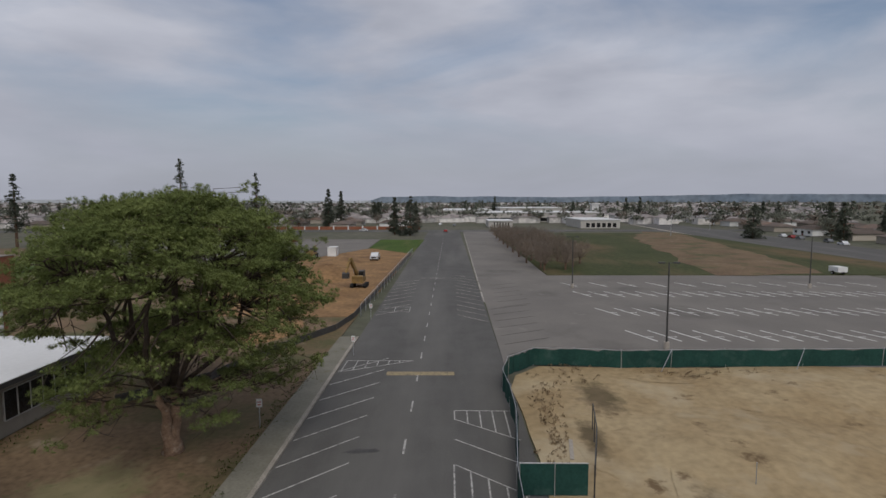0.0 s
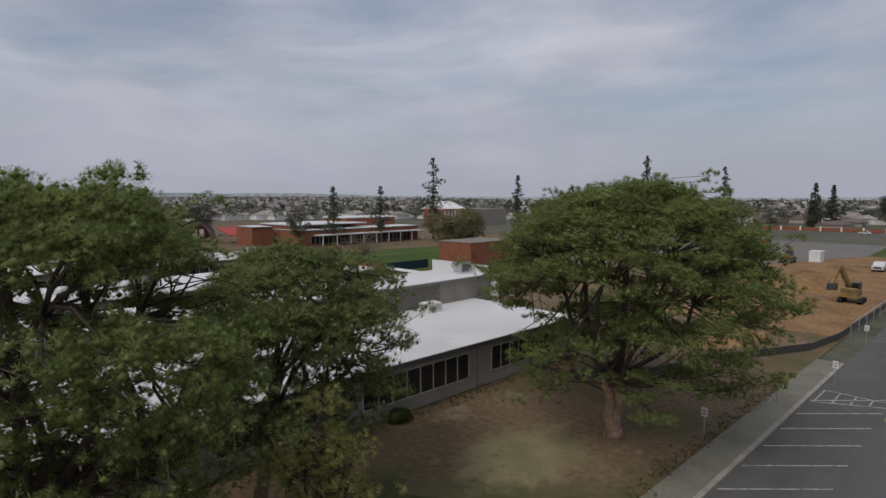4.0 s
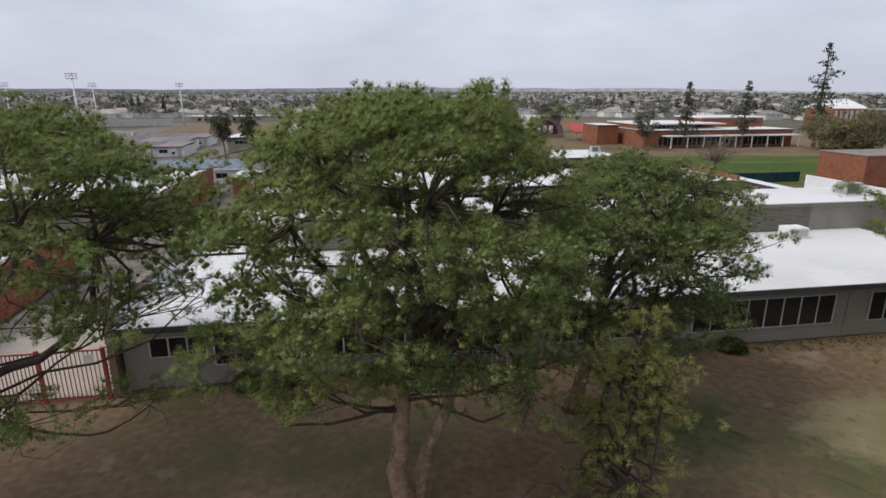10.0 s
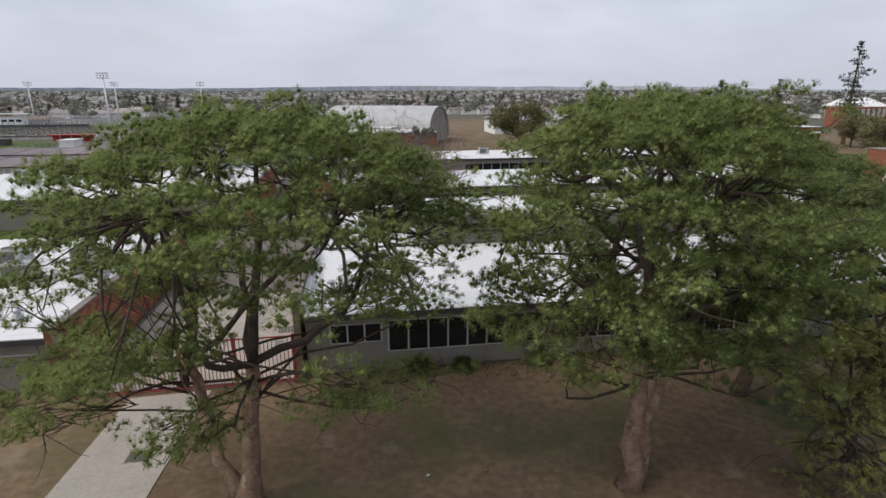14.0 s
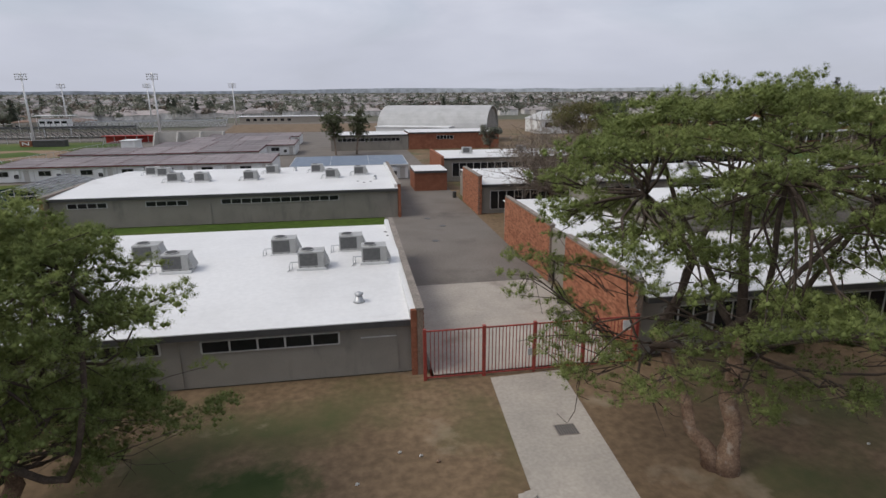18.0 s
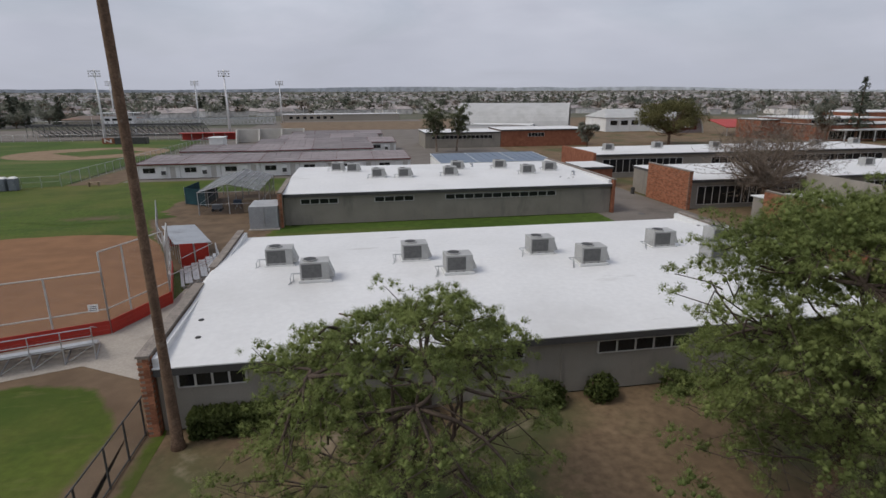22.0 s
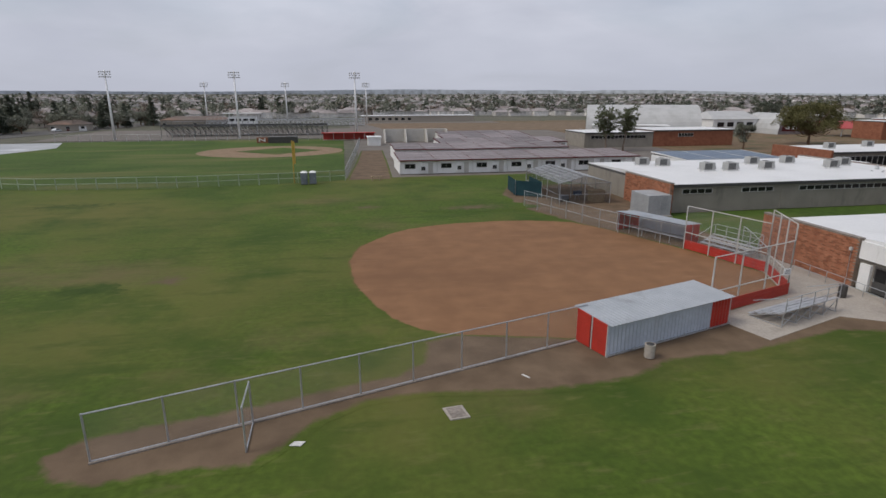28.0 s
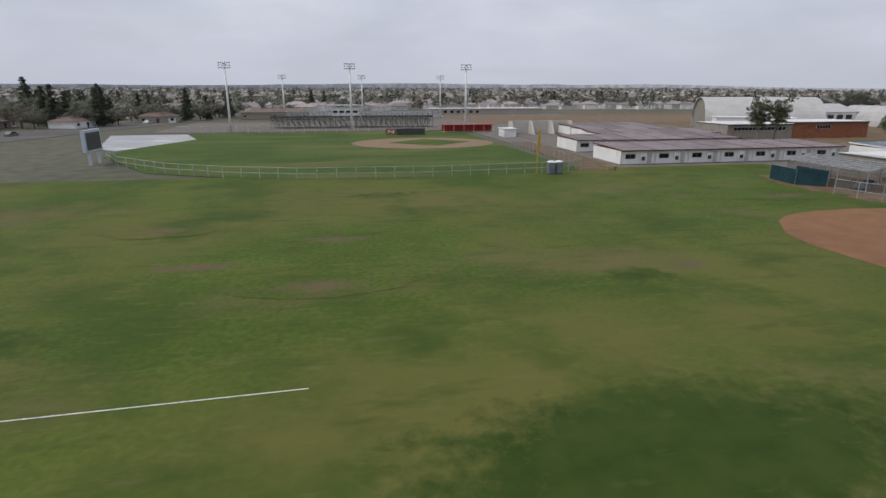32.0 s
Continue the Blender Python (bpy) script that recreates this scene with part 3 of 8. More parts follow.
def soft_sheet(name, poly, z, material, label, category, fade=0.8, peak=1.0, radial=False):
    """A ground patch whose cover attribute rises from 0 at its rim inwards, over a width or, radial, over a share of its size."""
    n = len(poly)
    area = sum(poly[i][0] * poly[(i + 1) % n][1] - poly[(i + 1) % n][0] * poly[i][1] for i in range(n))
    poly = poly if area > 0 else poly[::-1]
    rings = []
    mx, my = sum(p[0] for p in poly) / n, sum(p[1] for p in poly) / n
    for d in (fade * 0.5, -fade * 0.5):
        ring = []
        for i in range(n):
            p, q = Vector(poly[i - 1]), Vector(poly[(i + 1) % n])
            t = (q - p).normalized()
            if radial:
                k = 1.0 if d > 0 else 1.0 - fade
                ring.append((mx + (poly[i][0] - mx) * k, my + (poly[i][1] - my) * k, z))
            else:
                ring.append((poly[i][0] + t.y * d, poly[i][1] - t.x * d, z))
        rings.append(ring)
    me = bpy.data.meshes.new(name)
    rim = [(i, (i + 1) % n, (i + 1) % n + n, i + n) for i in range(n)]
    if radial:
        me.from_pydata(rings[0] + rings[1] + [(mx, my, z)], [], rim + [(n + i, n + (i + 1) % n, 2 * n) for i in range(n)])
    else:
        me.from_pydata(rings[0] + rings[1], [], rim + [tuple(range(n, 2 * n))])
    at = me.attributes.new("cover", "FLOAT", "POINT")
    at.data.foreach_set("value", [0.0] * n + [peak] * (len(me.vertices) - n))
    me.materials.append(M[material])
    return tagged(new(name, me), label, category, "", "structure")


def oval(cx, cy, rx, ry, seed, n=26):
    rnd = random.Random(seed)
    return [(cx + rx * math.cos(6.2832 * k / n) * rnd.uniform(0.85, 1.12), cy + ry * math.sin(6.2832 * k / n) * rnd.uniform(0.85, 1.12)) for k in range(n)]
# ---- ground, roads and paving ----
sheet("ground", rect(-4000, 4000, -4000, 4000), -0.10, "ground", "dry grass and bare soil reaching to the horizon", "ground", thick=0.4)
sheet("lawn_field", wavy(rect(-190, -1.5, -17, 84), 6, 0.05, 1), 0.0, "grass", "patchy green playing field with bare spots", "grass")
sheet("yard", [(-1.5, -17), (140, -17), (140, 16), (112, 16), (112, 0.4), (40, 0.4), (40, 0.9), (-1.5, 0.9)], 0.0, "yard", "brown bare soil with thin grass under the pines", "soil")
sheet("lawn_between", rect(-1.5, 39.8, 24.2, 43.2), 0.0, "field_grass", "strip of green lawn between two school buildings", "grass")
sheet("courtyard", rect(39.8, 52.0, 0.0, 122), 0.0, "court", "weathered grey-brown paved school courtyard", "paving")
sheet("courtyard_slab", rect(40.0, 51.8, 0.2, 15.5), 0.03, "concrete", "pale concrete slab behind the red gate", "paving")
sheet("campus_soil", rect(52.0, 250, 0.6, 330), -0.02, "yard", "bare soil and thin grass between the school buildings", "soil")
sheet("campus_west", rect(-38, 52, 68.6, 330), -0.01, "court", "paved yard round the portable classrooms", "paving")
soft_sheet("lot_soil", wavy([(-17.5, 50), (-12.5, 37), (-7.4, 26), (-1.6, 24.3), (-1.5, 43), (0, 43.2), (0, 69), (-14, 70), (-17, 62)], 1.2, 0.3, 62), 0.012, "worn_soil", "dusty bare soil beside the batting cage", "soil", 1.4)
sheet("road", rect(-260, 345, -35.2, -19.2), -0.02, "asphalt", "dark grey asphalt access road with parking bays", "road")
sheet("pavement", rect(-200, 127.5, -18.9, -17.0), 0.12, "walk", "pale concrete pavement along the road", "pavement", thick=0.3)
sheet("kerb", rect(-200, 127.5, -19.2, -18.9), 0.13, "kerb", "worn concrete kerb", "kerb", thick=0.3)
sheet("path", [(43.1, -0.7), (47.3, -0.5), (46.2, -17.05), (42.0, -17.05)], 0.05, "concrete", "concrete path from the pavement to the red gate", "path")
sheet("parking_lot", [(117, -35.2), (345, -37.0), (345, -52), (181, -50.6), (180.5, -118), (60, -118), (60, -76), (116, -76)], -0.02, "old_asphalt", "weathered parking lot with faded bay lines", "parking lot")
sheet("sand_lot", wavy([(60, -35.3), (92.8, -35.3), (105, -35.3), (110, -35.2), (113.4, -36.0), (116.2, -38.6), (115.8, -45), (115.8, -56), (116.0, -75.9), (60, -75.9)], 2, 0.15, 3), 0.03, "sand", "fenced lot of bare pale graded earth", "soil", thick=0.3)
sheet("side_field", rect(181, 330, -140, -50.8), 0.06, "rough_field", "dull brownish-green mown field", "grass", thick=0.3)
sheet("bare_strip", wavy([(181, -85), (230, -95), (300, -108), (340, -128), (330, -139), (182, -112)], 8, 1.5, 4), 0.09, "yard", "bare brown earth along the avenue", "soil")
sheet("avenue", [(150, -112), (190, -130), (430, -150), (900, -205), (900, -230), (430, -176), (180, -165), (100, -150)], -0.01, "asphalt", "wide grey avenue", "road")
sheet("dig_site", wavy([(139, -16.9), (228, -18.4), (246, -17), (246, -3), (205, 12), (139, 10)], 4, 0.4, 5), 0.04, "orange_soil", "freshly dug orange-brown earth of the building site", "soil")
sheet("island_lawn", [(228, -18.6), (287, -19.9), (287, -2), (248, -3)], 0.06, "field_grass", "green lawn beside the access road", "grass")
sheet("far_lot", [(246, -2.5), (290, -1.5), (290, 70), (205, 70), (205, 12.5)], 0.02, "old_asphalt", "grey car park behind the building site", "parking lot")
sheet("cross_street", rect(345, 362, -400, 500), -0.03, "asphalt", "grey cross street at the end of the road", "road")
soft_sheet("infield", wavy([(-14.6, 40.6), (-19.4, 42.4), (-24, 42.8), (-28.8, 42.3), (-32, 41.6), (-34.6, 40.5), (-37, 38.4), (-38.8, 36.0), (-40.2, 33.8), (-41.0, 31.5), (-41.5, 28.5), (-41.5, 25.0), (-41.2, 22), (-40.6, 19.2), (-39.8, 16.4), (-38.8, 14.0), (-37.1, 11.6), (-35.0, 10.5), (-32.0, 9.8), (-28.2, 8.7), (-27.3, 8.6), (-16.8, 10.4), (-8.2, 13.3), (-6.0, 18.4), (-8.2, 26.8), (-12.2, 36.8)], 1.2, 0.08, 61), 0.015, "clay_edge", "smooth reddish-brown clay softball infield", "infield", 0.5)
soft_sheet("shaded_lawn", wavy([(27.0, -9.8), (31, -10.6), (36.0, -8.8), (35.4, -6.0), (30.0, -5.2), (26.6, -7.0)], 1.0, 0.3, 41), 0.012, "yard_lawn", "green patch of lawn in the bare yard", "grass", 0.9, 0.8, True)
soft_sheet("shaded_lawn", wavy([(2.2, -9), (2.6, -3.4), (4.2, -1.2), (7.0, -0.4), (10.0, -0.9), (14, -2.4), (19, -2.8), (20, -9), (11, -13), (5, -12)], 1.0, 0.4, 42), 0.012, "yard_lawn", "thin green lawn under the small pine", "grass", 0.8, 0.66, True)
soft_sheet("shaded_lawn", oval(80.5, -7.6, 8.5, 5.2, 43), 0.014, "yard_lawn", "thin green lawn round the young pine", "grass", 0.6, 0.55, True)
soft_sheet("dry_grass", oval(91.5, -9.6, 8.0, 5.2, 44), 0.018, "dry_yard", "yellowed dry grass in the bare yard", "grass", 0.7, 0.75, True)
soft_sheet("lush_lawn", oval(-72, 3.0, 19, 8.5, 120), 0.0030, "lush_lawn", "darker green lush stretch of the playing field", "grass", 0.8, 0.85, True)
soft_sheet("lush_lawn", oval(-109, 3, 11, 7, 121), 0.0042, "lush_lawn", "darker green lush stretch of the playing field", "grass", 0.8, 0.8, True)
soft_sheet("lush_lawn", oval(-62, 24, 7, 3.6, 122), 0.0054, "lush_lawn", "darker green lush stretch of the playing field", "grass", 0.8, 0.6, True)
soft_sheet("lush_lawn", oval(-80, 63, 14, 5, 123), 0.0066, "lush_lawn", "darker green lush stretch of the playing field", "grass", 0.8, 0.5, True)
soft_sheet("lush_lawn", oval(-107, 19, 10, 5, 124), 0.0078, "lush_lawn", "darker green lush stretch of the playing field", "grass", 0.8, 0.6, True)
soft_sheet("lush_lawn", oval(-36, -10, 9, 4, 125), 0.0090, "lush_lawn", "darker green lush stretch of the playing field", "grass", 0.8, 0.6, True)
soft_sheet("dry_patch", oval(-86.5, 39.6, 7, 3.2, 70), 0.005, "dry_patch", "worn brown patch in the playing field", "soil", 0.95, 0.6, True)
soft_sheet("dry_patch", oval(-56.6, 25.5, 4, 3, 71), 0.010, "dry_patch", "worn brown patch in the playing field", "soil", 0.95, 0.6, True)
soft_sheet("dry_patch", oval(-97.7, 32.2, 9, 3, 72), 0.015, "dry_patch", "worn brown patch in the playing field", "soil", 0.95, 0.6, True)
soft_sheet("dry_patch", oval(-38.7, 54.7, 4.5, 2.5, 73), 0.020, "dry_patch", "worn brown patch in the playing field", "soil", 0.95, 0.6, True)
soft_sheet("dry_patch", oval(-87, 25.9, 7, 2.6, 74), 0.025, "dry_patch", "worn brown patch in the playing field", "soil", 0.95, 0.6, True)
soft_sheet("dry_patch", oval(-24, 52, 9, 3.5, 75), 0.030, "dry_patch", "worn brown patch in the playing field", "soil", 0.95, 0.6, True)
soft_sheet("dry_patch", oval(-104, 46, 6, 3, 76), 0.035, "dry_patch", "worn brown patch in the playing field", "soil", 0.95, 0.6, True)
soft_sheet("warning_soil", wavy([(-55.0, 1.0), (-54.1, -0.3), (-51.9, -1.2), (-49.5, -0.7), (-46.1, -1.0), (-45.2, -0.1), (-43.4, 2.2), (-41.1, 3.4), (-37.5, 3.7), (-33.3, 3.1), (-30.2, 2.8), (-26.5, 3.4), (-22.9, 4.8), (-18.1, 5.1), (-13.5, 6.0), (-10.0, 6.8), (-6.0, 5.6), (-4.6, 3.6), (-3.6, 1.4), (-3.9, -3.2), (-2.8, -7.0), (-1.8, -7.0), (-1.8, 8.0), (-7.8, 10.4), (-15.4, 9.4), (-24.0, 8.2), (-27.5, 9.2), (-31, 9.6), (-34.6, 10.3), (-37.0, 9.4), (-37.5, 6.8), (-39.2, 5.6), (-43.5, 4.4), (-47.4, 3.6), (-50.5, 3.0), (-53.7, 2.1)], 2.4, 0.18, 6), 0.010, "worn_soil", "bare dusty soil along the fence and dugout", "soil", 1.2)
sheet("slab", [(-15.6, 6.0), (-7.9, 8.6), (-1.76, 4.9), (-1.76, 24.4), (-5.5, 24.6), (-5.9, 18.4), (-8.2, 13.2), (-16.9, 10.2)], 0.035, "concrete", "pale concrete slab behind the backstop", "paving")
sheet("ball_field", [(-41.7, 82), (-41.7, 190), (-140, 190), (-137, 120), (-120, 92), (-98, 80), (-70, 76.6)], 0.012, "field_grass", "green baseball outfield", "grass")
soft_sheet("ball_infield", [(-62 + 20 * math.cos(a), 143 + 17 * math.sin(a)) for a in [radians(v) for v in range(0, 360, 10)]], 0.03, "clay_far", "pale clay arc of the baseball diamond", "infield", 1.2)
sheet("ball_infield_lawn", [(-60, 133), (-48, 144), (-60, 155), (-72, 144)], 0.05, "field_grass", "green square inside the diamond", "grass")
sheet("track", [(-150, 195), (-30, 195), (-30, 260), (-150, 260)], 0.02, "court", "running track and stadium ground", "paving")
sheet("courts", [(-159, 186), (-146, 141), (-139, 133), (-128, 166), (-136, 188)], 0.03, "pale_court", "pale grey hard courts with white lines", "paving")
sheet("side_street", [(-230, 60), (-205, 60), (-120, 420), (-145, 420)], 0.01, "asphalt", "grey residential street", "road")

soft_sheet("soil_patch", oval(108, -42, 7, 3, 90), 0.050, "sand_damp", "darker damp earth patch in the bare lot", "soil", 0.85, 0.75, True)
soft_sheet("soil_patch", oval(100, -39.5, 5, 1.6, 91), 0.055, "sand_damp", "darker damp earth patch in the bare lot", "soil", 0.85, 0.75, True)
soft_sheet("soil_patch", oval(107, -60, 5, 8, 92), 0.060, "sand_scar", "orange scraped earth patch in the bare lot", "soil", 0.85, 0.75, True)
soft_sheet("soil_patch", oval(113, -56, 2.2, 10, 93), 0.065, "sand_damp", "darker damp earth patch in the bare lot", "soil", 0.85, 0.75, True)
soft_sheet("soil_patch", oval(96, -52, 3, 6, 94), 0.070, "sand_scar", "orange scraped earth patch in the bare lot", "soil", 0.85, 0.75, True)
soft_sheet("soil_patch", oval(90, -44, 6, 2.5, 95), 0.075, "sand_damp", "darker damp earth patch in the bare lot", "soil", 0.85, 0.75, True)
soft_sheet("soil_patch", oval(98, -64, 4, 6, 96), 0.080, "sand_scar", "orange scraped earth patch in the bare lot", "soil", 0.85, 0.75, True)
soft_sheet("dirt_path", [(-41.0, 82), (-33.2, 82), (-32.0, 110), (-31, 140), (-36.5, 140), (-38.4, 112)], 0.02, "worn_soil", "bare dirt path between the fence and the portables", "soil", 0.8)
# ---- school buildings ----
def strip_window(parent, x0, x1, y, z0, z1, panes, face=-1, depth=0.12):
    """A row of dark panes in a pale frame on a wall at y; face -1 looks to -y."""
    w = Mesh()
    yo, yi = y + face * 0.07, y - face * 0.06
    a, b = min(yo, yi), max(yo, yi)
    t = 0.06
    w.box(x0, x1, a, b, z0 - t, z0).box(x0, x1, a, b, z1, z1 + t)
    step = (x1 - x0) / panes
    for k in range(panes + 1):
        xm = x0 + k * step
        w.box(xm - t / 2 - 0.02, xm + t / 2 + 0.02, a, b, z0, z1)
    fr = w.obj("window", "frame_white", parent)
    for k in range(panes):
        B(x0 + k * step + 0.05, x0 + (k + 1) * step - 0.05, y + face * 0.03 - 0.01, y + face * 0.03 + 0.01, z0, z1).obj("pane", "glass", fr)
    return fr


def hall(name, label, x0, x1, y0, y1, eave, fascia=0.42, over=0.35, roof_rise=0.0, wall_mat="stucco"):
    """A low block: four walls, fascia band and a white roof, flat or rising to a low ridge."""
    b = thing(name, label, "building", ((x0 + x1) / 2, (y0 + y1) / 2, 0))
    t = 0.25
    top = eave - fascia
    B(x0, x1, y0, y0 + t, 0, top).obj("wall", wall_mat, b)
    B(x0, x1, y1 - t, y1, 0, top).obj("wall", wall_mat, b)
    B(x0, x0 + t, y0 + t, y1 - t, 0, top).obj("wall", wall_mat, b)
    B(x1 - t, x1, y0 + t, y1 - t, 0, top).obj("wall", wall_mat, b)
    B(x0, x1, y0 - over, y1 + over, top, eave - 0.06).obj("fascia", "fascia", b)
    ya, yb, ym = y0 - over - 0.03, y1 + over + 0.03, (y0 + y1) / 2
    ring = [(ya, eave - 0.06), (yb, eave - 0.06), (yb, eave), (ym, eave + roof_rise), (ya, eave)]
    Mesh().add([(x, y, z) for x in (x0 - 0.01, x1 + 0.01) for y, z in ring], [(4, 3, 2, 1, 0), (5, 6, 7, 8, 9)] + [(k, (k + 1) % 5, (k + 1) % 5 + 5, k + 5) for k in range(5)]).obj("roof", "roof_white", b)
    return b


def roof_one(y):
    """Height of the first block's roof."""
    return 3.38 + 0.72 * (1 - abs(y - 12.5) / 11.9)


def roof_two(y):
    return 3.85 + 0.45 * (1 - abs(y - 55.7) / 12.7)


bld_one = hall("classroom_block", "long grey stucco classroom block, white flat roof, brick end walls", -1.2, 39.1, 1.0, 24.0, 3.38, roof_rise=0.72)
bld_two = hall("classroom_block", "grey stucco classroom block with white roof and strip windows", 0.0, 41.6, 43.4, 68.0, 3.85, roof_rise=0.45)
for xa, xb, zb, n in ((-0.3, 2.7, 2.22, 4), (9.0, 16.2, 2.18, 7), (20.2, 25.4, 2.15, 5), (27.5, 34.8, 2.08, 5)):
    strip_window(bld_one, xa, xb, 1.0, zb, zb + 0.62, n)
strip_window(bld_two, 2.0, 6.4, 43.4, 2.55, 3.1, 4)
strip_window(bld_two, 10.8, 15.6, 43.4, 2.55, 3.1, 4)
strip_window(bld_two, 19.6, 34.0, 43.4, 2.55, 3.1, 12)
B(16.9, 18.3, 43.3, 43.4, 0.05, 2.6).obj("door", "stucco", bld_two, "grey flush steel door")

BRICKS = []   # brick faces to be laid at the end of the file


def brick_wall(name, parent, x0, x1, y0, y1, z1, cap=True, far=False, label=""):
    """The core of a brick wall with its coping; the single bricks are laid later."""
    core = B(x0 + 0.02, x1 - 0.02, y0 + 0.02, y1 - 0.02, 0, z1).obj(name, "brick_far" if far else "mortar", parent, label)
    if cap:
        B(x0 - 0.04, x1 + 0.04, y0 - 0.04, y1 + 0.04, z1, z1 + 0.10).obj("coping", "cap", parent, "weathered stone coping")
    return core


# west end of the first block: two brick walls with an entrance between them
west_a = brick_wall("brick_wall", bld_one, -1.75, -1.25, 0.55, 10.5, 3.98)
west_b = brick_wall("brick_wall", bld_one, -1.65, -1.22, 13.9, 24.3, 3.98)
BRICKS += [(west_a, "x", -1.75, -1, 0.55, 10.5, 3.98), (west_a, "x", -1.25, 1, 0.55, 0.98, 3.98), (west_a, "y", 0.55, -1, -1.75, -1.25, 3.98), (west_b, "x", -1.65, -1, 13.9, 24.3, 3.98)]
B(-1.5, -1.22, 10.55, 13.85, 2.45, 3.85).obj("panel", "white_wall", bld_one, "pale panel over the entrance")
B(-1.24, -1.19, 10.6, 13.8, 0.0, 2.45).obj("recess", "stucco", bld_one)
dr = B(-1.31, -1.25, 11.3, 12.5, 0.04, 2.15).obj("door", "fascia", bld_one, "dark glazed entrance door")
B(-1.33, -1.31, 11.45, 12.35, 1.0, 2.0).obj("pane", "glass", dr)
B(-1.37, -1.31, 12.36, 12.42, 0.9, 1.15).obj("handle", "galv", dr)
B(-1.5, -1.25, 12.7, 13.6, 0.0, 2.1).obj("side_panel", "white_wall", bld_one, "pale panel beside the entrance door")
east_a = brick_wall("brick_wall", bld_one, 39.12, 39.5, 0.4, 24.2, 3.98)
BRICKS += [(east_a, "x", 39.5, 1, 0.4, 24.2, 3.98)]
B(38.8, 39.12, 0.42, 0.7, 0, 3.95).obj("pilaster", "brick_far", bld_one, "brick corner pier")
two_w = brick_wall("brick_wall", bld_two, -0.5, -0.02, 42.2, 54.0, 4.1)
two_e = brick_wall("brick_wall", bld_two, 41.62, 42.0, 42.9, 68.2, 4.35, far=True)
BRICKS += [(two_w, "x", -0.5, -1, 42.2, 54.0, 4.1), (two_w, "y", 42.2, -1, -0.5, -0.02, 4.1)]

# long classroom wing with the clerestory
wing = hall("classroom_wing", "long grey classroom wing with white roofs, louvred clerestory and tall windows", 52.6, 112.0, 0.5, 13.5, 4.05, over=0.7)
w_roof = B(61.4, 114.9, 13.6, 20.2, 0, 6.3).obj("upper_wall", "stucco", wing)
B(61.3, 114.95, 13.4, 20.4, 6.3, 6.62).obj("upper_fascia", "stucco", wing)
B(61.2, 114.96, 13.25, 20.6, 6.62, 6.7).obj("upper_roof", "roof_white", wing)
B(52.6, 114.9, 20.62, 31.0, 0, 3.9).obj("rear_wall", "stucco", wing)
B(52.5, 114.9, 20.62, 31.4, 3.9, 4.0).obj("rear_roof", "roof_white", wing)
B(52.6, 61.2, 13.52, 20.6, 0, 3.95).obj("link_wall", "stucco", wing)
B(52.6, 61.2, 13.52, 20.6, 3.95, 4.05).obj("link_roof", "roof_white", wing)
B(60.9, 61.18, 19.8, 33.0, 0, 6.05).obj("parapet_wall", "stucco", wing, "grey rendered parapet wall")
for k in range(17):
    z = 4.3 + k * 0.125
    for xa, xb in ((61.6, 80.0), (82.0, 97.0), (99.3, 106.6)):
        B(xa, xb, 13.42, 13.54, z, z + 0.07).obj("louvre", "stucco", wing)
# dark sheets added behind the blades, standing in for shade in the gaps
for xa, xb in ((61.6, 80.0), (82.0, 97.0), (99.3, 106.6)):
    B(xa, xb, 13.56, 13.59, 4.25, 6.28).obj("louvre_gap_shade", "hvac_dark", wing, "dark sheet added as the shade between the louvres")
strip_window(wing, 57.4, 75.5, 0.5, 1.25, 3.15, 15)
strip_window(wing, 54.0, 57.0, 0.5, 1.95, 3.05, 3)
strip_window(wing, 77.0, 83.5, 0.5, 1.1, 3.1, 6)
strip_window(wing, 87.0, 97.4, 0.5, 1.1, 3.1, 8)
strip_window(wing, 100.2, 108.6, 0.5, 1.1, 3.1, 7)
wa = brick_wall("brick_wall", wing, 52.0, 52.4, 0.0, 11.3, 4.9)
wb = brick_wall("brick_wall", wing, 52.0, 52.4, 14.7, 28.7, 4.9)
BRICKS += [(wa, "x", 52.0, -1, 0.0, 11.3, 4.9), (wb, "x", 52.0, -1, 14.7, 28.7, 4.9)]
B(52.15, 52.5, 11.35, 14.65, 2.6, 4.7).obj("panel", "stucco", wing, "grey panel over the passage")
B(115.32, 115.8, 12.6, 24.0, 0, 7.3).obj("brick_end", "brick_far", wing, "tall red brick end wall")
B(115.0, 115.3, 12.6, 24.0, 0, 7.5).obj("end_parapet", "roof_white", wing, "white-coated inner face of the end parapet")

# blocks further back along the courtyard
blk_c = hall("classroom_block", "classroom block with white roof and brick end wall by the courtyard", 52.9, 121.0, 43.2, 58.5, 4.0)
B(121.02, 121.5, 43.0, 58.6, 0, 4.6).obj("brick_end", "brick_far", blk_c, "red brick end wall")
wc = brick_wall("brick_wall", blk_c, 52.2, 52.7, 42.6, 53.0, 5.1)
BRICKS += [(wc, "x", 52.2, -1, 42.6, 53.0, 5.1), (wc, "y", 42.6, -1, 52.2, 52.7, 5.1)]
strip_window(blk_c, 54.0, 74.0, 43.2, 0.6, 3.0, 18)
strip_window(blk_c, 80.0, 118.0, 43.2, 0.8, 3.0, 24)
kiosk = hall("kiosk", "small brick building with white flat roof at the courtyard", 46.0, 51.5, 63.0, 70.0, 3.4, wall_mat="brick_far")
blk_d = hall("classroom_block", "far classroom block with white roof and strip windows", 52.5, 117.5, 72.0, 86.0, 4.4)
strip_window(blk_d, 54.0, 70.0, 72.0, 1.0, 3.4, 12)
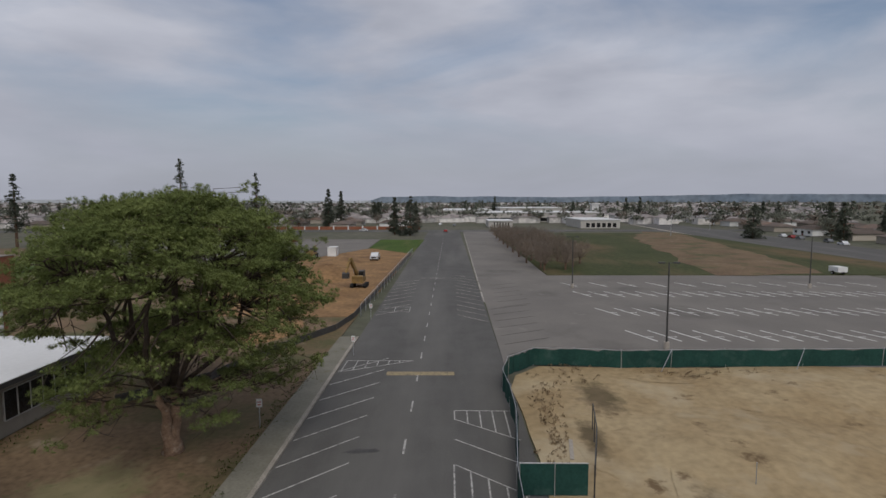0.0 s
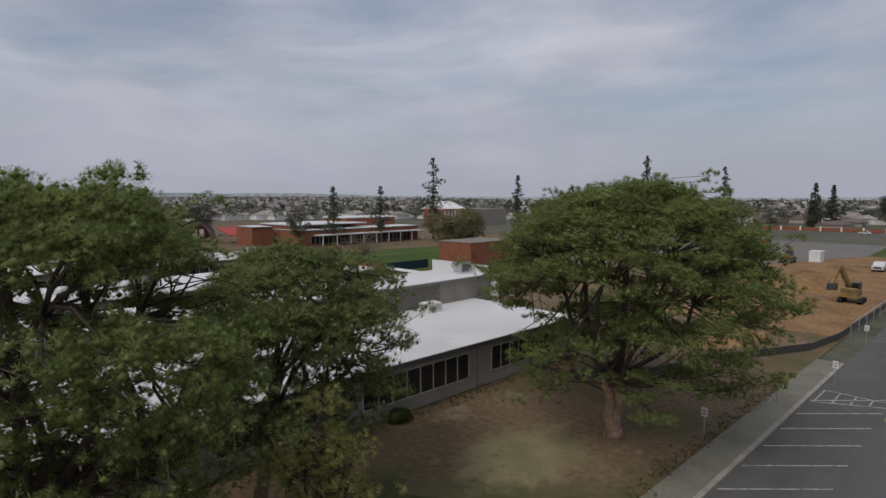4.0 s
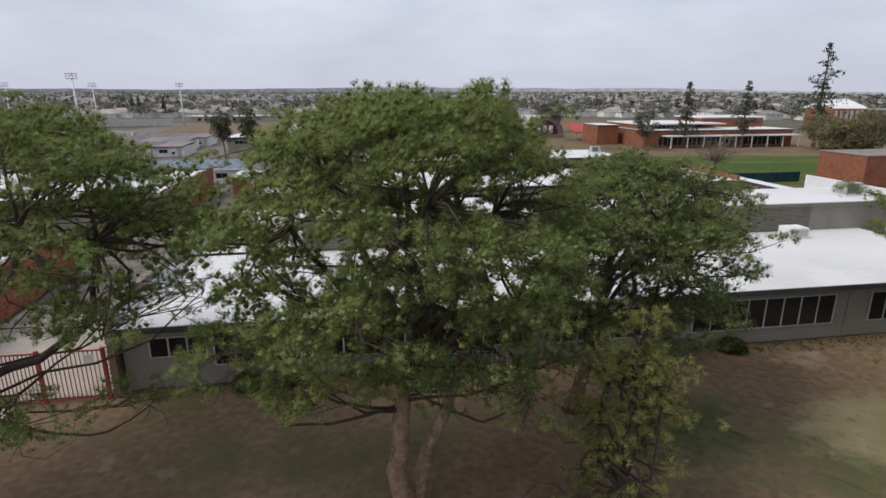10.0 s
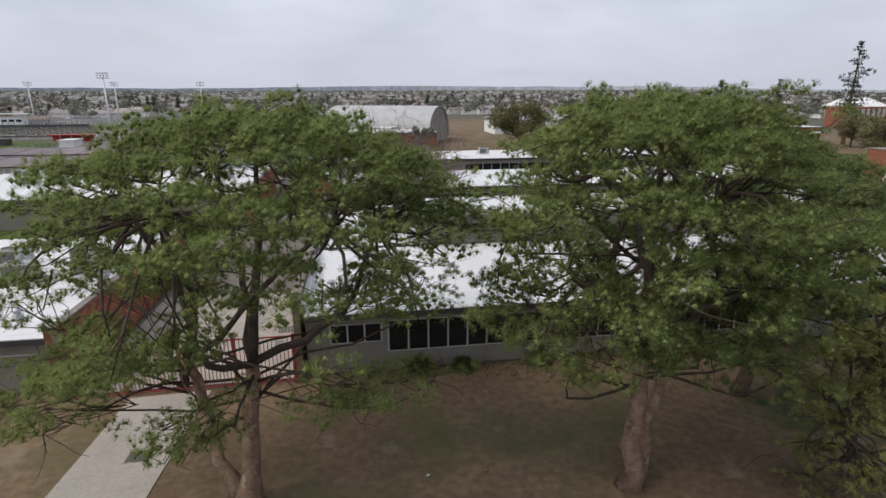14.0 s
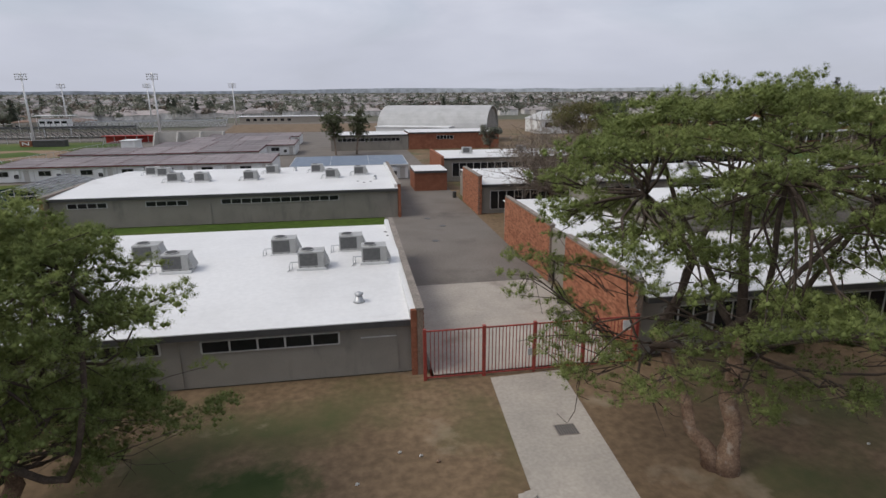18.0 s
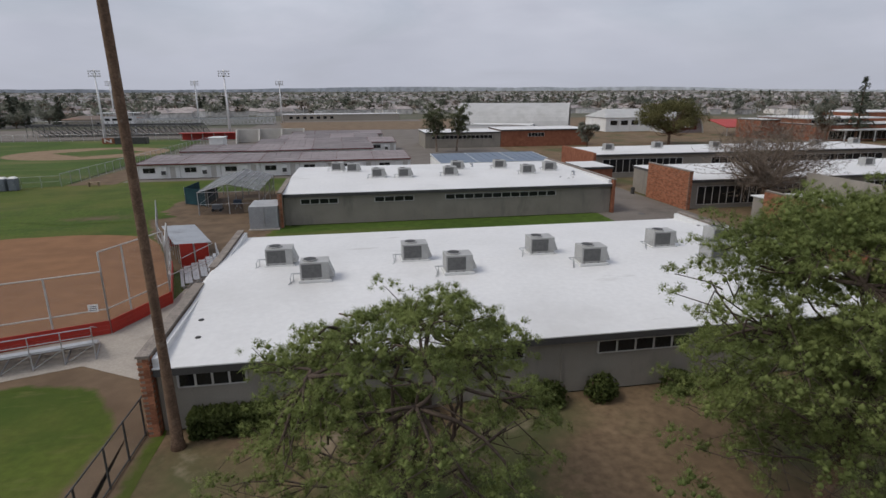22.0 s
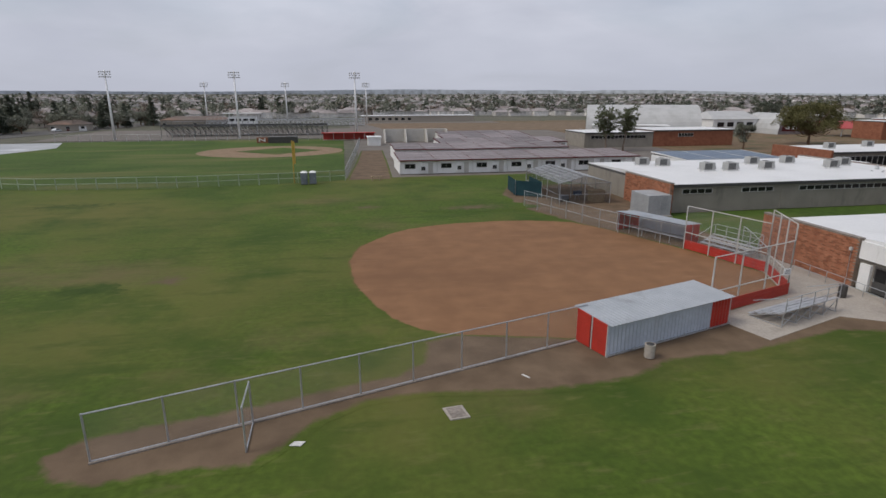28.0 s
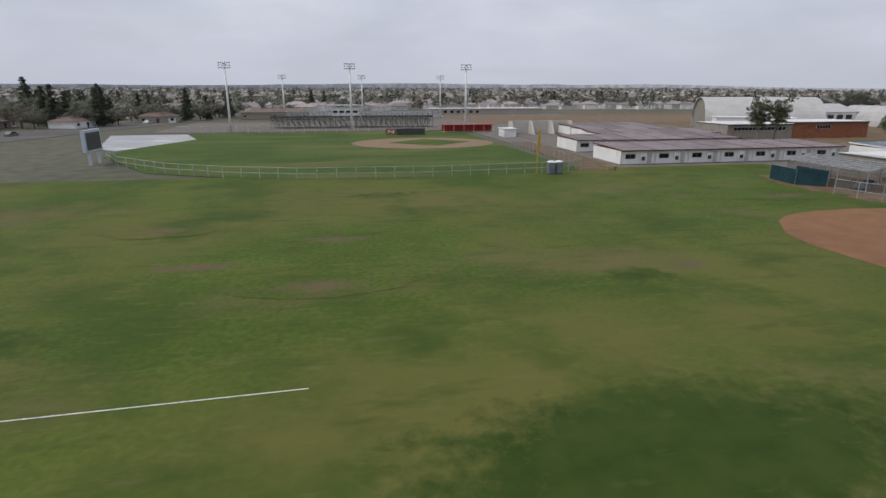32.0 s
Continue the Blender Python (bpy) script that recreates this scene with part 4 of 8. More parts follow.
strip_window(blk_d, 76.0, 114.0, 72.0, 1.0, 3.4, 22)
B(51.9, 52.4, 71.5, 87.0, 0, 4.7).obj("brick_end", "brick_far", blk_d, "red brick end wall")
blk_e = hall("science_building", "two-level red brick school building with white roof bands, long canopy", 155, 207, 133, 166, 5.3, wall_mat="brick_far")
B(156, 173, 138, 160, 5.3, 6.7).obj("upper_storey", "brick_far", blk_e)
B(155.5, 186, 137.4, 160.5, 6.7, 7.05).obj("upper_roof", "roof_white", blk_e)
strip_window(blk_e, 157.5, 171.5, 138, 5.5, 6.5, 9)
B(183, 206, 146, 162, 5.3, 8.3).obj("upper_storey", "brick_far", blk_e)
B(182.5, 206.5, 145.5, 162.5, 8.3, 8.65).obj("upper_roof", "roof_white", blk_e)
strip_window(blk_e, 160, 203, 133, 0.5, 3.1, 26)
B(161, 207, 128.6, 132.9, 3.45, 3.75).obj("canopy", "roof_white", blk_e)
for k in range(9):
    xk = 162 + k * 5.5
    B(xk, xk + 0.3, 128.9, 129.2, 0, 3.45).obj("column", "white_wall", blk_e)
side_hall = hall("brick_hall", "tall plain red brick hall with pale roof edge", 145.5, 153, 146, 158, 6.4, wall_mat="brick_far")
hall_f = hall("brick_hall", "red brick school hall behind the portables", 52.6, 80, 137, 152, 5.0, wall_mat="brick_far")
strip_window(hall_f, 61, 66, 137, 2.9, 3.9, 5)
hall_g = hall("changing_rooms", "grey low block beside the gymnasium", 30, 52.5, 137, 152, 4.5)
strip_window(hall_g, 32, 50, 137, 2.6, 3.5, 14)

red_blk = thing("brick_store", "plain red brick store building beside the court lawn", "building", (157, 55, 0))
B(150.0, 164.0, 50.2, 60.0, 0, 6.1).obj("wall", "brick_far", red_blk)
B(149.9, 164.1, 50.1, 60.1, 6.1, 6.25).obj("coping", "cap", red_blk)

# the gymnasium with its barrel roof, its ridge turned against the other blocks
gym = thing("gymnasium", "large gymnasium with pale barrel-vaulted roof", "building", (67.6, 173, 0), -23.8)
GM = gym.matrix_basis
arc = [(-13.0 * math.cos(math.pi * k / 24), 1.0 + 11.0 * math.sin(math.pi * k / 24) ** 0.75) for k in range(25)]
for k, ((ya, za), (yb, zb)) in enumerate(zip(arc, arc[1:])):
    Mesh().add([(-19.3, ya, za), (19.3, ya, za), (19.3, yb, zb), (-19.3, yb, zb), (-19.3, ya, za - 0.3), (19.3, ya, za - 0.3), (19.3, yb, zb - 0.3), (-19.3, yb, zb - 0.3)],
               [(0, 1, 2, 3), (7, 6, 5, 4), (0, 4, 5, 1), (1, 5, 6, 2), (2, 6, 7, 3), (3, 7, 4, 0)]).turned(GM).obj("roof_sheet", "roof_grey", gym)
for xs in (-18.6, 18.0):
    ring = [(xs, y, z - 0.32) for y, z in arc] + [(xs, y, 0) for y, z in arc[::-1]]
    Mesh().add(ring + [(x + 0.4, y, z) for x, y, z in ring], [tuple(range(49, -1, -1)), tuple(range(50, 100))] + [(k, (k + 1) % 50, (k + 1) % 50 + 50, k + 50) for k in range(50)]).turned(GM).obj("end_wall", "stucco", gym)
for k in range(9):
    y = -10.4 + 2.6 * k
    B(18.4, 18.9, y - 0.2, y + 0.2, 0, 1.0 + 11.0 * math.sqrt(max(0.0, 1 - (y / 13.0) ** 2)) - 0.6).turned(GM).obj("buttress", "gym_wall", gym, "pale rib of the arched end")
eb = B(-17, 8, -19.5, -12.6, 0, 5.2).turned(GM).obj("entrance_block", "white_wall", gym, "white low entrance block")
B(-17.2, 8.2, -19.7, -12.4, 5.2, 5.5).turned(GM).obj("coping", "roof_white", eb)
B(-9, 4, -11.2, -9.6, 5.2, 7.4).turned(GM).obj("clerestory", "white_wall", gym, "white band of high windows")

# portable classrooms
def portable(x, y, w=7.3, d=12.2, blue=False):
    p = thing("portable_classroom", "white portable classroom with %s and red trim" % ("blue-grey metal roof" if blue else "brown low-pitched roof"), "building", (x, y, 0), group="portable classrooms")
    h = 2.75
    B(x + 0.02, x + w - 0.02, y, y + 0.15, 0.15, h).obj("front_wall", "white_wall", p)
    B(x + 0.02, x + w - 0.02, y + d - 0.15, y + d, 0.15, h).obj("back_wall", "white_wall", p)
    B(x + 0.02, x + 0.17, y + 0.15, y + d - 0.15, 0.15, h).obj("side_wall", "white_wall", p)
    B(x + w - 0.17, x + w - 0.02, y + 0.15, y + d - 0.15, 0.15, h).obj("side_wall", "white_wall", p)
    B(x + 0.1, x + w - 0.1, y + 0.05, y + d - 0.05, 0, 0.15).obj("skirt", "cap", p)
    Mesh().add([(x, y - 0.6, h), (x + w - 0.03, y - 0.6, h), (x + w - 0.03, y + d + 0.3, h + 0.42), (x, y + d + 0.3, h + 0.42), (x, y - 0.6, h + 0.16), (x + w - 0.03, y - 0.6, h + 0.16), (x + w - 0.03, y + d + 0.3, h + 0.58), (x, y + d + 0.3, h + 0.58)],
               [(3, 2, 1, 0), (4, 5, 6, 7), (0, 1, 5, 4), (1, 2, 6, 5), (2, 3, 7, 6), (3, 0, 4, 7)]).obj("roof", "roof_blue" if blue else "roof_brown", p)
    B(x, x + w - 0.03, y - 0.66, y - 0.605, h - 0.05, h + 0.17).obj("trim", "white_wall" if blue else "trim_red", p)
    for xa in (x - 0.04, x + w - 0.03):
        Mesh().add([(xa, y - 0.66, h - 0.05), (xa + 0.04, y - 0.66, h - 0.05), (xa + 0.04, y + d + 0.32, h + 0.38), (xa, y + d + 0.32, h + 0.38), (xa, y - 0.66, h + 0.20), (xa + 0.04, y - 0.66, h + 0.20), (xa + 0.04, y + d + 0.32, h + 0.63), (xa, y + d + 0.32, h + 0.63)],
                   [(3, 2, 1, 0), (4, 5, 6, 7), (0, 1, 5, 4), (1, 2, 6, 5), (2, 3, 7, 6), (3, 0, 4, 7)]).obj("rake_trim", "white_wall" if blue else "trim_red", p)
    Mesh().tube([(x + 0.25, y - 0.06, 0.2), (x + 0.25, y - 0.06, h - 0.1)], [0.045, 0.045], 6).obj("downpipe", "frame_white", p)
    B(x + w - 1.55, x + w - 0.6, y - 0.04, y - 0.002, 0.2, 2.3).obj("door", "gym_wall", p)
    for k in range(5):
        Mesh().beam((x + 0.7 + k * (w - 1.4) / 4, y - 0.6, h + 0.18), (x + 0.7 + k * (w - 1.4) / 4, y + d + 0.3, h + 0.60), 0.05).obj("roof_seam", "roof_blue" if blue else "roof_brown", p)
    f = B(x + 1.0, x + 3.2, y - 0.05, y - 0.002, 1.15, 2.15).obj("window", "frame_white", p)
    B(x + 1.08, x + 2.06, y - 0.07, y - 0.05, 1.22, 2.08).obj("pane", "glass", f)
    B(x + 2.12, x + 3.12, y - 0.07, y - 0.05, 1.22, 2.08).obj("pane", "glass", f)
    a = B(x + 4.2, x + 5.2, y - 0.45, y - 0.002, 0.7, 2.35).obj("wall_air_conditioner", "white_wall", p)
    B(x + 4.3, x + 5.1, y - 0.47, y - 0.45, 0.85, 1.6).obj("grille", "hvac_dark", a)
    return p


def shift_thing(src, dx, dy):
    b = src.matrix_basis.translation
    return copy_thing(src, pose(b.x + dx, b.y + dy, b.z))


pc = portable(-31.0, 87.0)
for k in range(1, 7):
    shift_thing(pc, 7.3 * k, 0)
for x0, n, dy in ((-29.8, 6, 23.0), (-15.8, 5, 40.0), (-12.0, 4, 57.0), (-10.0, 4, 74.0)):
    for k in range(n):
        shift_thing(pc, x0 + 31.0 + 7.3 * k, dy + (0.0, 0.7, -0.4, 0.9, 0.2)[(k * 2 + int(dy)) % 5])
pb = portable(24.5, 77.5, blue=True)
shift_thing(pb, 7.3, 0)
shift_thing(pb, 14.6, 0)
# ---- tree tools ----
def tufts(rng, centres, radii, per, length, width, blades=4, flat=0.75, lift=0.25):
    """Sprays of narrow needles on and inside flattened clumps; returns corner points and their rounded normals."""
    c = np.repeat(np.asarray(centres), per, axis=0)
    r = np.repeat(np.asarray(radii), per)
    d = rng.normal(size=(len(c), 3))
    d /= np.linalg.norm(d, axis=1)[:, None]
    d[:, 2] = np.where(d[:, 2] < -0.35, -0.5 * d[:, 2], d[:, 2])
    s = rng.uniform(0.45, 1.0, len(c)) ** 0.6
    p = c + d * (r * s)[:, None] * np.array([1, 1, flat])
    n = len(p)
    out = np.repeat(d, blades, axis=0) * 0.8 + rng.normal(size=(n * blades, 3)) * 0.75 + np.array([0, 0, lift])
    out /= np.linalg.norm(out, axis=1)[:, None]
    side = np.cross(out, rng.normal(size=(n * blades, 3)))
    side /= np.linalg.norm(side, axis=1)[:, None] + 1e-9
    base = np.repeat(p, blades, axis=0)
    ln = rng.uniform(0.6, 1.2, n * blades)[:, None] * length
    v = np.empty((n * blades, 3, 3))
    v[:, 0], v[:, 1], v[:, 2] = base - side * width, base + side * width, base + out * ln
    soft = np.repeat(d, blades, axis=0) + np.array([0, 0, 0.45]) + rng.normal(size=(n * blades, 3)) * 0.25
    soft /= np.linalg.norm(soft, axis=1)[:, None]
    face = np.cross(v[:, 1] - v[:, 0], v[:, 2] - v[:, 0])
    back = (face * soft).sum(axis=1) < 0
    v[back] = v[back][:, [1, 0, 2]]
    return v.reshape(-1, 3), np.repeat(soft, 3, axis=0)


def tri_mesh(name, corners, material, parent=None, **tags):
    verts, soft = corners
    me = bpy.data.meshes.new(name)
    n = len(verts)
    me.vertices.add(n)
    me.vertices.foreach_set("co", np.asarray(verts, dtype=np.float32).ravel())
    me.loops.add(n)
    me.loops.foreach_set("vertex_index", np.arange(n, dtype=np.int32))
    me.polygons.add(n // 3)
    me.polygons.foreach_set("loop_start", np.arange(0, n, 3, dtype=np.int32))
    me.polygons.foreach_set("use_smooth", np.ones(n // 3, dtype=bool))
    me.update(calc_edges=True)
    me.normals_split_custom_set_from_vertices(soft.astype(np.float32))
    me.materials.append(M[material])
    ob = new(name, me)
    if parent is not None:
        ob.parent = parent
        ob.matrix_parent_inverse = parent.matrix_basis.inverted()
    return tagged(ob, **tags)


def limb(m, rng, p, q, r0, r1, bend=0.12, steps=5, n=6):
    p, q = np.array(p, float), np.array(q, float)
    ln = np.linalg.norm(q - p)
    off = rng.normal(size=3) * ln * bend
    pts = [p + (q - p) * t + off * math.sin(math.pi * t) + rng.normal(size=3) * ln * 0.012 * (0 < t < 1) for t in np.linspace(0, 1, steps)]
    m.tube(pts, [r0 + (r1 - r0) * t for t in np.linspace(0, 1, steps)], n)
    return pts


# ---- softball field ----
FA = radians(17.0)
U, V = Vector((math.cos(FA), math.sin(FA), 0)), Vector((-math.sin(FA), math.cos(FA), 0))


def fence_run(label, pts, h, posts=None, gap=3.0, rails=(1.0,), mesh="chain", post_mat="galv", r=0.045, name="chain_link_fence", base=0.0, group="chain-link fences"):
    """A wire fence along a polyline: posts, rails and mesh panels, each its own part."""
    f = thing(name, label, "fence", (*pts[0][:2], 0), group=group)
    for i in range(len(pts) - 1):
        p, q = Vector((*pts[i][:2], 0)), Vector((*pts[i + 1][:2], 0))
        n = max(1, round((q - p).length / gap))
        for k in range(n + (i == len(pts) - 2)):
            a = p + (q - p) * (k / n)
            Mesh().tube([a - Vector((0, 0, 0.05)), a + Vector((0, 0, h + 0.03))], [r, r], 7).obj("post", post_mat, f)
        for z in rails:
            Mesh().tube([p + Vector((0, 0, z * h)), q + Vector((0, 0, z * h))], [r * 0.8, r * 0.8], 6).obj("rail", post_mat, f)
        s = (q - p).normalized().cross(Vector((0, 0, 1))) * 0.004
        Mesh().add([tuple(p + s + Vector((0, 0, base))), tuple(q + s + Vector((0, 0, base))), tuple(q + s + Vector((0, 0, h))), tuple(p + s + Vector((0, 0, h)))], [(0, 1, 2, 3)]).obj("wire_mesh", mesh, f)
    return f


long_fence = fence_run("galvanised chain-link fence along the softball field", [(-52.8, 0.45), (-27.0, 8.45)], 2.3, rails=(1.0, 0.02))
for k in range(9):
    a, b = Vector((-52.8, 0.3, 0)) + (Vector((-27.0, 8.3, 0)) - Vector((-52.8, 0.3, 0))) * (k / 9), Vector((-52.8, 0.3, 0)) + (Vector((-27.0, 8.3, 0)) - Vector((-52.8, 0.3, 0))) * ((k + 1) / 9)
    Mesh().beam(tuple(a + Vector((0, 0, 0.04))), tuple(b + Vector((0, 0, 0.04))), 0.13, 0.08).obj("kerb_strip", "cap", long_fence, "concrete mow strip under the fence")
fence_run("short chain-link return panel of the softball fence", [(-46.45, 2.25), (-46.4, 0.0)], 2.2, gap=2.2, rails=(1.0, 0.03))


def dugout(label, o, u, v, ln, dp, h_back, h_front, red_from=0.84):
    """A players' shelter: corrugated back and roof, red ends."""
    d = thing("dugout", label, "dugout", (o.x, o.y, 0), group="dugouts")
    z = Vector((0, 0, 1))
    n = int(ln / 0.3)
    for k in range(n):
        a, b = o + u * (ln * k / n), o + u * (ln * (k + 1) / n)
        m = (a + b) / 2 - v * 0.05
        red = (k + 0.5) / n > red_from
        vs = [a, m, b, a + v * 0.03, b + v * 0.03]
        lo, hi = [tuple(p + z * 0.1) for p in vs], [tuple(p + z * h_back) for p in vs]
        Mesh().add(lo + hi, [(0, 1, 6, 5), (1, 2, 7, 6), (4, 3, 8, 9), (5, 6, 7, 9, 8), (3, 4, 2, 1, 0)]).obj("sheet", "red" if red else "steel_pale", d)
        ra, rb = a - v * 0.35 + z * (h_back + 0.02), b - v * 0.35 + z * (h_back + 0.02)
        fa, fb = a + v * (dp + 0.4) + z * (h_front + 0.03), b + v * (dp + 0.4) + z * (h_front + 0.03)
        rm, fm = (ra + rb) / 2 + z * 0.045, (fa + fb) / 2 + z * 0.045
        Mesh().add([tuple(p) for p in (ra, rm, rb, fb, fm, fa)] + [tuple(p - z * 0.03) for p in (ra, rm, rb, fb, fm, fa)],
                   [(0, 1, 4, 5), (1, 2, 3, 4), (11, 10, 7, 6), (10, 9, 8, 7), (0, 6, 7, 1), (1, 7, 8, 2), (3, 9, 10, 4), (4, 10, 11, 5), (5, 11, 6, 0), (2, 8, 9, 3)]).obj("roof_sheet", "roof_steel", d)
    for s in (0.0, ln):
        for j, (t0, t1) in enumerate(((0.0, 0.46), (0.54, 1.0))):
            a, b = o + u * s + v * (dp * t0), o + u * s + v * (dp * t1)
            h0, h1 = h_back + (h_front - h_back) * t0, h_back + (h_front - h_back) * t1
            w = u * 0.05
            Mesh().add([tuple(p) for p in (a - w + z * .05, b - w + z * .05, b - w + z * h1, a - w + z * h0, a + w + z * .05, b + w + z * .05, b + w + z * h1, a + w + z * h0)],
                       [(3, 2, 1, 0), (4, 5, 6, 7), (0, 1, 5, 4), (1, 2, 6, 5), (2, 3, 7, 6), (3, 0, 4, 7)]).obj("end_panel", "red", d, "red painted end panel")
        for t0 in (0.0, 0.5, 1.0):
            a = o + u * s + v * (dp * t0)
            Mesh().tube([a, a + z * (h_back + (h_front - h_back) * t0)], [0.05, 0.05], 6).obj("post", "frame_white", d)
    a, b = o + v * 0.5 + u * 0.3, o + u * (ln - 0.3) + v * 0.5
    Mesh().beam(tuple(a + z * 0.45), tuple(b + z * 0.45), 0.35, 0.05).obj("bench", "alu", d)
    for k in range(6):
        a = o + u * (ln * k / 5) + v * dp
        Mesh().tube([a, a + z * h_front], [0.04, 0.04], 6).obj("front_post", "galv", d)
        a = o + u * (ln * k / 5) - v * 0.12
        Mesh().tube([a, a + z * 0.25], [0.035, 0.035], 5).obj("foot", "galv", d)
    Mesh().beam(tuple(o - v * 0.1 + z * 0.08), tuple(o + u * ln - v * 0.1 + z * 0.08), 0.08).obj("sill", "galv", d)
    return d


M["roof_steel"] = layered(mat("corrugated_roof", (0.40, 0.42, 0.44), (0.35, 0.37, 0.39), rough=0.5, metal=0.25, scale=0.8, fine=6, fine_amount=0.06), (0.28, 0.285, 0.29), 0.5, 0.58, 0.75)
dugout("pale corrugated steel dugout with red painted end panels", Vector((-26.9, 5.72, 0)), U, V, 10.9, 2.6, 2.05, 2.2)
far_u = Vector((-11.9 + 7.6, 36.5 - 26.6, 0)).normalized()
far_v = Vector((-far_u.y, far_u.x, 0))
dugout("pale dugout with red end behind the far fence line", Vector((-5.35, 28.7, 0)), far_u, far_v, 8.6, 2.4, 2.0, 2.25, 0.86)

# backstop
back_pts = [(-16.9, 10.4), (-8.1, 13.3), (-5.8, 18.4), (-8.15, 26.9)]
bs = thing("backstop", "tall chain-link backstop with red boards along its foot", "fence", (-7.5, 13.2, 0))
for i, hs in enumerate((4.3, 5.6, 4.4)):
    p, q = Vector((*back_pts[i], 0)), Vector((*back_pts[i + 1], 0))
    n = 3
    for k in range(n + 1):
        a = p + (q - p) * (k / n)
        Mesh().tube([a, a + Vector((0, 0, hs))], [0.06, 0.06], 7).obj("post", "frame_white", bs)
    for zz in (hs, 1.75):
        Mesh().tube([p + Vector((0, 0, zz)), q + Vector((0, 0, zz))], [0.045, 0.045], 6).obj("rail", "frame_white", bs)
    s = (q - p).normalized().cross(Vector((0, 0, 1)))
    Mesh().add([tuple(p + Vector((0, 0, 0.9))), tuple(q + Vector((0, 0, 0.9))), tuple(q + Vector((0, 0, hs))), tuple(p + Vector((0, 0, hs)))], [(0, 1, 2, 3)]).obj("wire_mesh", "chain", bs)
    for k in range(n):
        a, b = p + (q - p) * (k / n), p + (q - p) * ((k + 1) / n)
        for z0 in (0.05, 0.36, 0.67):
            Mesh().beam(tuple(a + s * 0.08 + Vector((0, 0, z0 + 0.15))), tuple(b + s * 0.08 + Vector((0, 0, z0 + 0.15))), 0.05, 0.29).obj("board", "red", bs, "red painted board")
sg = thing("backstop_sign", "small white sign hung on the backstop wire", "sign", (-8.75, 12.95, 1.9))
B(-9.05, -8.45, 12.86, 12.9, 1.75, 2.25).obj("plate", "white_wall", sg)
for k in range(3):
    B(-8.97 + 0.02 * k, -8.53, 12.852, 12.859, 1.86 + 0.12 * k, 1.90 + 0.12 * k).obj("text_bar", "dark_steel", sg)
fence_run("chain-link fence beyond the far dugout", [(-8.15, 26.9), (-12.4, 37.2), (-16.9, 51.6)], 2.2, rails=(1.0, 0.45))
fence_run("low chain-link return behind the bleachers", [(-5.8, 18.4), (-2.9, 24.2), (-2.0, 26.3)], 2.2, rails=(1.0,))


def bleacher(label, o, u, v, ln, rows, rail_back=True):
    """Aluminium benches: foot and seat planks stepping up along -v, on angled frames."""
    b = thing("bleachers", label, "bleachers", (o.x, o.y, 0), group="bleachers")
    z = Vector((0, 0, 1))
    for r in range(rows):
        back = -v * (0.62 * r)
        for dz, w, dv in ((0.42 + 0.21 * r, 0.26, 0.0), (0.20 + 0.21 * r, 0.26, 0.34)):
            a = o + back + v * dv
            Mesh().beam(tuple(a + z * dz), tuple(a + u * ln + z * dz), w, 0.05).obj("plank", "alu", b)
    nf = 5
    depth, top = 0.62 * (rows - 1), 0.42 + 0.21 * (rows - 1)
    for k in range(nf):
        a = o + u * (ln * k / (nf - 1))
        e = a - v * depth
        fr = Mesh().beam(tuple(a + v * 0.4 + z * 0.03), tuple(e - v * 0.15 + z * 0.03), 0.06).beam(tuple(a + v * 0.35 + z * 0.1), tuple(e - v * 0.1 + z * (top - 0.05)), 0.06)
        fr.beam(tuple(e - v * 0.1 + z * 0.03), tuple(e - v * 0.1 + z * top), 0.06)
        if k < nf - 1:
            g = e + u * (ln / (nf - 1))
            fr.beam(tuple(e - v * 0.1 + z * 0.05), tuple(g - v * 0.1 + z * (top - 0.1)), 0.04)
        fr.obj("frame", "galv", b)
        if rail_back:
            Mesh().tube([e - v * 0.2 + z * top, e - v * 0.2 + z * (top + 1.0)], [0.035, 0.035], 6).obj("guard_post", "galv", b)
    if rail_back:
        for dz in (0.5, 1.0):
            e = o - v * (depth + 0.2) + z * (top + dz)
            Mesh().tube([e, e + u * ln], [0.03, 0.03], 6).obj("guard_rail", "galv", b)
        for s in (0, ln):
            Mesh().tube([o + u * s + v * 0.2 + z * 1.2, o + u * s - v * depth + z * (top + 1.0)], [0.03, 0.03], 6).obj("guard_rail", "galv", b)
    return b


bleacher("small aluminium bleachers on the slab behind the backstop", Vector((-14.0, 9.5, 0.03)), U, V, 6.2, 4)
bleacher("aluminium bleachers beyond the backstop", Vector((-5.5, 21.7, 0.03)), Vector((-0.28, 0.96, 0)), Vector((-0.96, -0.28, 0)), 5.2, 5)


def barrel(label, x, y, r, h, material, rim=True):
    t = thing("litter_bin", label, "bin", (x, y, 0.02), group="litter bins")
    Mesh().tube([(x, y, 0.03), (x, y, 0.06), (x, y, h * 0.5), (x, y, h)], [r * 0.9, r, r * 1.03, r], 14).obj("drum", material, t, smooth=False)
    Mesh().tube([(x, y, h - 0.02), (x, y, h + 0.03)], [r * 1.06, r * 1.06], 14).obj("rim", "dark_steel" if rim else material, t)
    Mesh().tube([(x, y, h + 0.031), (x, y, h + 0.036)], [r * 0.8, r * 0.8], 14).obj("opening", "hvac_dark", t)
    return t


barrel("brown steel litter bin on the concrete slab", -4.5, 11.9, 0.30, 0.95, "dark_steel")
barrel("pale concrete litter bin beside the dugout", -24.4, 5.2, 0.30, 0.85, "concrete", False)
barrel("dark litter bin by the brick wall of the courtyard", 51.2, 9.6, 0.30, 0.95, "dark_steel")
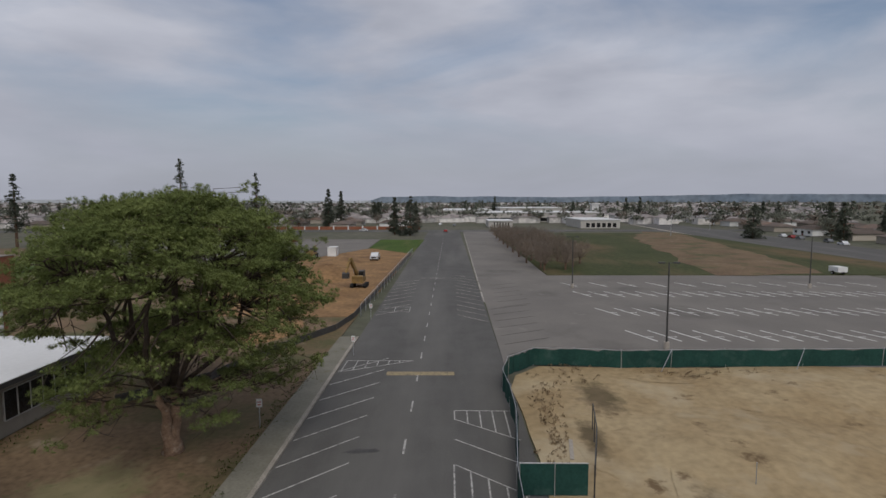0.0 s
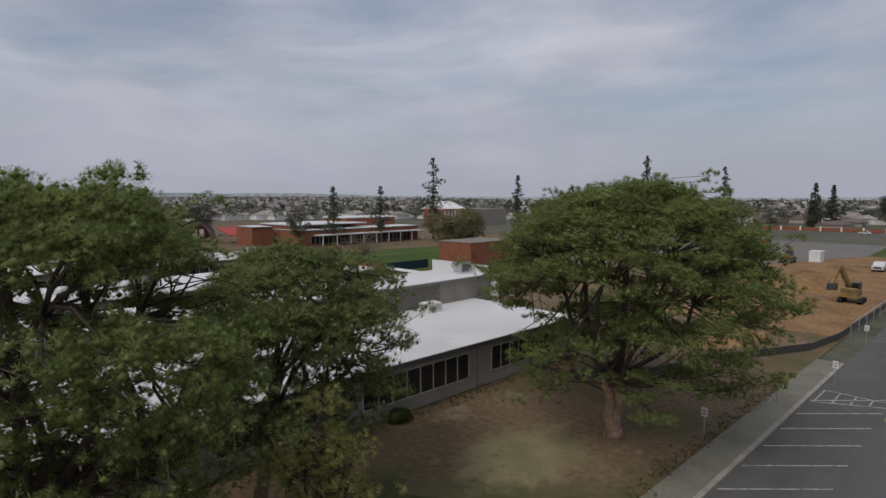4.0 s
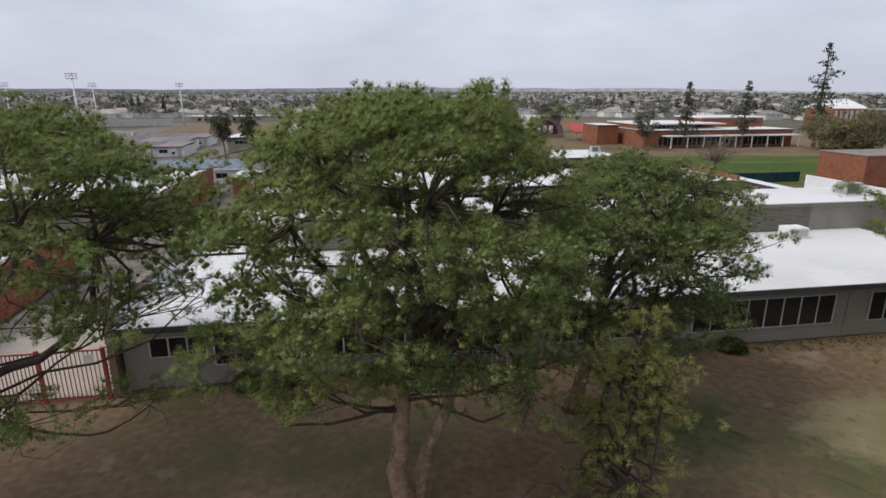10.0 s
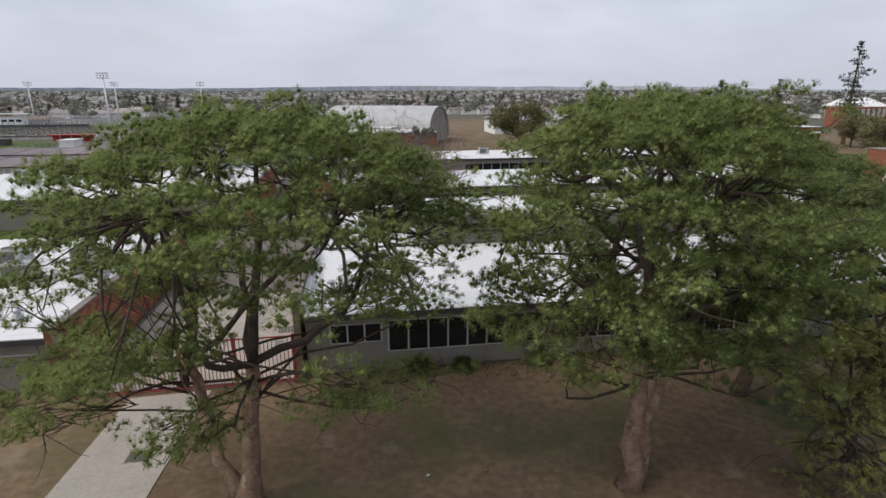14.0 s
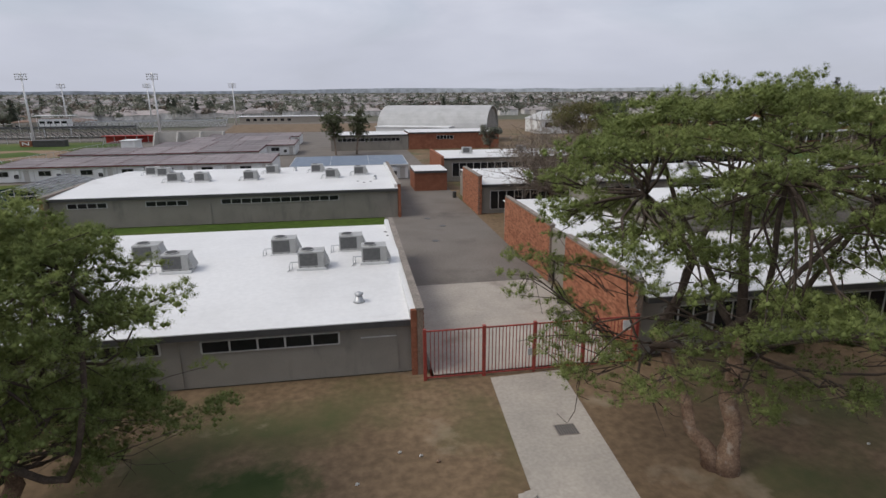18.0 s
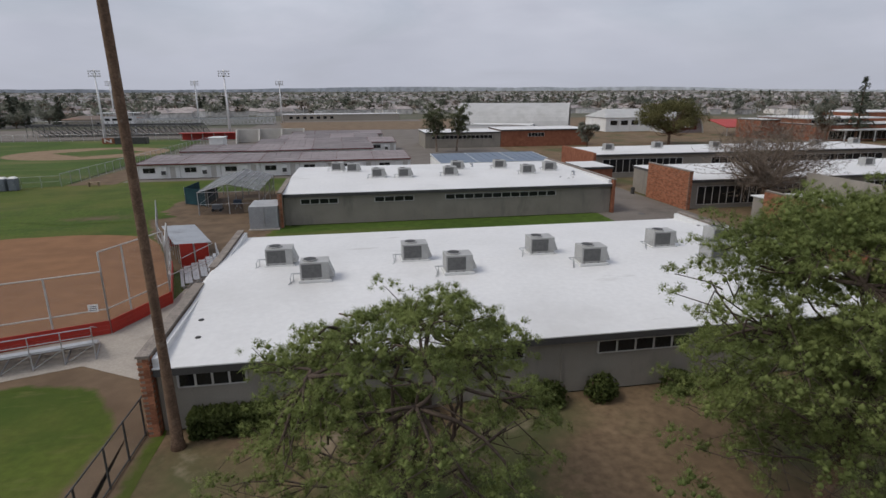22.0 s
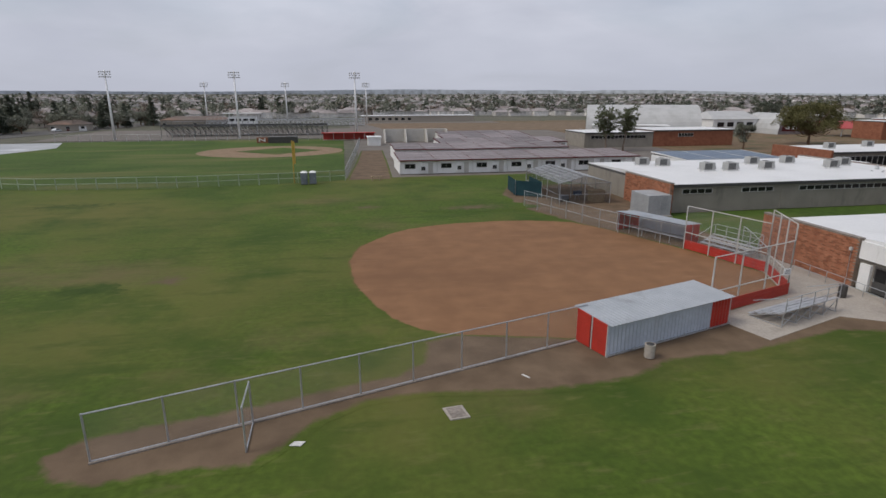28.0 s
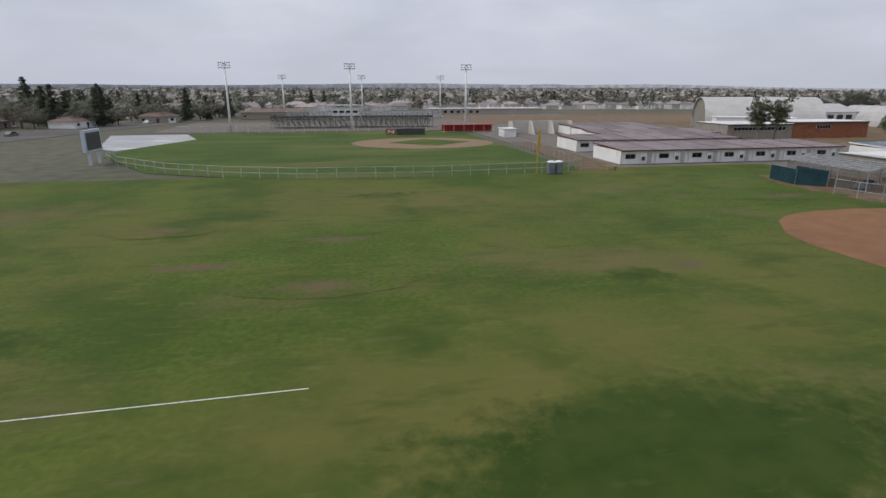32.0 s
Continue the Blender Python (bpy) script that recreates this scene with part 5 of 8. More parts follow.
barrel("dark litter bin by the far brick wall", 51.4, 55.6, 0.30, 0.95, "dark_steel")

# ramp rail at the west entrance
rr = thing("ramp_rail", "galvanised handrail along the entrance ramp", "railing", (-2.9, 8.2, 0))
for dx in (0.0,):
    for k in range(7):
        y = 8.2 + k * (18.5 - 8.2) / 6
        Mesh().tube([(-2.9, y, 0.0), (-2.9, y, 1.0)], [0.03, 0.03], 6).obj("post", "galv", rr)
    for z in (0.5, 1.0):
        Mesh().tube([(-2.9, 8.2, z), (-2.9, 18.5, z)], [0.028, 0.028], 6).obj("rail", "galv", rr)
dpipe = thing("downpipe", "dark steel downpipe on the brick wall", "pipe", (-1.76, 7.9, 0))
Mesh().tube([(-1.76, 7.9, 0.05), (-1.76, 7.9, 3.6)], [0.05, 0.05], 8).obj("pipe", "dark_steel", dpipe)
for z in (0.5, 2.0, 3.4):
    B(-1.82, -1.70, 7.82, 7.98, z, z + 0.06).obj("clip", "dark_steel", dpipe)
wl_ = thing("wall_lamp", "small white wall lamp beside the entrance", "lamp", (-1.7, 14.4, 3.0))
B(-1.88, -1.66, 14.3, 14.5, 2.95, 3.2).obj("housing", "frame_white", wl_)
Mesh().tube([(-1.72, 14.4, 0.4), (-1.72, 14.4, 2.95)], [0.02, 0.02], 5).obj("conduit", "galv", wl_)
fence_run("short chain-link gate at the corner of the block", [(-1.95, 3.6), (-1.95, 0.7), (-2.1, -2.9), (-2.3, -7.5)], 1.9, gap=2.2, rails=(1.0, 0.05), post_mat="dark_steel")

# container and batting cage
ct = thing("storage_container", "grey steel storage container beside the second block", "container", (-2.1, 43.0, 0))
B(-3.75, -0.55, 41.6, 46.0, 0.12, 2.75).obj("body", "toilet_pale", ct)
for k in range(9):
    B(-3.72 + k * 0.37, -3.58 + k * 0.37, 41.55, 41.6, 0.2, 2.65).obj("rib", "toilet_pale", ct)
for k in range(12):
    B(-3.80, -3.75, 41.8 + k * 0.35, 41.95 + k * 0.35, 0.2, 2.65).obj("rib", "toilet_pale", ct)
B(-3.9, -0.4, 41.2, 46.2, 0, 0.12).obj("slab", "concrete", ct)
Mesh().tube([(-2.1, 41.5, 0.3), (-2.1, 41.5, 2.6)], [0.03, 0.03], 6).obj("lock_bar", "galv", ct)

cage = thing("batting_cage", "netted batting cage with grey shade-net roof on posts", "batting cage", (-7.8, 59, 0))
for x in (-11.7, -7.9, -4.0):
    for y in (51.5, 56.5, 61.5, 66.5):
        h = 4.0 if x == -7.9 else 3.0
        Mesh().tube([(x, y, 0), (x, y, h)], [0.06, 0.06], 7).obj("post", "galv", cage)
for y in (51.5, 56.5, 61.5, 66.5):
    Mesh().tube([(-11.7, y, 3.0), (-7.9, y, 4.0), (-4.0, y, 3.0)], [0.05, 0.05, 0.05], 6).obj("rafter", "galv", cage)
for xa, xb, za, zb in ((-11.8, -7.9, 3.02, 4.04), (-7.9, -3.9, 4.04, 3.02)):
    for y in (51.4, 56.5, 61.5):
        Mesh().add([(xa, y, za), (xb, y, zb), (xb, y + 5.05, zb), (xa, y + 5.05, za), (xa, y, za - 0.01), (xb, y, zb - 0.01), (xb, y + 5.05, zb - 0.01), (xa, y + 5.05, za - 0.01)], [(0, 1, 2, 3), (7, 6, 5, 4)]).obj("canopy", "canopy_net", cage)
for x, z in ((-11.0, 3.25), (-10.2, 3.46), (-9.4, 3.67), (-8.6, 3.88), (-7.9, 4.08), (-7.1, 3.88), (-6.3, 3.67), (-5.5, 3.46), (-4.7, 3.25)):
    Mesh().tube([(x, 51.4, z), (x, 66.6, z)], [0.035, 0.035], 5).obj("purlin", "galv", cage)
for a, b in (((-11.7, 51.5), (-4.0, 51.5)), ((-11.7, 51.5), (-11.7, 66.5)), ((-4.0, 51.5), (-4.0, 66.5)), ((-11.7, 66.5), (-4.0, 66.5))):
    Mesh().add([(*a, 0.02), (*b, 0.02), (*b, 3.0), (*a, 3.0)], [(0, 1, 2, 3)]).obj("netting", "net", cage)
    Mesh().tube([(*a, 3.0), (*b, 3.0)], [0.04, 0.04], 6).obj("rail", "galv", cage)
    Mesh().tube([(*a, 1.4), (*b, 1.4)], [0.03, 0.03], 6).obj("rail", "galv", cage)
gear = thing("pitching_machine", "blue pitching machine under the shade net", "machine", (-7.5, 55, 0))
Mesh().tube([(-7.9, 55, 0), (-7.5, 55, 1.1), (-7.1, 55, 0)], [0.04, 0.05, 0.04], 6).obj("tripod", "galv", gear)
B(-8.0, -7.0, 54.6, 55.4, 0.7, 1.3).obj("body", "blue_tarp", gear)
cart = thing("equipment_cart", "dark cart with sports gear inside the cage", "cart", (-10.0, 54, 0))
B(-10.6, -9.4, 53.6, 54.6, 0.3, 0.9).obj("box", "toilet_grey", cart)
for dx in (-0.5, 0.5):
    Mesh().tube([(-10.0 + dx, 53.55, 0.22), (-10.0 + dx, 54.65, 0.22)], [0.2, 0.2], 10).obj("wheel", "tyre", cart)
shed = thing("wooden_crate", "plain plywood crate inside the cage", "crate", (-5.3, 53, 0))
B(-6.3, -4.4, 52.4, 54.0, 0, 1.6).obj("box", "wood", shed)
B(-6.35, -4.35, 52.35, 54.05, 1.6, 1.68).obj("lid", "wood", shed)
tarp = thing("wind_screen", "dark teal wind screens standing beside the cage", "screen", (-14, 60, 0))
for (xa, ya), (xb, yb) in (((-15.6, 60.0), (-12.2, 57.5)), ((-15.6, 60.0), (-15.0, 66.0)), ((-12.2, 57.5), (-12.0, 64.0))):
    Mesh().beam((xa, ya, 1.25), (xb, yb, 1.25), 0.06, 2.3).obj("panel", "teal_screen", tarp)
    Mesh().tube([(xa, ya, 0), (xa, ya, 2.5)], [0.05, 0.05], 6).obj("post", "galv", tarp)

# small things on the lawn
mh = thing("valve_cover", "square concrete valve box cover in the lawn", "cover", (-36.9, 1.1, 0))
Mesh().prism([(-37.4, 1.9), (-36.4, 2.0), (-36.2, 0.9), (-37.2, 0.8)], 0, 0.06).obj("frame", "concrete", mh)
Mesh().prism([(-37.25, 1.8), (-36.5, 1.88), (-36.35, 1.0), (-37.1, 0.92)], 0.06, 0.075).obj("lid", "cap", mh)
pl = thing("scrap_plate", "small broken pale plate lying on the soil", "debris", (-44.2, 0.2, 0.03))
Mesh().prism([(-44.6, 0.1), (-44.1, 0.0), (-43.9, 0.3), (-44.4, 0.4)], 0.02, 0.05).obj("piece", "chalk", pl)
pk = thing("paper_scrap", "pale scrap of paper on the dusty soil", "debris", (-32.2, 4.3, 0.03))
Mesh().prism([(-32.5, 4.5), (-32.35, 4.55), (-32.1, 4.1), (-32.2, 4.05)], 0.02, 0.035).obj("piece", "chalk", pk)
ln = thing("field_line", "faded white chalk line on the grass", "marking", (-97, 9, 0), kind="structure")
Mesh().beam((-125, 9.6, 0.008), (-87.4, 10.8, 0.008), 0.09, 0.012).obj("stripe", "chalk", ln)

# ---- baseball field and stadium ----
fence_run("low white-capped outfield fence of the baseball field", [(-135.5, 118), (-128, 103), (-116, 90.5), (-105, 84), (-92.5, 79.5), (-70, 78), (-50, 79.5), (-41.6, 81.5)], 1.9, gap=3.2, rails=(1.0, 0.5), name="outfield_fence", post_mat="fence_cap", r=0.06, mesh="chain_green")
fence_run("chain-link fence along the foul line of the baseball field", [(-41.6, 81.5), (-38.5, 130), (-36.5, 165)], 2.2, gap=3.2, rails=(1.0,))
fence_run("chain-link fence before the stadium", [(-140, 192), (-105, 190), (-75, 188), (-50, 186)], 2.4, gap=4.0, rails=(1.0,))
fp = thing("foul_pole", "tall yellow foul pole behind the fence", "pole", (-50.7, 79.8, 0))
Mesh().tube([(-50.7, 80.2, 0), (-50.7, 80.2, 7.6)], [0.1, 0.08], 8).obj("pole", "yellow_paint", fp)
B(-50.66, -50.25, 80.18, 80.22, 3.4, 7.4).obj("net_frame", "yellow_paint", fp)


def toilet(x, y, w=1.15):
    t = thing("portable_toilet", "grey portable toilet with white domed roof", "toilet", (x, y, 0), group="portable toilets")
    B(x, x + w, y, y + w, 0.1, 2.05).obj("cabin", "toilet_grey", t)
    d = B(x + 0.15, x + w - 0.15, y - 0.04, y - 0.002, 0.2, 1.95).obj("door", "toilet_grey", t)
    B(x + w - 0.3, x + w - 0.22, y - 0.08, y - 0.04, 1.0, 1.15).obj("handle", "galv", d)
    Mesh().add([(x - 0.04, y - 0.04, 2.05), (x + w + 0.04, y - 0.04, 2.05), (x + w + 0.04, y + w + 0.04, 2.05), (x - 0.04, y + w + 0.04, 2.05), (x + 0.3, y + 0.3, 2.32), (x + w - 0.3, y + 0.3, 2.32), (x + w - 0.3, y + w - 0.3, 2.32), (x + 0.3, y + w - 0.3, 2.32)],
               [(4, 5, 6, 7), (0, 1, 5, 4), (1, 2, 6, 5), (2, 3, 7, 6), (3, 0, 4, 7), (3, 2, 1, 0)]).obj("roof", "white_wall", t)
    B(x - 0.03, x + w + 0.03, y - 0.03, y + w + 0.03, 0, 0.1).obj("base", "dark_steel", t)
    return t


tl = toilet(-49.4, 77.6)
shift_thing(tl, 1.5, 0.2)
sb = thing("scoreboard", "tall grey scoreboard seen edge-on beside the outfield", "scoreboard", (-133.5, 105.5, 0))
for dy in (0, 4.5):
    B(-133.9, -133.4, 105 + dy, 105.5 + dy, 0, 6.5).obj("leg", "steel_pale", sb)
B(-134.0, -133.3, 103.5, 111.0, 2.6, 6.8).obj("board", "steel_pale", sb)
B(-133.28, -133.24, 104.0, 110.5, 3.0, 6.3).obj("face", "dark_steel", sb)
gl = thing("soccer_goal", "small white goal frame at the field edge", "goal", (-172, 112, 0))
Mesh().tube([(-175, 112, 0), (-175, 112, 2.2), (-169, 112, 2.2), (-169, 112, 0)], [0.06] * 4, 6).obj("frame", "frame_white", gl)
Mesh().tube([(-175, 112, 2.2), (-175, 114, 0)], [0.04, 0.04], 5).obj("stay", "frame_white", gl)
Mesh().tube([(-169, 112, 2.2), (-169, 114, 0)], [0.04, 0.04], 5).obj("stay", "frame_white", gl)
bn = thing("bench_table", "pale wooden bench beside the portables", "bench", (-36.0, 80.5, 0))
B(-37.0, -35.0, 80.2, 80.9, 0.7, 0.78).obj("top", "wood", bn)
for x in (-36.8, -35.3):
    B(x, x + 0.12, 80.25, 80.85, 0, 0.7).obj("leg", "wood", bn)


def light_pole(x, y, h, rows=3, w=4.2):
    t = thing("floodlight_mast", "tall pale steel stadium light mast with rows of floodlights", "light mast", (x, y, 0), group="stadium light masts")
    Mesh().tube([(x, y, 0), (x, y, h * 0.5), (x, y, h)], [0.48, 0.36, 0.22], 10).obj("pole", "mast", t, smooth=True)
    for r in range(rows):
        z = h - 0.5 - r * 0.85
        Mesh().beam((x - w / 2, y, z), (x + w / 2, y, z), 0.1).obj("crossarm", "mast", t)
        n = 6 if r != 1 else 4
        for k in range(n):
            xa = x - w / 2 + 0.3 + k * (w - 0.6) / (n - 1)
            Mesh().tube([(xa, y - 0.1, z + 0.05), (xa, y - 0.4, z - 0.25)], [0.10, 0.26], 8).obj("floodlight", "hvac", t)
    return t


lp = light_pole(-36.4, 202.0, 24.4)
shift_thing(lp, -44.1, -0.5)
shift_thing(lp, -87.7, -1.2)
lq = light_pole(-114, 303, 23.0)
shift_thing(lq, 42, 1)
shift_thing(lq, 86, 2)


def grandstand(label, x0, x1, y, rows, h, back=1):
    g = thing("grandstand", label, "grandstand", ((x0 + x1) / 2, y, 0), group="grandstands")
    for r in range(rows):
        ya, z = y + back * r * 0.85, 0.6 + h * r / rows
        B(x0, x1, min(ya, ya + back * 0.35), max(ya, ya + back * 0.35), z, z + 0.07).obj("seat_plank", "bleach_dark", g)
        B(x0, x1, min(ya - back * 0.4, ya), max(ya - back * 0.4, ya), z - 0.3, z - 0.24).obj("foot_plank", "bleach_dark", g)
    n = int((x1 - x0) / 2)
    for k in range(n + 1):
        x = x0 + (x1 - x0) * k / n
        Mesh().beam((x, y - back * 0.3, 0.3), (x, y + back * rows * 0.85, 0.5 + h), 0.14).beam((x, y + back * rows * 0.85, 0), (x, y + back * rows * 0.85, h + 1.5), 0.14).obj("frame", "bleach_dark", g)
    B(x0, x1, min(y + back * rows * 0.85, y + back * rows * 0.85 + 0.05), max(y + back * rows * 0.85, y + back * rows * 0.85 + 0.05), h * 0.92, h + 0.4).obj("back_sheet", "bleach_dark", g)
    for k in range(n - 1):
        xa, xb, yb = x0 + (x1 - x0) * k / n, x0 + (x1 - x0) * (k + 1.4) / n, y + back * (rows * 0.85 + 0.1)
        Mesh().beam((xa, yb, h + 0.3), (xb, yb - back * rows * 0.5, 0.4), 0.16).obj("bracing", "hvac", g)
    Mesh().tube([(x0, y + back * rows * 0.85, h + 1.5), (x1, y + back * rows * 0.85, h + 1.5)], [0.05, 0.05], 5).obj("guard_rail", "galv", g)
    return g


gs = grandstand("dark grandstand with sloping seat rows facing away", -111, -48, 222, 13, 4.4, -1)
pbx = thing("press_box", "white press box on top of the grandstand", "press box", (-82, 224, 0))
for x in (-87, -77):
    B(x - 0.2, x + 0.2, 222.8, 223.2, 0, 4.3).obj("leg", "mast", pbx)
B(-88, -77, 222, 225.5, 4.3, 7.2).obj("cabin", "white_wall", pbx)
B(-90, -75, 221.5, 226, 8.4, 8.7).obj("roof", "white_wall", pbx)
for x in (-87.8, -77.4):
    B(x, x + 0.2, 224, 224.2, 7.2, 8.4).obj("roof_post", "mast", pbx)
for k in range(4):
    B(-87.6 + k * 2.7, -85.6 + k * 2.7, 221.95, 222.0, 5.4, 6.4).obj("window", "glass", pbx)
gs2 = grandstand("pale far grandstand across the running track", -112, -30, 286, 8, 3.4, 1)
for ch in gs2.children:
    ch.data.materials[0] = M["alu"]
gp = thing("goal_post", "white football goal post before the grandstand", "goal post", (-80, 199, 0))
Mesh().tube([(-80, 199, 0), (-80, 199, 3.2)], [0.12, 0.12], 8).obj("stem", "mast", gp)
Mesh().tube([(-83, 199, 9), (-83, 199, 3.2), (-77, 199, 3.2), (-77, 199, 9)], [0.06] * 4, 6).obj("uprights", "mast", gp)
hb = thing("handball_wall", "pale concrete handball court walls", "wall", (-17, 170, 0))
B(-28, -6.5, 171.5, 172.1, 0, 4.3).obj("back_wall", "gym_wall", hb)
for k in range(4):
    x = -28 + k * 7.1
    Mesh().add([(x, 166, 0), (x, 171.5, 0), (x, 171.5, 4.3), (x, 169, 4.3), (x + 0.4, 166, 0), (x + 0.4, 171.5, 0), (x + 0.4, 171.5, 4.3), (x + 0.4, 169, 4.3)],
               [(0, 1, 2, 3), (7, 6, 5, 4), (0, 4, 5, 1), (1, 5, 6, 2), (2, 6, 7, 3), (3, 7, 4, 0)]).obj("side_wall", "gym_wall", hb)
rd = thing("team_shelter", "long red team shelter beside the diamond", "dugout", (-40, 183, 0))
B(-49, -30.5, 182, 185, 0, 0.15).obj("floor", "concrete", rd)
B(-49, -30.5, 184.6, 185, 0.15, 2.5).obj("back_wall", "red", rd)
B(-49.3, -30.2, 181.5, 185.2, 2.5, 2.65).obj("roof", "red", rd)
for k in range(6):
    B(-48.9 + k * 3.65, -48.75 + k * 3.65, 181.7, 181.85, 0.15, 2.5).obj("post", "frame_white", rd)
sg2 = thing("field_dugout", "dark dugout with a white lettered panel", "dugout", (-66, 173, 0))
B(-66.5, -57, 172.6, 175.5, 0, 2.1).obj("body", "dark_steel", sg2)
B(-70.2, -66.6, 172.5, 172.9, 0.2, 2.0).obj("sign_panel", "brick_far", sg2, "red panel with a white letter")
B(-69.5, -69.2, 172.44, 172.5, 0.6, 1.7).obj("letter_stroke", "white_wall", sg2)
B(-67.7, -67.4, 172.44, 172.5, 0.6, 1.7).obj("letter_stroke", "white_wall", sg2)
Mesh().beam((-69.35, 172.46, 1.6), (-67.55, 172.46, 0.7), 0.06, 0.28).obj("letter_stroke", "white_wall", sg2)
shd = thing("equipment_shed", "small pale equipment shed beside the diamond", "shed", (-32, 160, 0))
B(-34, -30, 157, 163, 0, 2.5).obj("body", "white_wall", shd)
B(-34.3, -29.7, 156.7, 163.3, 2.5, 2.7).obj("roof", "roof_white", shd)

# ---- red gate ----
gate = thing("gate", "red steel bar gate and fence across the courtyard entrance", "gate", (45.6, -0.3, 0))
GX = [39.45, 42.8, 45.75, 48.7, 51.95]
for x in GX:
    B(x - 0.09, x + 0.09, -0.39, -0.21, 0, 3.1).obj("post", "gate_red", gate)
for xa, xb in zip(GX, GX[1:]):
    for z in (0.12, 2.92):
        B(xa + 0.09, xb - 0.09, -0.34, -0.26, z, z + 0.07).obj("rail", "gate_red", gate)
    n = 14
    for k in range(1, n):
        x = xa + 0.09 + (xb - xa - 0.18) * k / n
        B(x - 0.018, x + 0.018, -0.318, -0.282, 0.19, 2.92).obj("bar", "gate_red", gate)
B(45.35, 45.6, -0.42, -0.35, 1.1, 1.5).obj("lock_box", "galv", gate, "pale lock box")
gsn = thing("gate_notice", "small white notice beside the gate", "sign", (51.45, -0.45, 0))
B(51.0, 51.5, -0.44, -0.415, 2.2, 2.8).obj("plate", "white_wall", gsn)

# ---- roof machines ----
def hvac(x, y, z, turn=0.0, w=1.75, d=1.3, h=1.1, pipes=True, name="rooftop_unit", label="grey rooftop air-conditioning unit on a white curb"):
    t = thing(name, label, "air conditioner", (x, y, z), turn, group="rooftop units")
    m = t.matrix_basis
    def at(mesh):
        return mesh.turned(m)
    at(B(-w / 2 - 0.12, w / 2 + 0.12, -d / 2 - 0.12, d / 2 + 0.12, 0, 0.16)).obj("curb", "roof_white", t)
    at(B(-w / 2, w / 2, -d / 2, d / 2, 0.16, 0.16 + h)).obj("housing", "hvac", t)
    g = at(B(-w / 2 + 0.10, w / 2 - 0.45, -d / 2 - 0.012, -d / 2, 0.30, h + 0.06)).obj("grille", "grille_grey", t)
    at(Mesh().add([(w / 2, -d / 2 + 0.1, 0.3), (w / 2 + 0.32, -d / 2 + 0.1, 0.3), (w / 2, -d / 2 + 0.1, h), (w / 2, d / 2 - 0.1, 0.3), (w / 2 + 0.32, d / 2 - 0.1, 0.3), (w / 2, d / 2 - 0.1, h)],
                  [(0, 1, 2), (5, 4, 3), (1, 4, 5, 2), (0, 3, 4, 1)])).obj("hood", "hvac", t)
    at(Mesh().tube([(-w * 0.16, 0, 0.16 + h), (-w * 0.16, 0, 0.24 + h)], [d * 0.36, d * 0.36], 16)).obj("fan_ring", "hvac", t)
    at(Mesh().tube([(-w * 0.16, 0, 0.241 + h), (-w * 0.16, 0, 0.25 + h)], [d * 0.30, d * 0.30], 16)).obj("fan_guard", "hvac_dark", t)
    for k in range(3):
        at(B(-w / 2 + 0.12 + k * 0.5, -w / 2 + 0.20 + k * 0.5, -d / 2 - 0.02, -d / 2 + 0.02, 0.17, 0.23)).obj("foot_clip", "hvac_dark", t)
    if pipes:
        at(Mesh().tube([(-w / 2, -d / 4, 0.5), (-w / 2 - 0.45, -d / 4, 0.5), (-w / 2 - 0.45, -d / 4, 0.06), (-w / 2 - 0.7, -d / 2 - 0.3, 0.06)], [0.035] * 4, 6)).obj("pipe", "galv", t)
        at(Mesh().tube([(-w / 2, d / 8, 0.38), (-w / 2 - 0.6, d / 8, 0.38), (-w / 2 - 0.6, -d / 2 - 0.1, 0.38), (-w / 2 - 0.6, -d / 2 - 0.1, 0.05)], [0.03] * 4, 6)).obj("pipe", "galv", t)
    return t


M["grille_grey"] = mat("coil_grille", (0.13, 0.13, 0.125), (0.10, 0.10, 0.098), rough=0.6, scale=4, fine=30, fine_amount=0.3)
unit = hvac(3.0, 13.8, roof_one(13.8) - 0.03, 0)
for x, y, a in ((5.5, 10.4, 0), (12.1, 13.2, 0), (14.6, 10.3, 0), (21.2, 13.2, 0), (23.9, 10.5, 0), (30.7, 13.3, 0), (32.9, 9.8, 0), (35.6, 13.4, 0), (37.2, 10.3, 0)):
    copy_thing(unit, pose(x, y, roof_one(y) - 0.03, 0, 0, a))
for x, y in ((6.2, 61.4), (8.5, 59.2), (11.8, 52.6), (15.4, 52.2), (21.8, 52.6), (24.0, 58.5), (30.6, 58.6), (33.0, 52.3), (37.0, 54.3)):
    copy_thing(unit, pose(x, y, roof_two(y) - 0.03, 0, 0, 0))
for k in range(6):
    copy_thing(unit, pose(58 + k * 11.5, 78.5 + (k % 2) * 2, 4.4))
for x, y in ((88, 51), (100, 49), (112, 52)):
    copy_thing(unit, pose(x, y, 4.0))
for x, y in ((112.6, 16.0), (72.5, 17.5), (93.0, 17.5)):
    copy_thing(unit, pose(x, y, 6.7))
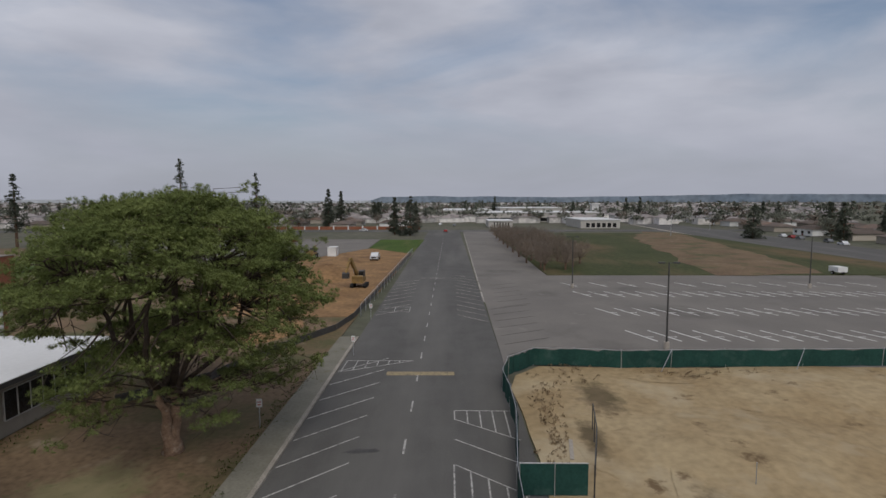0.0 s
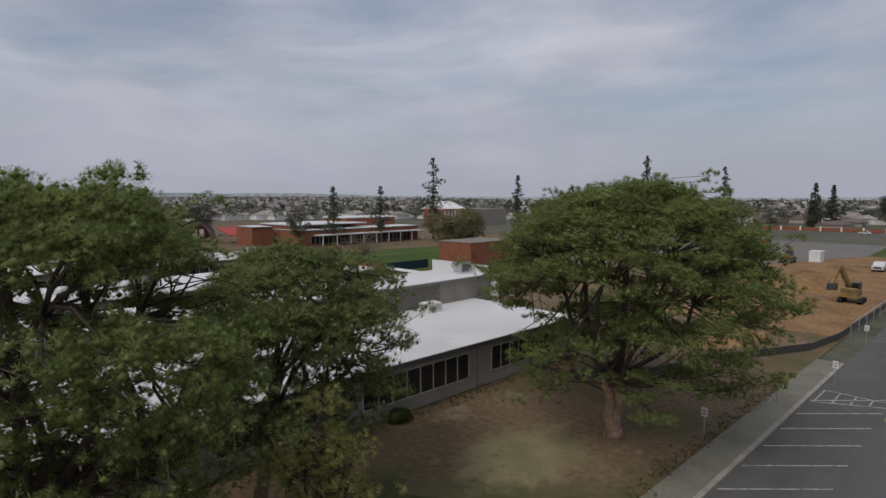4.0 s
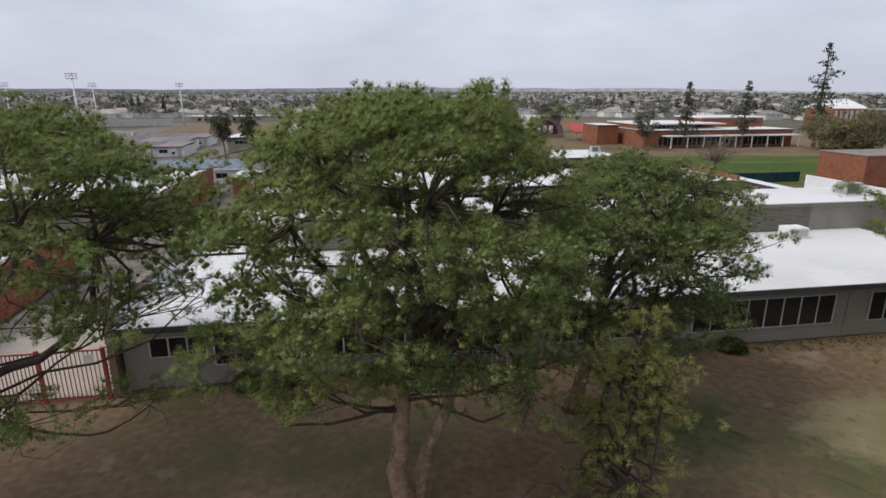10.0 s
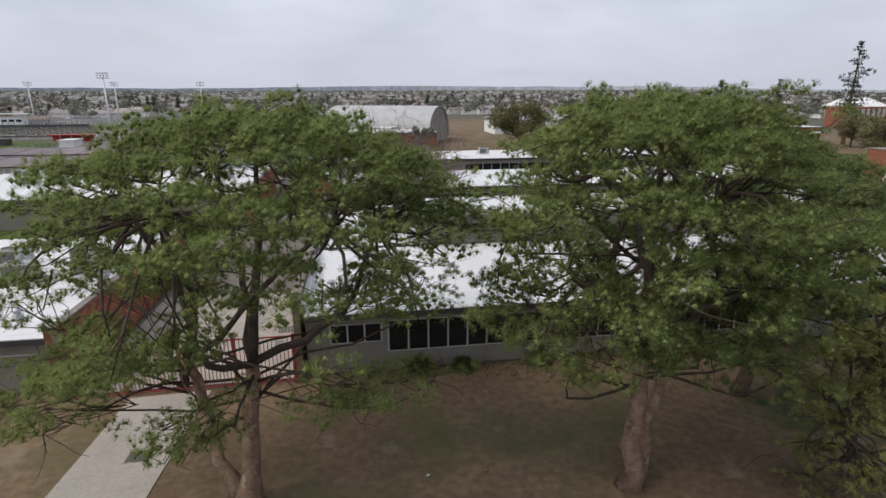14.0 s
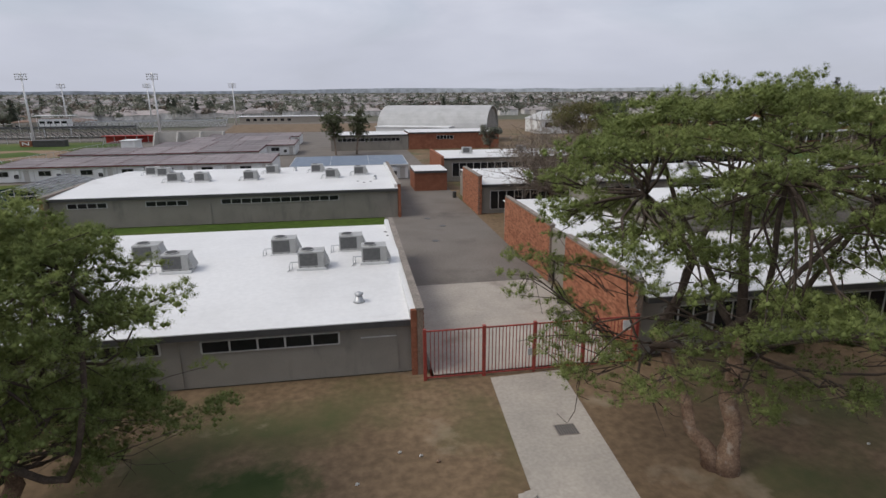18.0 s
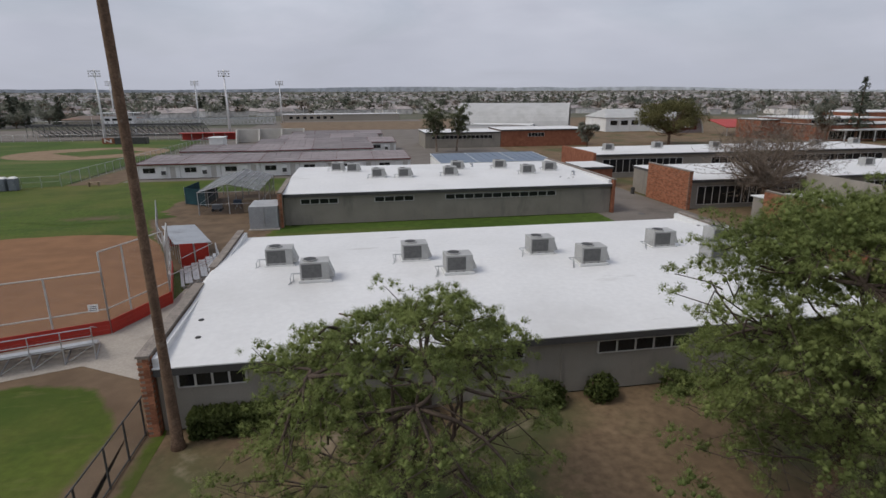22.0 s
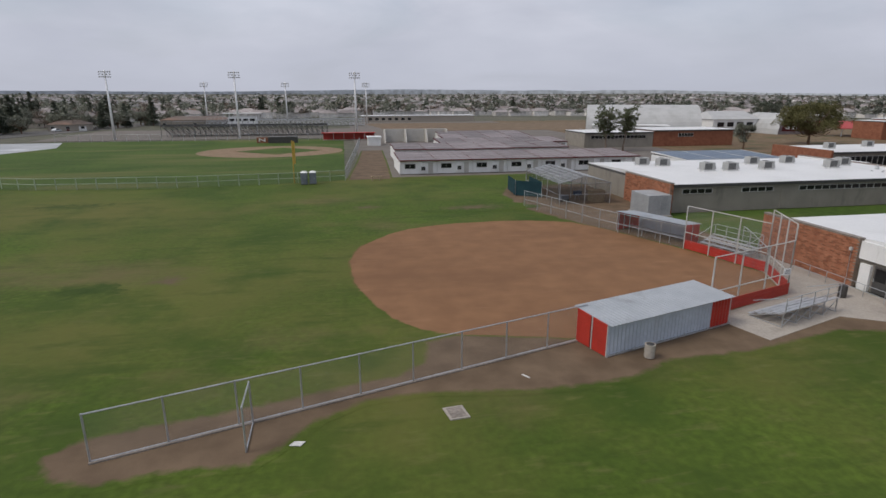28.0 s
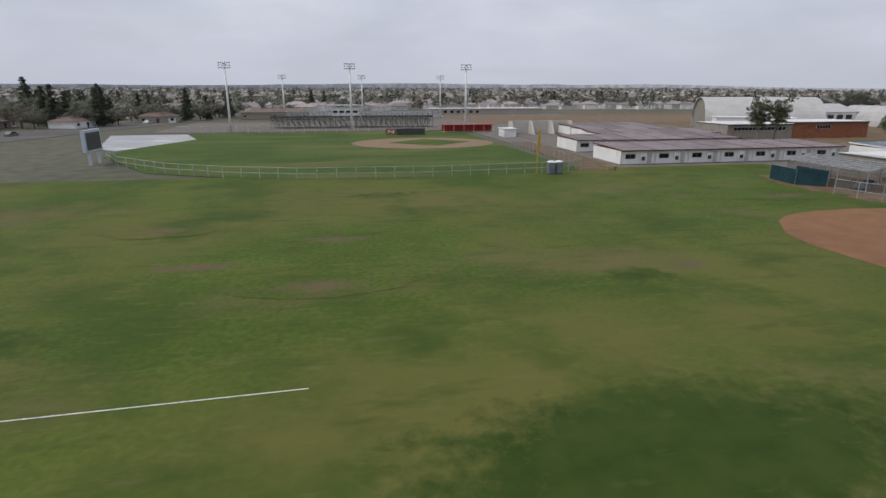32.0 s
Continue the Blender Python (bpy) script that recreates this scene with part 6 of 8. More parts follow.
for x, y in ((103.3, 11.5), (87.8, 11.8)):
    c = thing("evaporative_cooler", "white box cooler on the low roof", "air conditioner", (x, y, 4.05), group="roof coolers")
    B(x - 0.9, x + 0.9, y - 0.7, y + 0.7, 4.12, 5.0).obj("box", "white_wall", c)
    B(x - 0.8, x + 0.8, y - 0.72, y - 0.705, 4.25, 4.85).obj("louvre_panel", "frame_white", c)
    B(x - 0.95, x + 0.95, y - 0.75, y + 0.75, 4.05, 4.12).obj("curb", "roof_white", c)
    Mesh().tube([(x - 0.9, y, 4.4), (x - 1.6, y - 0.2, 4.4), (x - 1.7, y - 0.2, 4.08)], [0.03] * 3, 5).obj("pipe", "dark_steel", c)


def vent(x, y, z):
    t = thing("roof_vent", "shiny galvanised roof vent cowl", "vent", (x, y, z), group="roof vents")
    Mesh().tube([(x, y, z), (x, y, z + 0.08), (x, y, z + 0.45)], [0.36, 0.28, 0.18], 12).obj("flue", "galv", t, smooth=True)
    Mesh().tube([(x, y, z + 0.43), (x, y, z + 0.5), (x, y, z + 0.62)], [0.24, 0.28, 0.10], 12).obj("cap", "galv", t, smooth=True)
    return t


for x, y, z in ((54.0, 4.2, 4.05), (53.8, 22.8, 4.05), (27.0, 62.0, roof_two(62.0)), (39.0, 50.0, roof_two(50.0)), (62.5, 50.0, 4.0), (102, 18.5, 6.7), (36, 3.4, roof_one(3.4))):
    vent(x, y, z)
for k, (x, y) in enumerate(((38.6, 20.2), (38.7, 18.4), (0.1, 3.4), (-0.2, 5.4), (37.4, 47.6), (38.3, 48.2), (36.6, 48.6))):
    t = thing("roof_drain", "small dark roof drain in the white roof", "drain", (x, y, roof_one(y) if y < 30 else roof_two(y)), group="roof drains")
    zz = roof_one(y) if y < 30 else roof_two(y)
    Mesh().tube([(x, y, zz), (x, y, zz + 0.05)], [0.16, 0.12], 8).obj("grate", "hvac_dark", t)
blown = thing("fallen_branch", "dry pine branch lying on the white roof", "branch", (7.6, 4.4, 3.6))
bl = Mesh()
rb_ = np.random.default_rng(3)
for k in range(7):
    limb(bl, rb_, (7.2 + k * 0.12, 4.7 - k * 0.05, 3.72), (7.3 + k * 0.22, 4.2 - 0.25 * (k % 3), 3.74 + 0.05 * (k % 2)), 0.02, 0.01, 0.1, 3, 4)
bl.tube([(7.0, 4.9, 3.70), (7.6, 4.4, 3.74), (8.4, 4.3, 3.72)], [0.04, 0.03, 0.02], 5)
bl.obj("stick", "bark", blown)
# the low parapet lines at the roof edges
rim = B(38.75, 39.11, 0.7, 24.3, 3.2, 3.9).obj("roof_upstand", "roof_white", bld_one)
B(-1.18, -0.95, 0.7, 24.3, 3.2, 3.85).obj("roof_upstand", "roof_white", bld_one)
B(41.2, 41.6, 43.4, 68.0, 3.8, 4.3).obj("roof_upstand", "roof_white", bld_two)
B(52.42, 52.7, 0.5, 10.7, 4.05, 4.5).obj("roof_upstand", "roof_white", wing)
B(52.42, 52.6, 14.8, 26.5, 4.05, 4.5).obj("roof_upstand", "roof_white", wing)
for x in (18.2, 26.3, 38.0):
    B(x, x + 0.08, 0.92, 1.0, 0.1, 2.95).obj("downpipe", "stucco", bld_one)
B(36.0, 38.0, 0.96, 1.0, 2.25, 2.32).obj("wall_strip", "frame_white", bld_one)
for x in (63.4, 76.2, 85.6, 98.4):
    B(x, x + 0.1, 0.42, 0.5, 0.1, 3.5).obj("downpipe", "stucco", wing)
pipe = thing("roof_brace", "white pipe brace leaning on the louvred wall", "pipe", (102, 12.5, 4.05))
Mesh().tube([(95.2, 13.0, 5.9), (97.8, 12.2, 4.1)], [0.05, 0.05], 6).obj("pipe", "galv", pipe)
cov = thing("covered_walk", "flat white covered walkway on steel posts between the blocks", "walkway", (125.4, 48, 0))
B(124.2, 126.6, 36.0, 62.0, 3.2, 3.4).obj("roof", "roof_white", cov)
B(124.15, 124.2, 36.0, 62.0, 3.05, 3.42).obj("fascia", "fascia", cov)
for k in range(7):
    for x in (124.4, 126.3):
        B(x, x + 0.12, 36.3 + k * 4.2, 36.42 + k * 4.2, 0, 3.2).obj("post", "dark_steel", cov)

# ---- hedge and shrubs ----
def shrub(name, label, x0, x1, y0, y1, h, seed, n=900, size=0.16, material="hedge", cat="shrub", round_=False):
    rng = np.random.default_rng(seed)
    t = thing(name, label, cat, ((x0 + x1) / 2, (y0 + y1) / 2, 0))
    p = rng.uniform(0, 1, (n, 3))
    face = rng.integers(0, 4, n)
    p[:, 2] = np.where(face == 0, rng.uniform(0.9, 1.02, n), p[:, 2])
    p[:, 1] = np.where(face == 1, rng.uniform(-0.03, 0.1, n), p[:, 1])
    p[:, 0] = np.where(face == 2, rng.choice([0.0, 1.0], n), p[:, 0])
    if round_:
        d = rng.normal(size=(n, 3)); d /= np.linalg.norm(d, axis=1)[:, None]
        d[:, 2] = np.abs(d[:, 2])
        s = rng.uniform(0.6, 1.05, n)[:, None]
        p = np.c_[0.5 + 0.5 * d[:, :2] * s, d[:, 2:] * s]
    c = p * (x1 - x0, y1 - y0, h) + (x0, y0, 0.05)
    tri_mesh("leaves", tufts(rng, c, np.full(n, 0.12), 3, size, 0.05, 3), material, t)
    core = Mesh()
    for k in range(6):
        cx, cy = x0 + (x1 - x0) * (0.1 + 0.16 * k), (y0 + y1) / 2
        core.tube([(cx, cy, 0), (cx + 0.1, cy, h * 0.8)], [0.04, 0.02], 5)
    core.obj("stem", "bark", t)
    return t


shrub("hedge", "clipped green hedge along the classroom wall", 0.3, 11.0, -0.15, 0.85, 1.1, 21, 5200, 0.14, cat="hedge")
for x0, x1, y0, y1, h, s in ((23.6, 25.4, -0.6, 0.9, 1.0, 31), (88.6, 90.3, -1.2, 0.3, 0.8, 32), (61.2, 62.4, -0.9, 0.2, 0.7, 33), (58.4, 60.0, -1.0, 0.3, 0.9, 34), (16.4, 18.2, -0.7, 0.9, 1.2, 35), (19.4, 21.0, -0.6, 0.9, 1.2, 37), (66.0, 67.2, -0.8, 0.3, 0.8, 36)):
    shrub("shrub", "small dark green shrub against the classroom wall", x0, x1, y0, y1, h, s, 420, 0.16, round_=True)

# ---- grates, signs and small things in the yard ----
dg = thing("drain_grate", "dark square drain grate in the concrete path", "drain", (45.4, -6.2, 0.05))
B(44.9, 45.95, -6.65, -5.75, 0.03, 0.06).obj("frame", "cap", dg)
for k in range(8):
    B(44.98 + k * 0.12, 45.05 + k * 0.12, -6.58, -5.82, 0.06, 0.075).obj("bar", "dark_steel", dg)
dg2 = thing("drain_grate", "dark rectangular drain grate beside the brick wall", "drain", (50.6, 7.4, 0.03))
B(50.0, 51.4, 6.9, 7.9, 0.02, 0.045).obj("frame", "dark_steel", dg2)
for k in range(6):
    B(50.1 + k * 0.22, 50.2 + k * 0.22, 7.0, 7.8, 0.045, 0.055).obj("bar", "cap", dg2)
for x, y in ((46.5, 37.0), (44.6, 30.0), (45.2, 41.5)):
    t = thing("manhole_cover", "round dark manhole cover in the courtyard", "cover", (x, y, 0), group="manhole covers")
    Mesh().tube([(x, y, 0), (x, y, 0.02)], [0.42, 0.42], 16).obj("cover", "dark_steel", t)
for x, y in ((101.8, -16.4), (119.9, -19.9), (137.6, -19.2)):
    t = thing("road_sign", "small white sign on a thin post", "sign", (x, y, 0), group="small road signs")
    Mesh().tube([(x, y, 0), (x, y, 2.1)], [0.035, 0.035], 6).obj("post", "galv", t)
    B(x - 0.03, x - 0.005, y - 0.2, y + 0.2, 1.5, 2.1).obj("plate", "white_wall", t)
    for k in range(2):
        B(x - 0.036, x - 0.031, y - 0.13, y + 0.13, 1.65 + k * 0.2, 1.71 + k * 0.2).obj("text_bar", "red", t)
for k, (x, y) in enumerate(((38.3, -7.0), (39.0, -7.5), (37.4, -6.6), (42.0, -10.4), (35.5, -8.4), (61.0, -9.7), (58.4, -9.6))):
    t = thing("cone_litter", "small dry pine cone on the bare soil", "pine cone", (x, y, 0), group="pine cones")
    Mesh().tube([(x, y, 0.03), (x + 0.06, y, 0.08), (x + 0.16, y + 0.03, 0.06)], [0.03, 0.07, 0.02], 7).obj("cone", "bark_pale" if k % 2 else "chalk", t)
ref = thing("rubble_heap", "heap of pale broken stones at the path edge", "rubble", (42.2, -10.6, 0))
rr_ = random.Random(4)
for k in range(9):
    x, y, s = 42.0 + rr_.uniform(-0.5, 0.4), -10.6 + rr_.uniform(-0.5, 0.5), rr_.uniform(0.12, 0.26)
    Mesh().prism(wavy([(x - s, y - s), (x + s, y - s * 0.6), (x + s * 0.8, y + s), (x - s * 0.7, y + s * 0.8)], 0.3, 0.04, k), 0.0, s * 0.7).obj("stone", "concrete", ref)
nook = fence_run("dark chain-link fence before the grass court", [(113, 30), (150, 40), (200, 47)], 2.4, gap=4, rails=(1.0,), post_mat="dark_steel", mesh="net")
sheet("court_lawn", [(122, 60), (222, 60), (206, 99), (166, 105.5), (122, 112)], 0.02, "field_grass", "green lawn between the school buildings", "grass")

# ---- road markings ----
def stripe(parent, p, q, w=0.10, material="white_line", z=-0.02):
    return Mesh().beam((*p, z + 0.004), (*q, z + 0.004), w, 0.012).obj("stripe", material, parent)


mk = thing("bay_marking", "white angled parking bay lines on the asphalt", "marking", (100, -21, 0), kind="structure")
for k in range(-2, 7):
    x = 96.0 + (k - 0) * 3.74
    if x < 117:
        stripe(mk, (x, -19.35), (x + 4.4, -23.65))
for k in range(9):
    x = 140 + k * 3.74
    stripe(mk, (x, -19.4), (x + 4.4, -23.7), 0.12, "worn_line")
for k in range(12):
    x = 136 + k * 3.74
    stripe(mk, (x + 4.4, -31.0), (x, -35.0), 0.12, "worn_line")
hm = thing("hatched_marking", "white hatched no-parking areas on the asphalt", "marking", (100, -32, 0), kind="structure")
stripe(hm, (105.1, -30.2), (105.0, -35.0)); stripe(hm, (105.1, -30.2), (103.4, -30.2)); stripe(hm, (103.4, -30.2), (99.9, -34.6))
for k in range(1, 5):
    stripe(hm, (105.05, -30.2 - k * 0.95), (103.4 - k * 0.76, -30.2 - k * 0.95))
stripe(hm, (100.0, -30.2), (96.6, -34.2))
stripe(hm, (96.5, -30.1), (86.0, -30.1)); stripe(hm, (96.5, -30.1), (92.9, -34.2))
for k in range(1, 5):
    stripe(hm, (96.5 - k * 0.9, -30.1 - k * 0.98), (90.0, -30.1 - k * 0.98))
stripe(hm, (118.2, -19.6), (118.2, -26.2)); stripe(hm, (114.6, -19.6), (118.2, -26.2)); stripe(hm, (118.2, -19.6), (114.6, -19.6))
for k in range(1, 6):
    stripe(hm, (118.2, -19.6 - k * 1.05), (114.6 + k * 0.58, -19.6 - k * 1.05))
stripe(hm, (142.5, -19.6), (142.5, -24.0)); stripe(hm, (146.0, -19.6), (146.0, -24.0)); stripe(hm, (142.5, -24.0), (146.0, -24.0))
stripe(hm, (142.5, -21.8), (146.0, -21.8))
cl = thing("centre_line", "dashed white centre line of the access road", "marking", (150, -27, 0), kind="structure")
for k in range(30):
    x = 90.8 + k * 7.05
    stripe(cl, (x, -26.85 - k * 0.02), (x + 2.2, -26.85 - k * 0.02), 0.14)
stripe(cl, (177, -24), (177, -31), 0.25, "worn_line")
ebd = thing("edge_line", "white line along the lot side of the road", "marking", (200, -36, 0), kind="structure")
for k in range(16):
    stripe(ebd, (150 + k * 11.5, -35.3 - k * 0.10), (160 + k * 11.5, -35.4 - k * 0.10), 0.3, "worn_line")
hump = thing("speed_hump", "low asphalt hump painted with worn yellow stripes", "speed hump", (114.1, -27, 0), kind="structure")
for k in range(10):
    y = -24.0 - k * 0.63
    Mesh().add([(113.6, y, -0.018), (114.7, y, -0.018), (114.35, y, 0.05), (113.95, y, 0.05), (113.6, y - 0.6, -0.018), (114.7, y - 0.6, -0.018), (114.35, y - 0.6, 0.05), (113.95, y - 0.6, 0.05)],
               [(0, 1, 2, 3), (7, 6, 5, 4), (1, 5, 6, 2), (2, 6, 7, 3), (3, 7, 4, 0)]).obj("block", "yellow", hump)
stn = thing("oil_stain", "dark oil stain on the asphalt", "stain", (98.6, -24.5, 0), kind="structure")
Mesh().prism(wavy([(98.0, -22.9), (98.5, -23.6), (98.6, -25.0), (98.2, -25.3), (97.9, -24.2)], 0.3, 0.10, 9), -0.02, -0.015).obj("patch", "stain", stn)
lotm = thing("lot_marking", "faded white bay lines across the parking lot", "marking", (150, -80, 0), kind="structure")
for row, x in enumerate((128.5, 142.5, 157.5, 168.0)):
    for k in range(24):
        y = -52.5 - k * 2.75
        if y < -112 or (row == 3 and k % 2):
            continue
        stripe(lotm, (x - 2.6, y - 1.0), (x + 2.6, y + 1.0), 0.24, "lot_line")
        stripe(lotm, (x - 0.6, y - 1.3), (x - 0.6, y - 0.2), 0.24, "lot_line")
for k in range(7):
    stripe(lotm, (120.5 + k * 4.0, -36.0), (123.5 + k * 4.0, -41.5), 0.14, "dark_line")
for k in range(6):
    stripe(lotm, (146 + k * 4.2, -37.5), (149 + k * 4.2, -42.5), 0.14, "dark_line")

# ---- green screened fence round the bare lot ----
gf_pts = [(84.0, -33.2), (92.8, -33.5), (100.7, -34.4), (105.9, -34.5), (109.7, -34.3), (113.6, -35.2), (116.6, -38.0), (116.4, -42.0), (115.7, -46.2), (115.9, -51.0), (116.1, -56.3), (116.2, -63.7), (116.5, -71.5), (116.2, -80), (115.8, -92)]
gfn = thing("construction_fence", "sagging temporary fence with dark green windscreen cloth", "fence", (104, -35, 0))
gr = random.Random(8)
for i in range(len(gf_pts) - 1):
    p, q = Vector((*gf_pts[i], 0)), Vector((*gf_pts[i + 1], 0))
    n = 8
    top = [1.72 + 0.12 * math.sin(math.pi * k / n) * gr.uniform(-1.6, 0.4) for k in range(n + 1)]
    side = (q - p).normalized().cross(Vector((0, 0, 1)))
    vs = []
    for k in range(n + 1):
        c = p + (q - p) * (k / n) + side * gr.uniform(-0.09, 0.09) * (0 < k < n)
        vs += [tuple(c + Vector((0, 0, 0.06))), tuple(c + side * 0.03 + Vector((0, 0, top[k])))]
    vs += [(x + side.x * 0.02, y + side.y * 0.02, z) for x, y, z in vs]
    o = 2 * (n + 1)
    Mesh().add(vs, [(2 * k, 2 * k + 2, 2 * k + 3, 2 * k + 1) for k in range(n)] + [(2 * k + 1 + o, 2 * k + 3 + o, 2 * k + 2 + o, 2 * k + o) for k in range(n)]).obj("screen_cloth", "screen_green", gfn)
    lean = Vector((gr.uniform(-0.1, 0.1), gr.uniform(-0.1, 0.1), 0))
    Mesh().tube([p, p + lean + Vector((0, 0, 1.85))], [0.035, 0.035], 6).obj("post", "galv", gfn)
    Mesh().tube([p + Vector((0, 0, 1.76)), q + Vector((0, 0, 1.76))], [0.022, 0.022], 5).obj("rail", "galv", gfn)
    if i in (9, 11, 13):
        Mesh().tube([p + Vector((-0.2, 0, 1.9)), p + Vector((-1.3, 1.4, 0.03))], [0.03, 0.03], 5).obj("brace", "galv", gfn)
cross = [(92.8, -33.6), (92.8, -35.5), (92.8, -37.3)]
for (xa, ya), (xb, yb) in zip(cross, cross[1:]):
    Mesh().beam((xa, ya, 0.98), (xb, yb, 0.98), 0.04, 1.75).obj("screen_cloth", "screen_green", gfn)
    Mesh().tube([(xa, ya, 0), (xa, ya, 1.95)], [0.035, 0.035], 6).obj("post", "galv", gfn)
Mesh().tube([(92.8, -33.6, 1.9), (92.8, -37.3, 1.9)], [0.03, 0.03], 6).obj("rail", "galv", gfn)
fence_run("bare chain-link panel inside the lot", [(101.5, -39.8), (97.5, -39.0), (92.6, -37.6)], 1.9, gap=2.6, rails=(1.0,), post_mat="dark_steel")
bd = thing("loose_board", "pale plank lying against the wire fence", "plank", (99, -38, 0))
Mesh().beam((99.8, -37.9, 0.06), (97.0, -37.4, 0.06), 0.25, 0.08).obj("plank", "concrete", bd)
ls = thing("lawn_fence", "dark green windscreen fence along the court lawn", "fence", (144, 63, 0))
for k in range(12):
    x = 123 + k * 2.2
    Mesh().tube([(x, 63, 0), (x, 63, 2.0)], [0.035, 0.035], 6).obj("post", "dark_steel", ls)
    B(x + 0.04, x + 2.16, 62.98, 63.02, 0.05, 1.9).obj("screen_cloth", "teal_screen", ls)
po = thing("fence_post", "leaning thin steel post in the bare lot", "post", (97.6, -48, 0), group="loose posts")
Mesh().tube([(94.0, -47.0, 0), (94.0, -47.0, 1.4)], [0.03, 0.03], 6).obj("post", "galv", po)


def weeds(label, spots, spread, n, h, seed, material="twig"):
    """Scattered tufts of weeds, thick in places and thin between."""
    rng = np.random.default_rng(seed)
    c = np.concatenate([np.c_[rng.normal(x, spread, n), rng.normal(y, spread, n), rng.uniform(0.05, h * 0.6, n)] for x, y in spots])
    return tri_mesh("weeds", tufts(rng, c, rng.uniform(0.08, 0.3, len(c)), 5, h * 0.7, 0.025, 3), material, None, label=label, category="weeds", kind="stuff")


M["dry_weed"] = leaf(mat("dry_weed_stalks", (0.40, 0.30, 0.185), (0.30, 0.22, 0.14), scale=0.5, fine=3, bump=0, rnd=0.3, island=True), 0.5)
weeds("brown dry weeds along the green fence", [(111.5 + 0.9 * k, -39.5 - (k % 3) * 1.3) for k in range(8)], 0.9, 7, 0.3, 51, "dry_weed")
weeds("brown dry weeds at the fence foot", [(96 + 1.5 * k, -36.6 - 0.12 * k) for k in range(10)], 0.6, 10, 0.35, 52, "dry_weed")
weeds("yellowed weeds on the bare lot", [(113.6, -50 - 2.2 * k) for k in range(6)], 0.7, 16, 0.25, 53, "dry_weed")
weeds("thin grass along the pavement edge", [(60 + 1.3 * k, -16.6) for k in range(44)], 0.35, 9, 0.14, 54, "hedge")
weeds("thin grass tufts along the classroom wall", [(54 + 1.5 * k, -0.4) for k in range(38)], 0.5, 9, 0.16, 55, "hedge")

# ---- lamps ----
def lot_lamp(x, y, h=9.4, label="tall dark parking lot lamp with twin heads", base=True):
    t = thing("street_lamp", label, "street lamp", (x, y, 0), group="parking lot lamps")
    if base:
        Mesh().tube([(x, y, -0.02), (x, y, 0.8)], [0.32, 0.30], 12).obj("base", "concrete", t)
    Mesh().tube([(x, y, 0.5), (x, y, h)], [0.11, 0.07], 8).obj("pole", "dark_steel", t)
    for s in (-1, 1):
        Mesh().beam((x, y, h - 0.1), (x, y + s * 0.8, h - 0.05), 0.06).obj("arm", "dark_steel", t)
        B(x - 0.18, x + 0.18, y + s * 0.8 - 0.3, y + s * 0.8 + 0.3, h - 0.14, h + 0.02).obj("head", "dark_steel", t)
    return t


l0 = lot_lamp(122.6, -53.2)
shift_thing(l0, 41.5, 0.9)
shift_thing(l0, 41.2, -42.0)
tall = thing("street_lamp", "tall pale lamp post on the lawn by the building site", "street lamp", (262, -4, 0))
Mesh().tube([(252, 26, 0), (252, 26, 9)], [0.12, 0.08], 8).obj("pole", "galv", tall)
B(251.7, 252.3, 25.4, 26.6, 8.9, 9.1).obj("head", "galv", tall)

# ---- building site ----
sf = thing("silt_fence", "low black silt fence along the dug earth", "fence", (139, -17, 0))
sp = [(106, -3.5), (112, -8.5), (117, -9.8), (124, -12.6), (131, -15.8), (138, -16.8), (160, -17.3), (190, -17.8), (227, -18.4)]
for (xa, ya), (xb, yb) in zip(sp, sp[1:]):
    Mesh().beam((xa, ya, 0.42), (xb, yb, 0.42), 0.05, 0.75).obj("cloth", "dark_steel", sf)
    Mesh().tube([(xa, ya, 0), (xa, ya, 0.95)], [0.03, 0.03], 5).obj("stake", "wood", sf)
fence_run("see-through temporary fence along the building site", [(139, -17.6), (180, -18.2), (227, -18.9)], 1.8, gap=4.0, rails=(1.0,))


def mound(label, cx, cy, rx, ry, h, seed, material="orange_soil"):
    rng = np.random.default_rng(seed)
    n, m = 9, 22
    vs, fs = [(cx, cy, h)], []
    for i in range(1, n + 1):
        for k in range(m):
            a = 6.2832 * k / m
            r = i / n
            z = h * (1 - r * r) ** 1.3 + rng.uniform(-0.08, 0.08) * h * (i < n)
            vs.append((cx + rx * r * math.cos(a) * rng.uniform(0.95, 1.05), cy + ry * r * math.sin(a) * rng.uniform(0.95, 1.05), max(z, -0.05)))
    fs += [(0, 1 + k, 1 + (k + 1) % m) for k in range(m)]
    for i in range(n - 1):
        fs += [(1 + i * m + k, 1 + (i + 1) * m + k, 1 + (i + 1) * m + (k + 1) % m, 1 + i * m + (k + 1) % m) for k in range(m)]
    t = thing("earth_mound", label, "earth mound", (cx, cy, 0), group="earth mounds")
    Mesh().add(vs, fs).obj("soil_body", material, t, smooth=True)
    return t


mound("heap of freshly dug orange-brown earth", 180, -4, 11, 8, 2.4, 1)
mound("low heap of brown earth beside the digger", 158, -6, 12, 7, 1.4, 2)
mound("broken clods of brown earth near the pine", 132, -7, 8, 4, 0.9, 3)
mound("long low bank of brown earth", 205, -1, 16, 7, 1.2, 4)
mound("low worn mound in the bare sand lot", 99, -50, 7, 9, 0.45, 5, "sand")
mound("low bank of pale earth in the sand lot", 109, -62, 8, 12, 0.5, 6, "sand")

ex = thing("excavator", "yellow tracked excavator with folded arm", "excavator", (165.4, -12.5, 0))
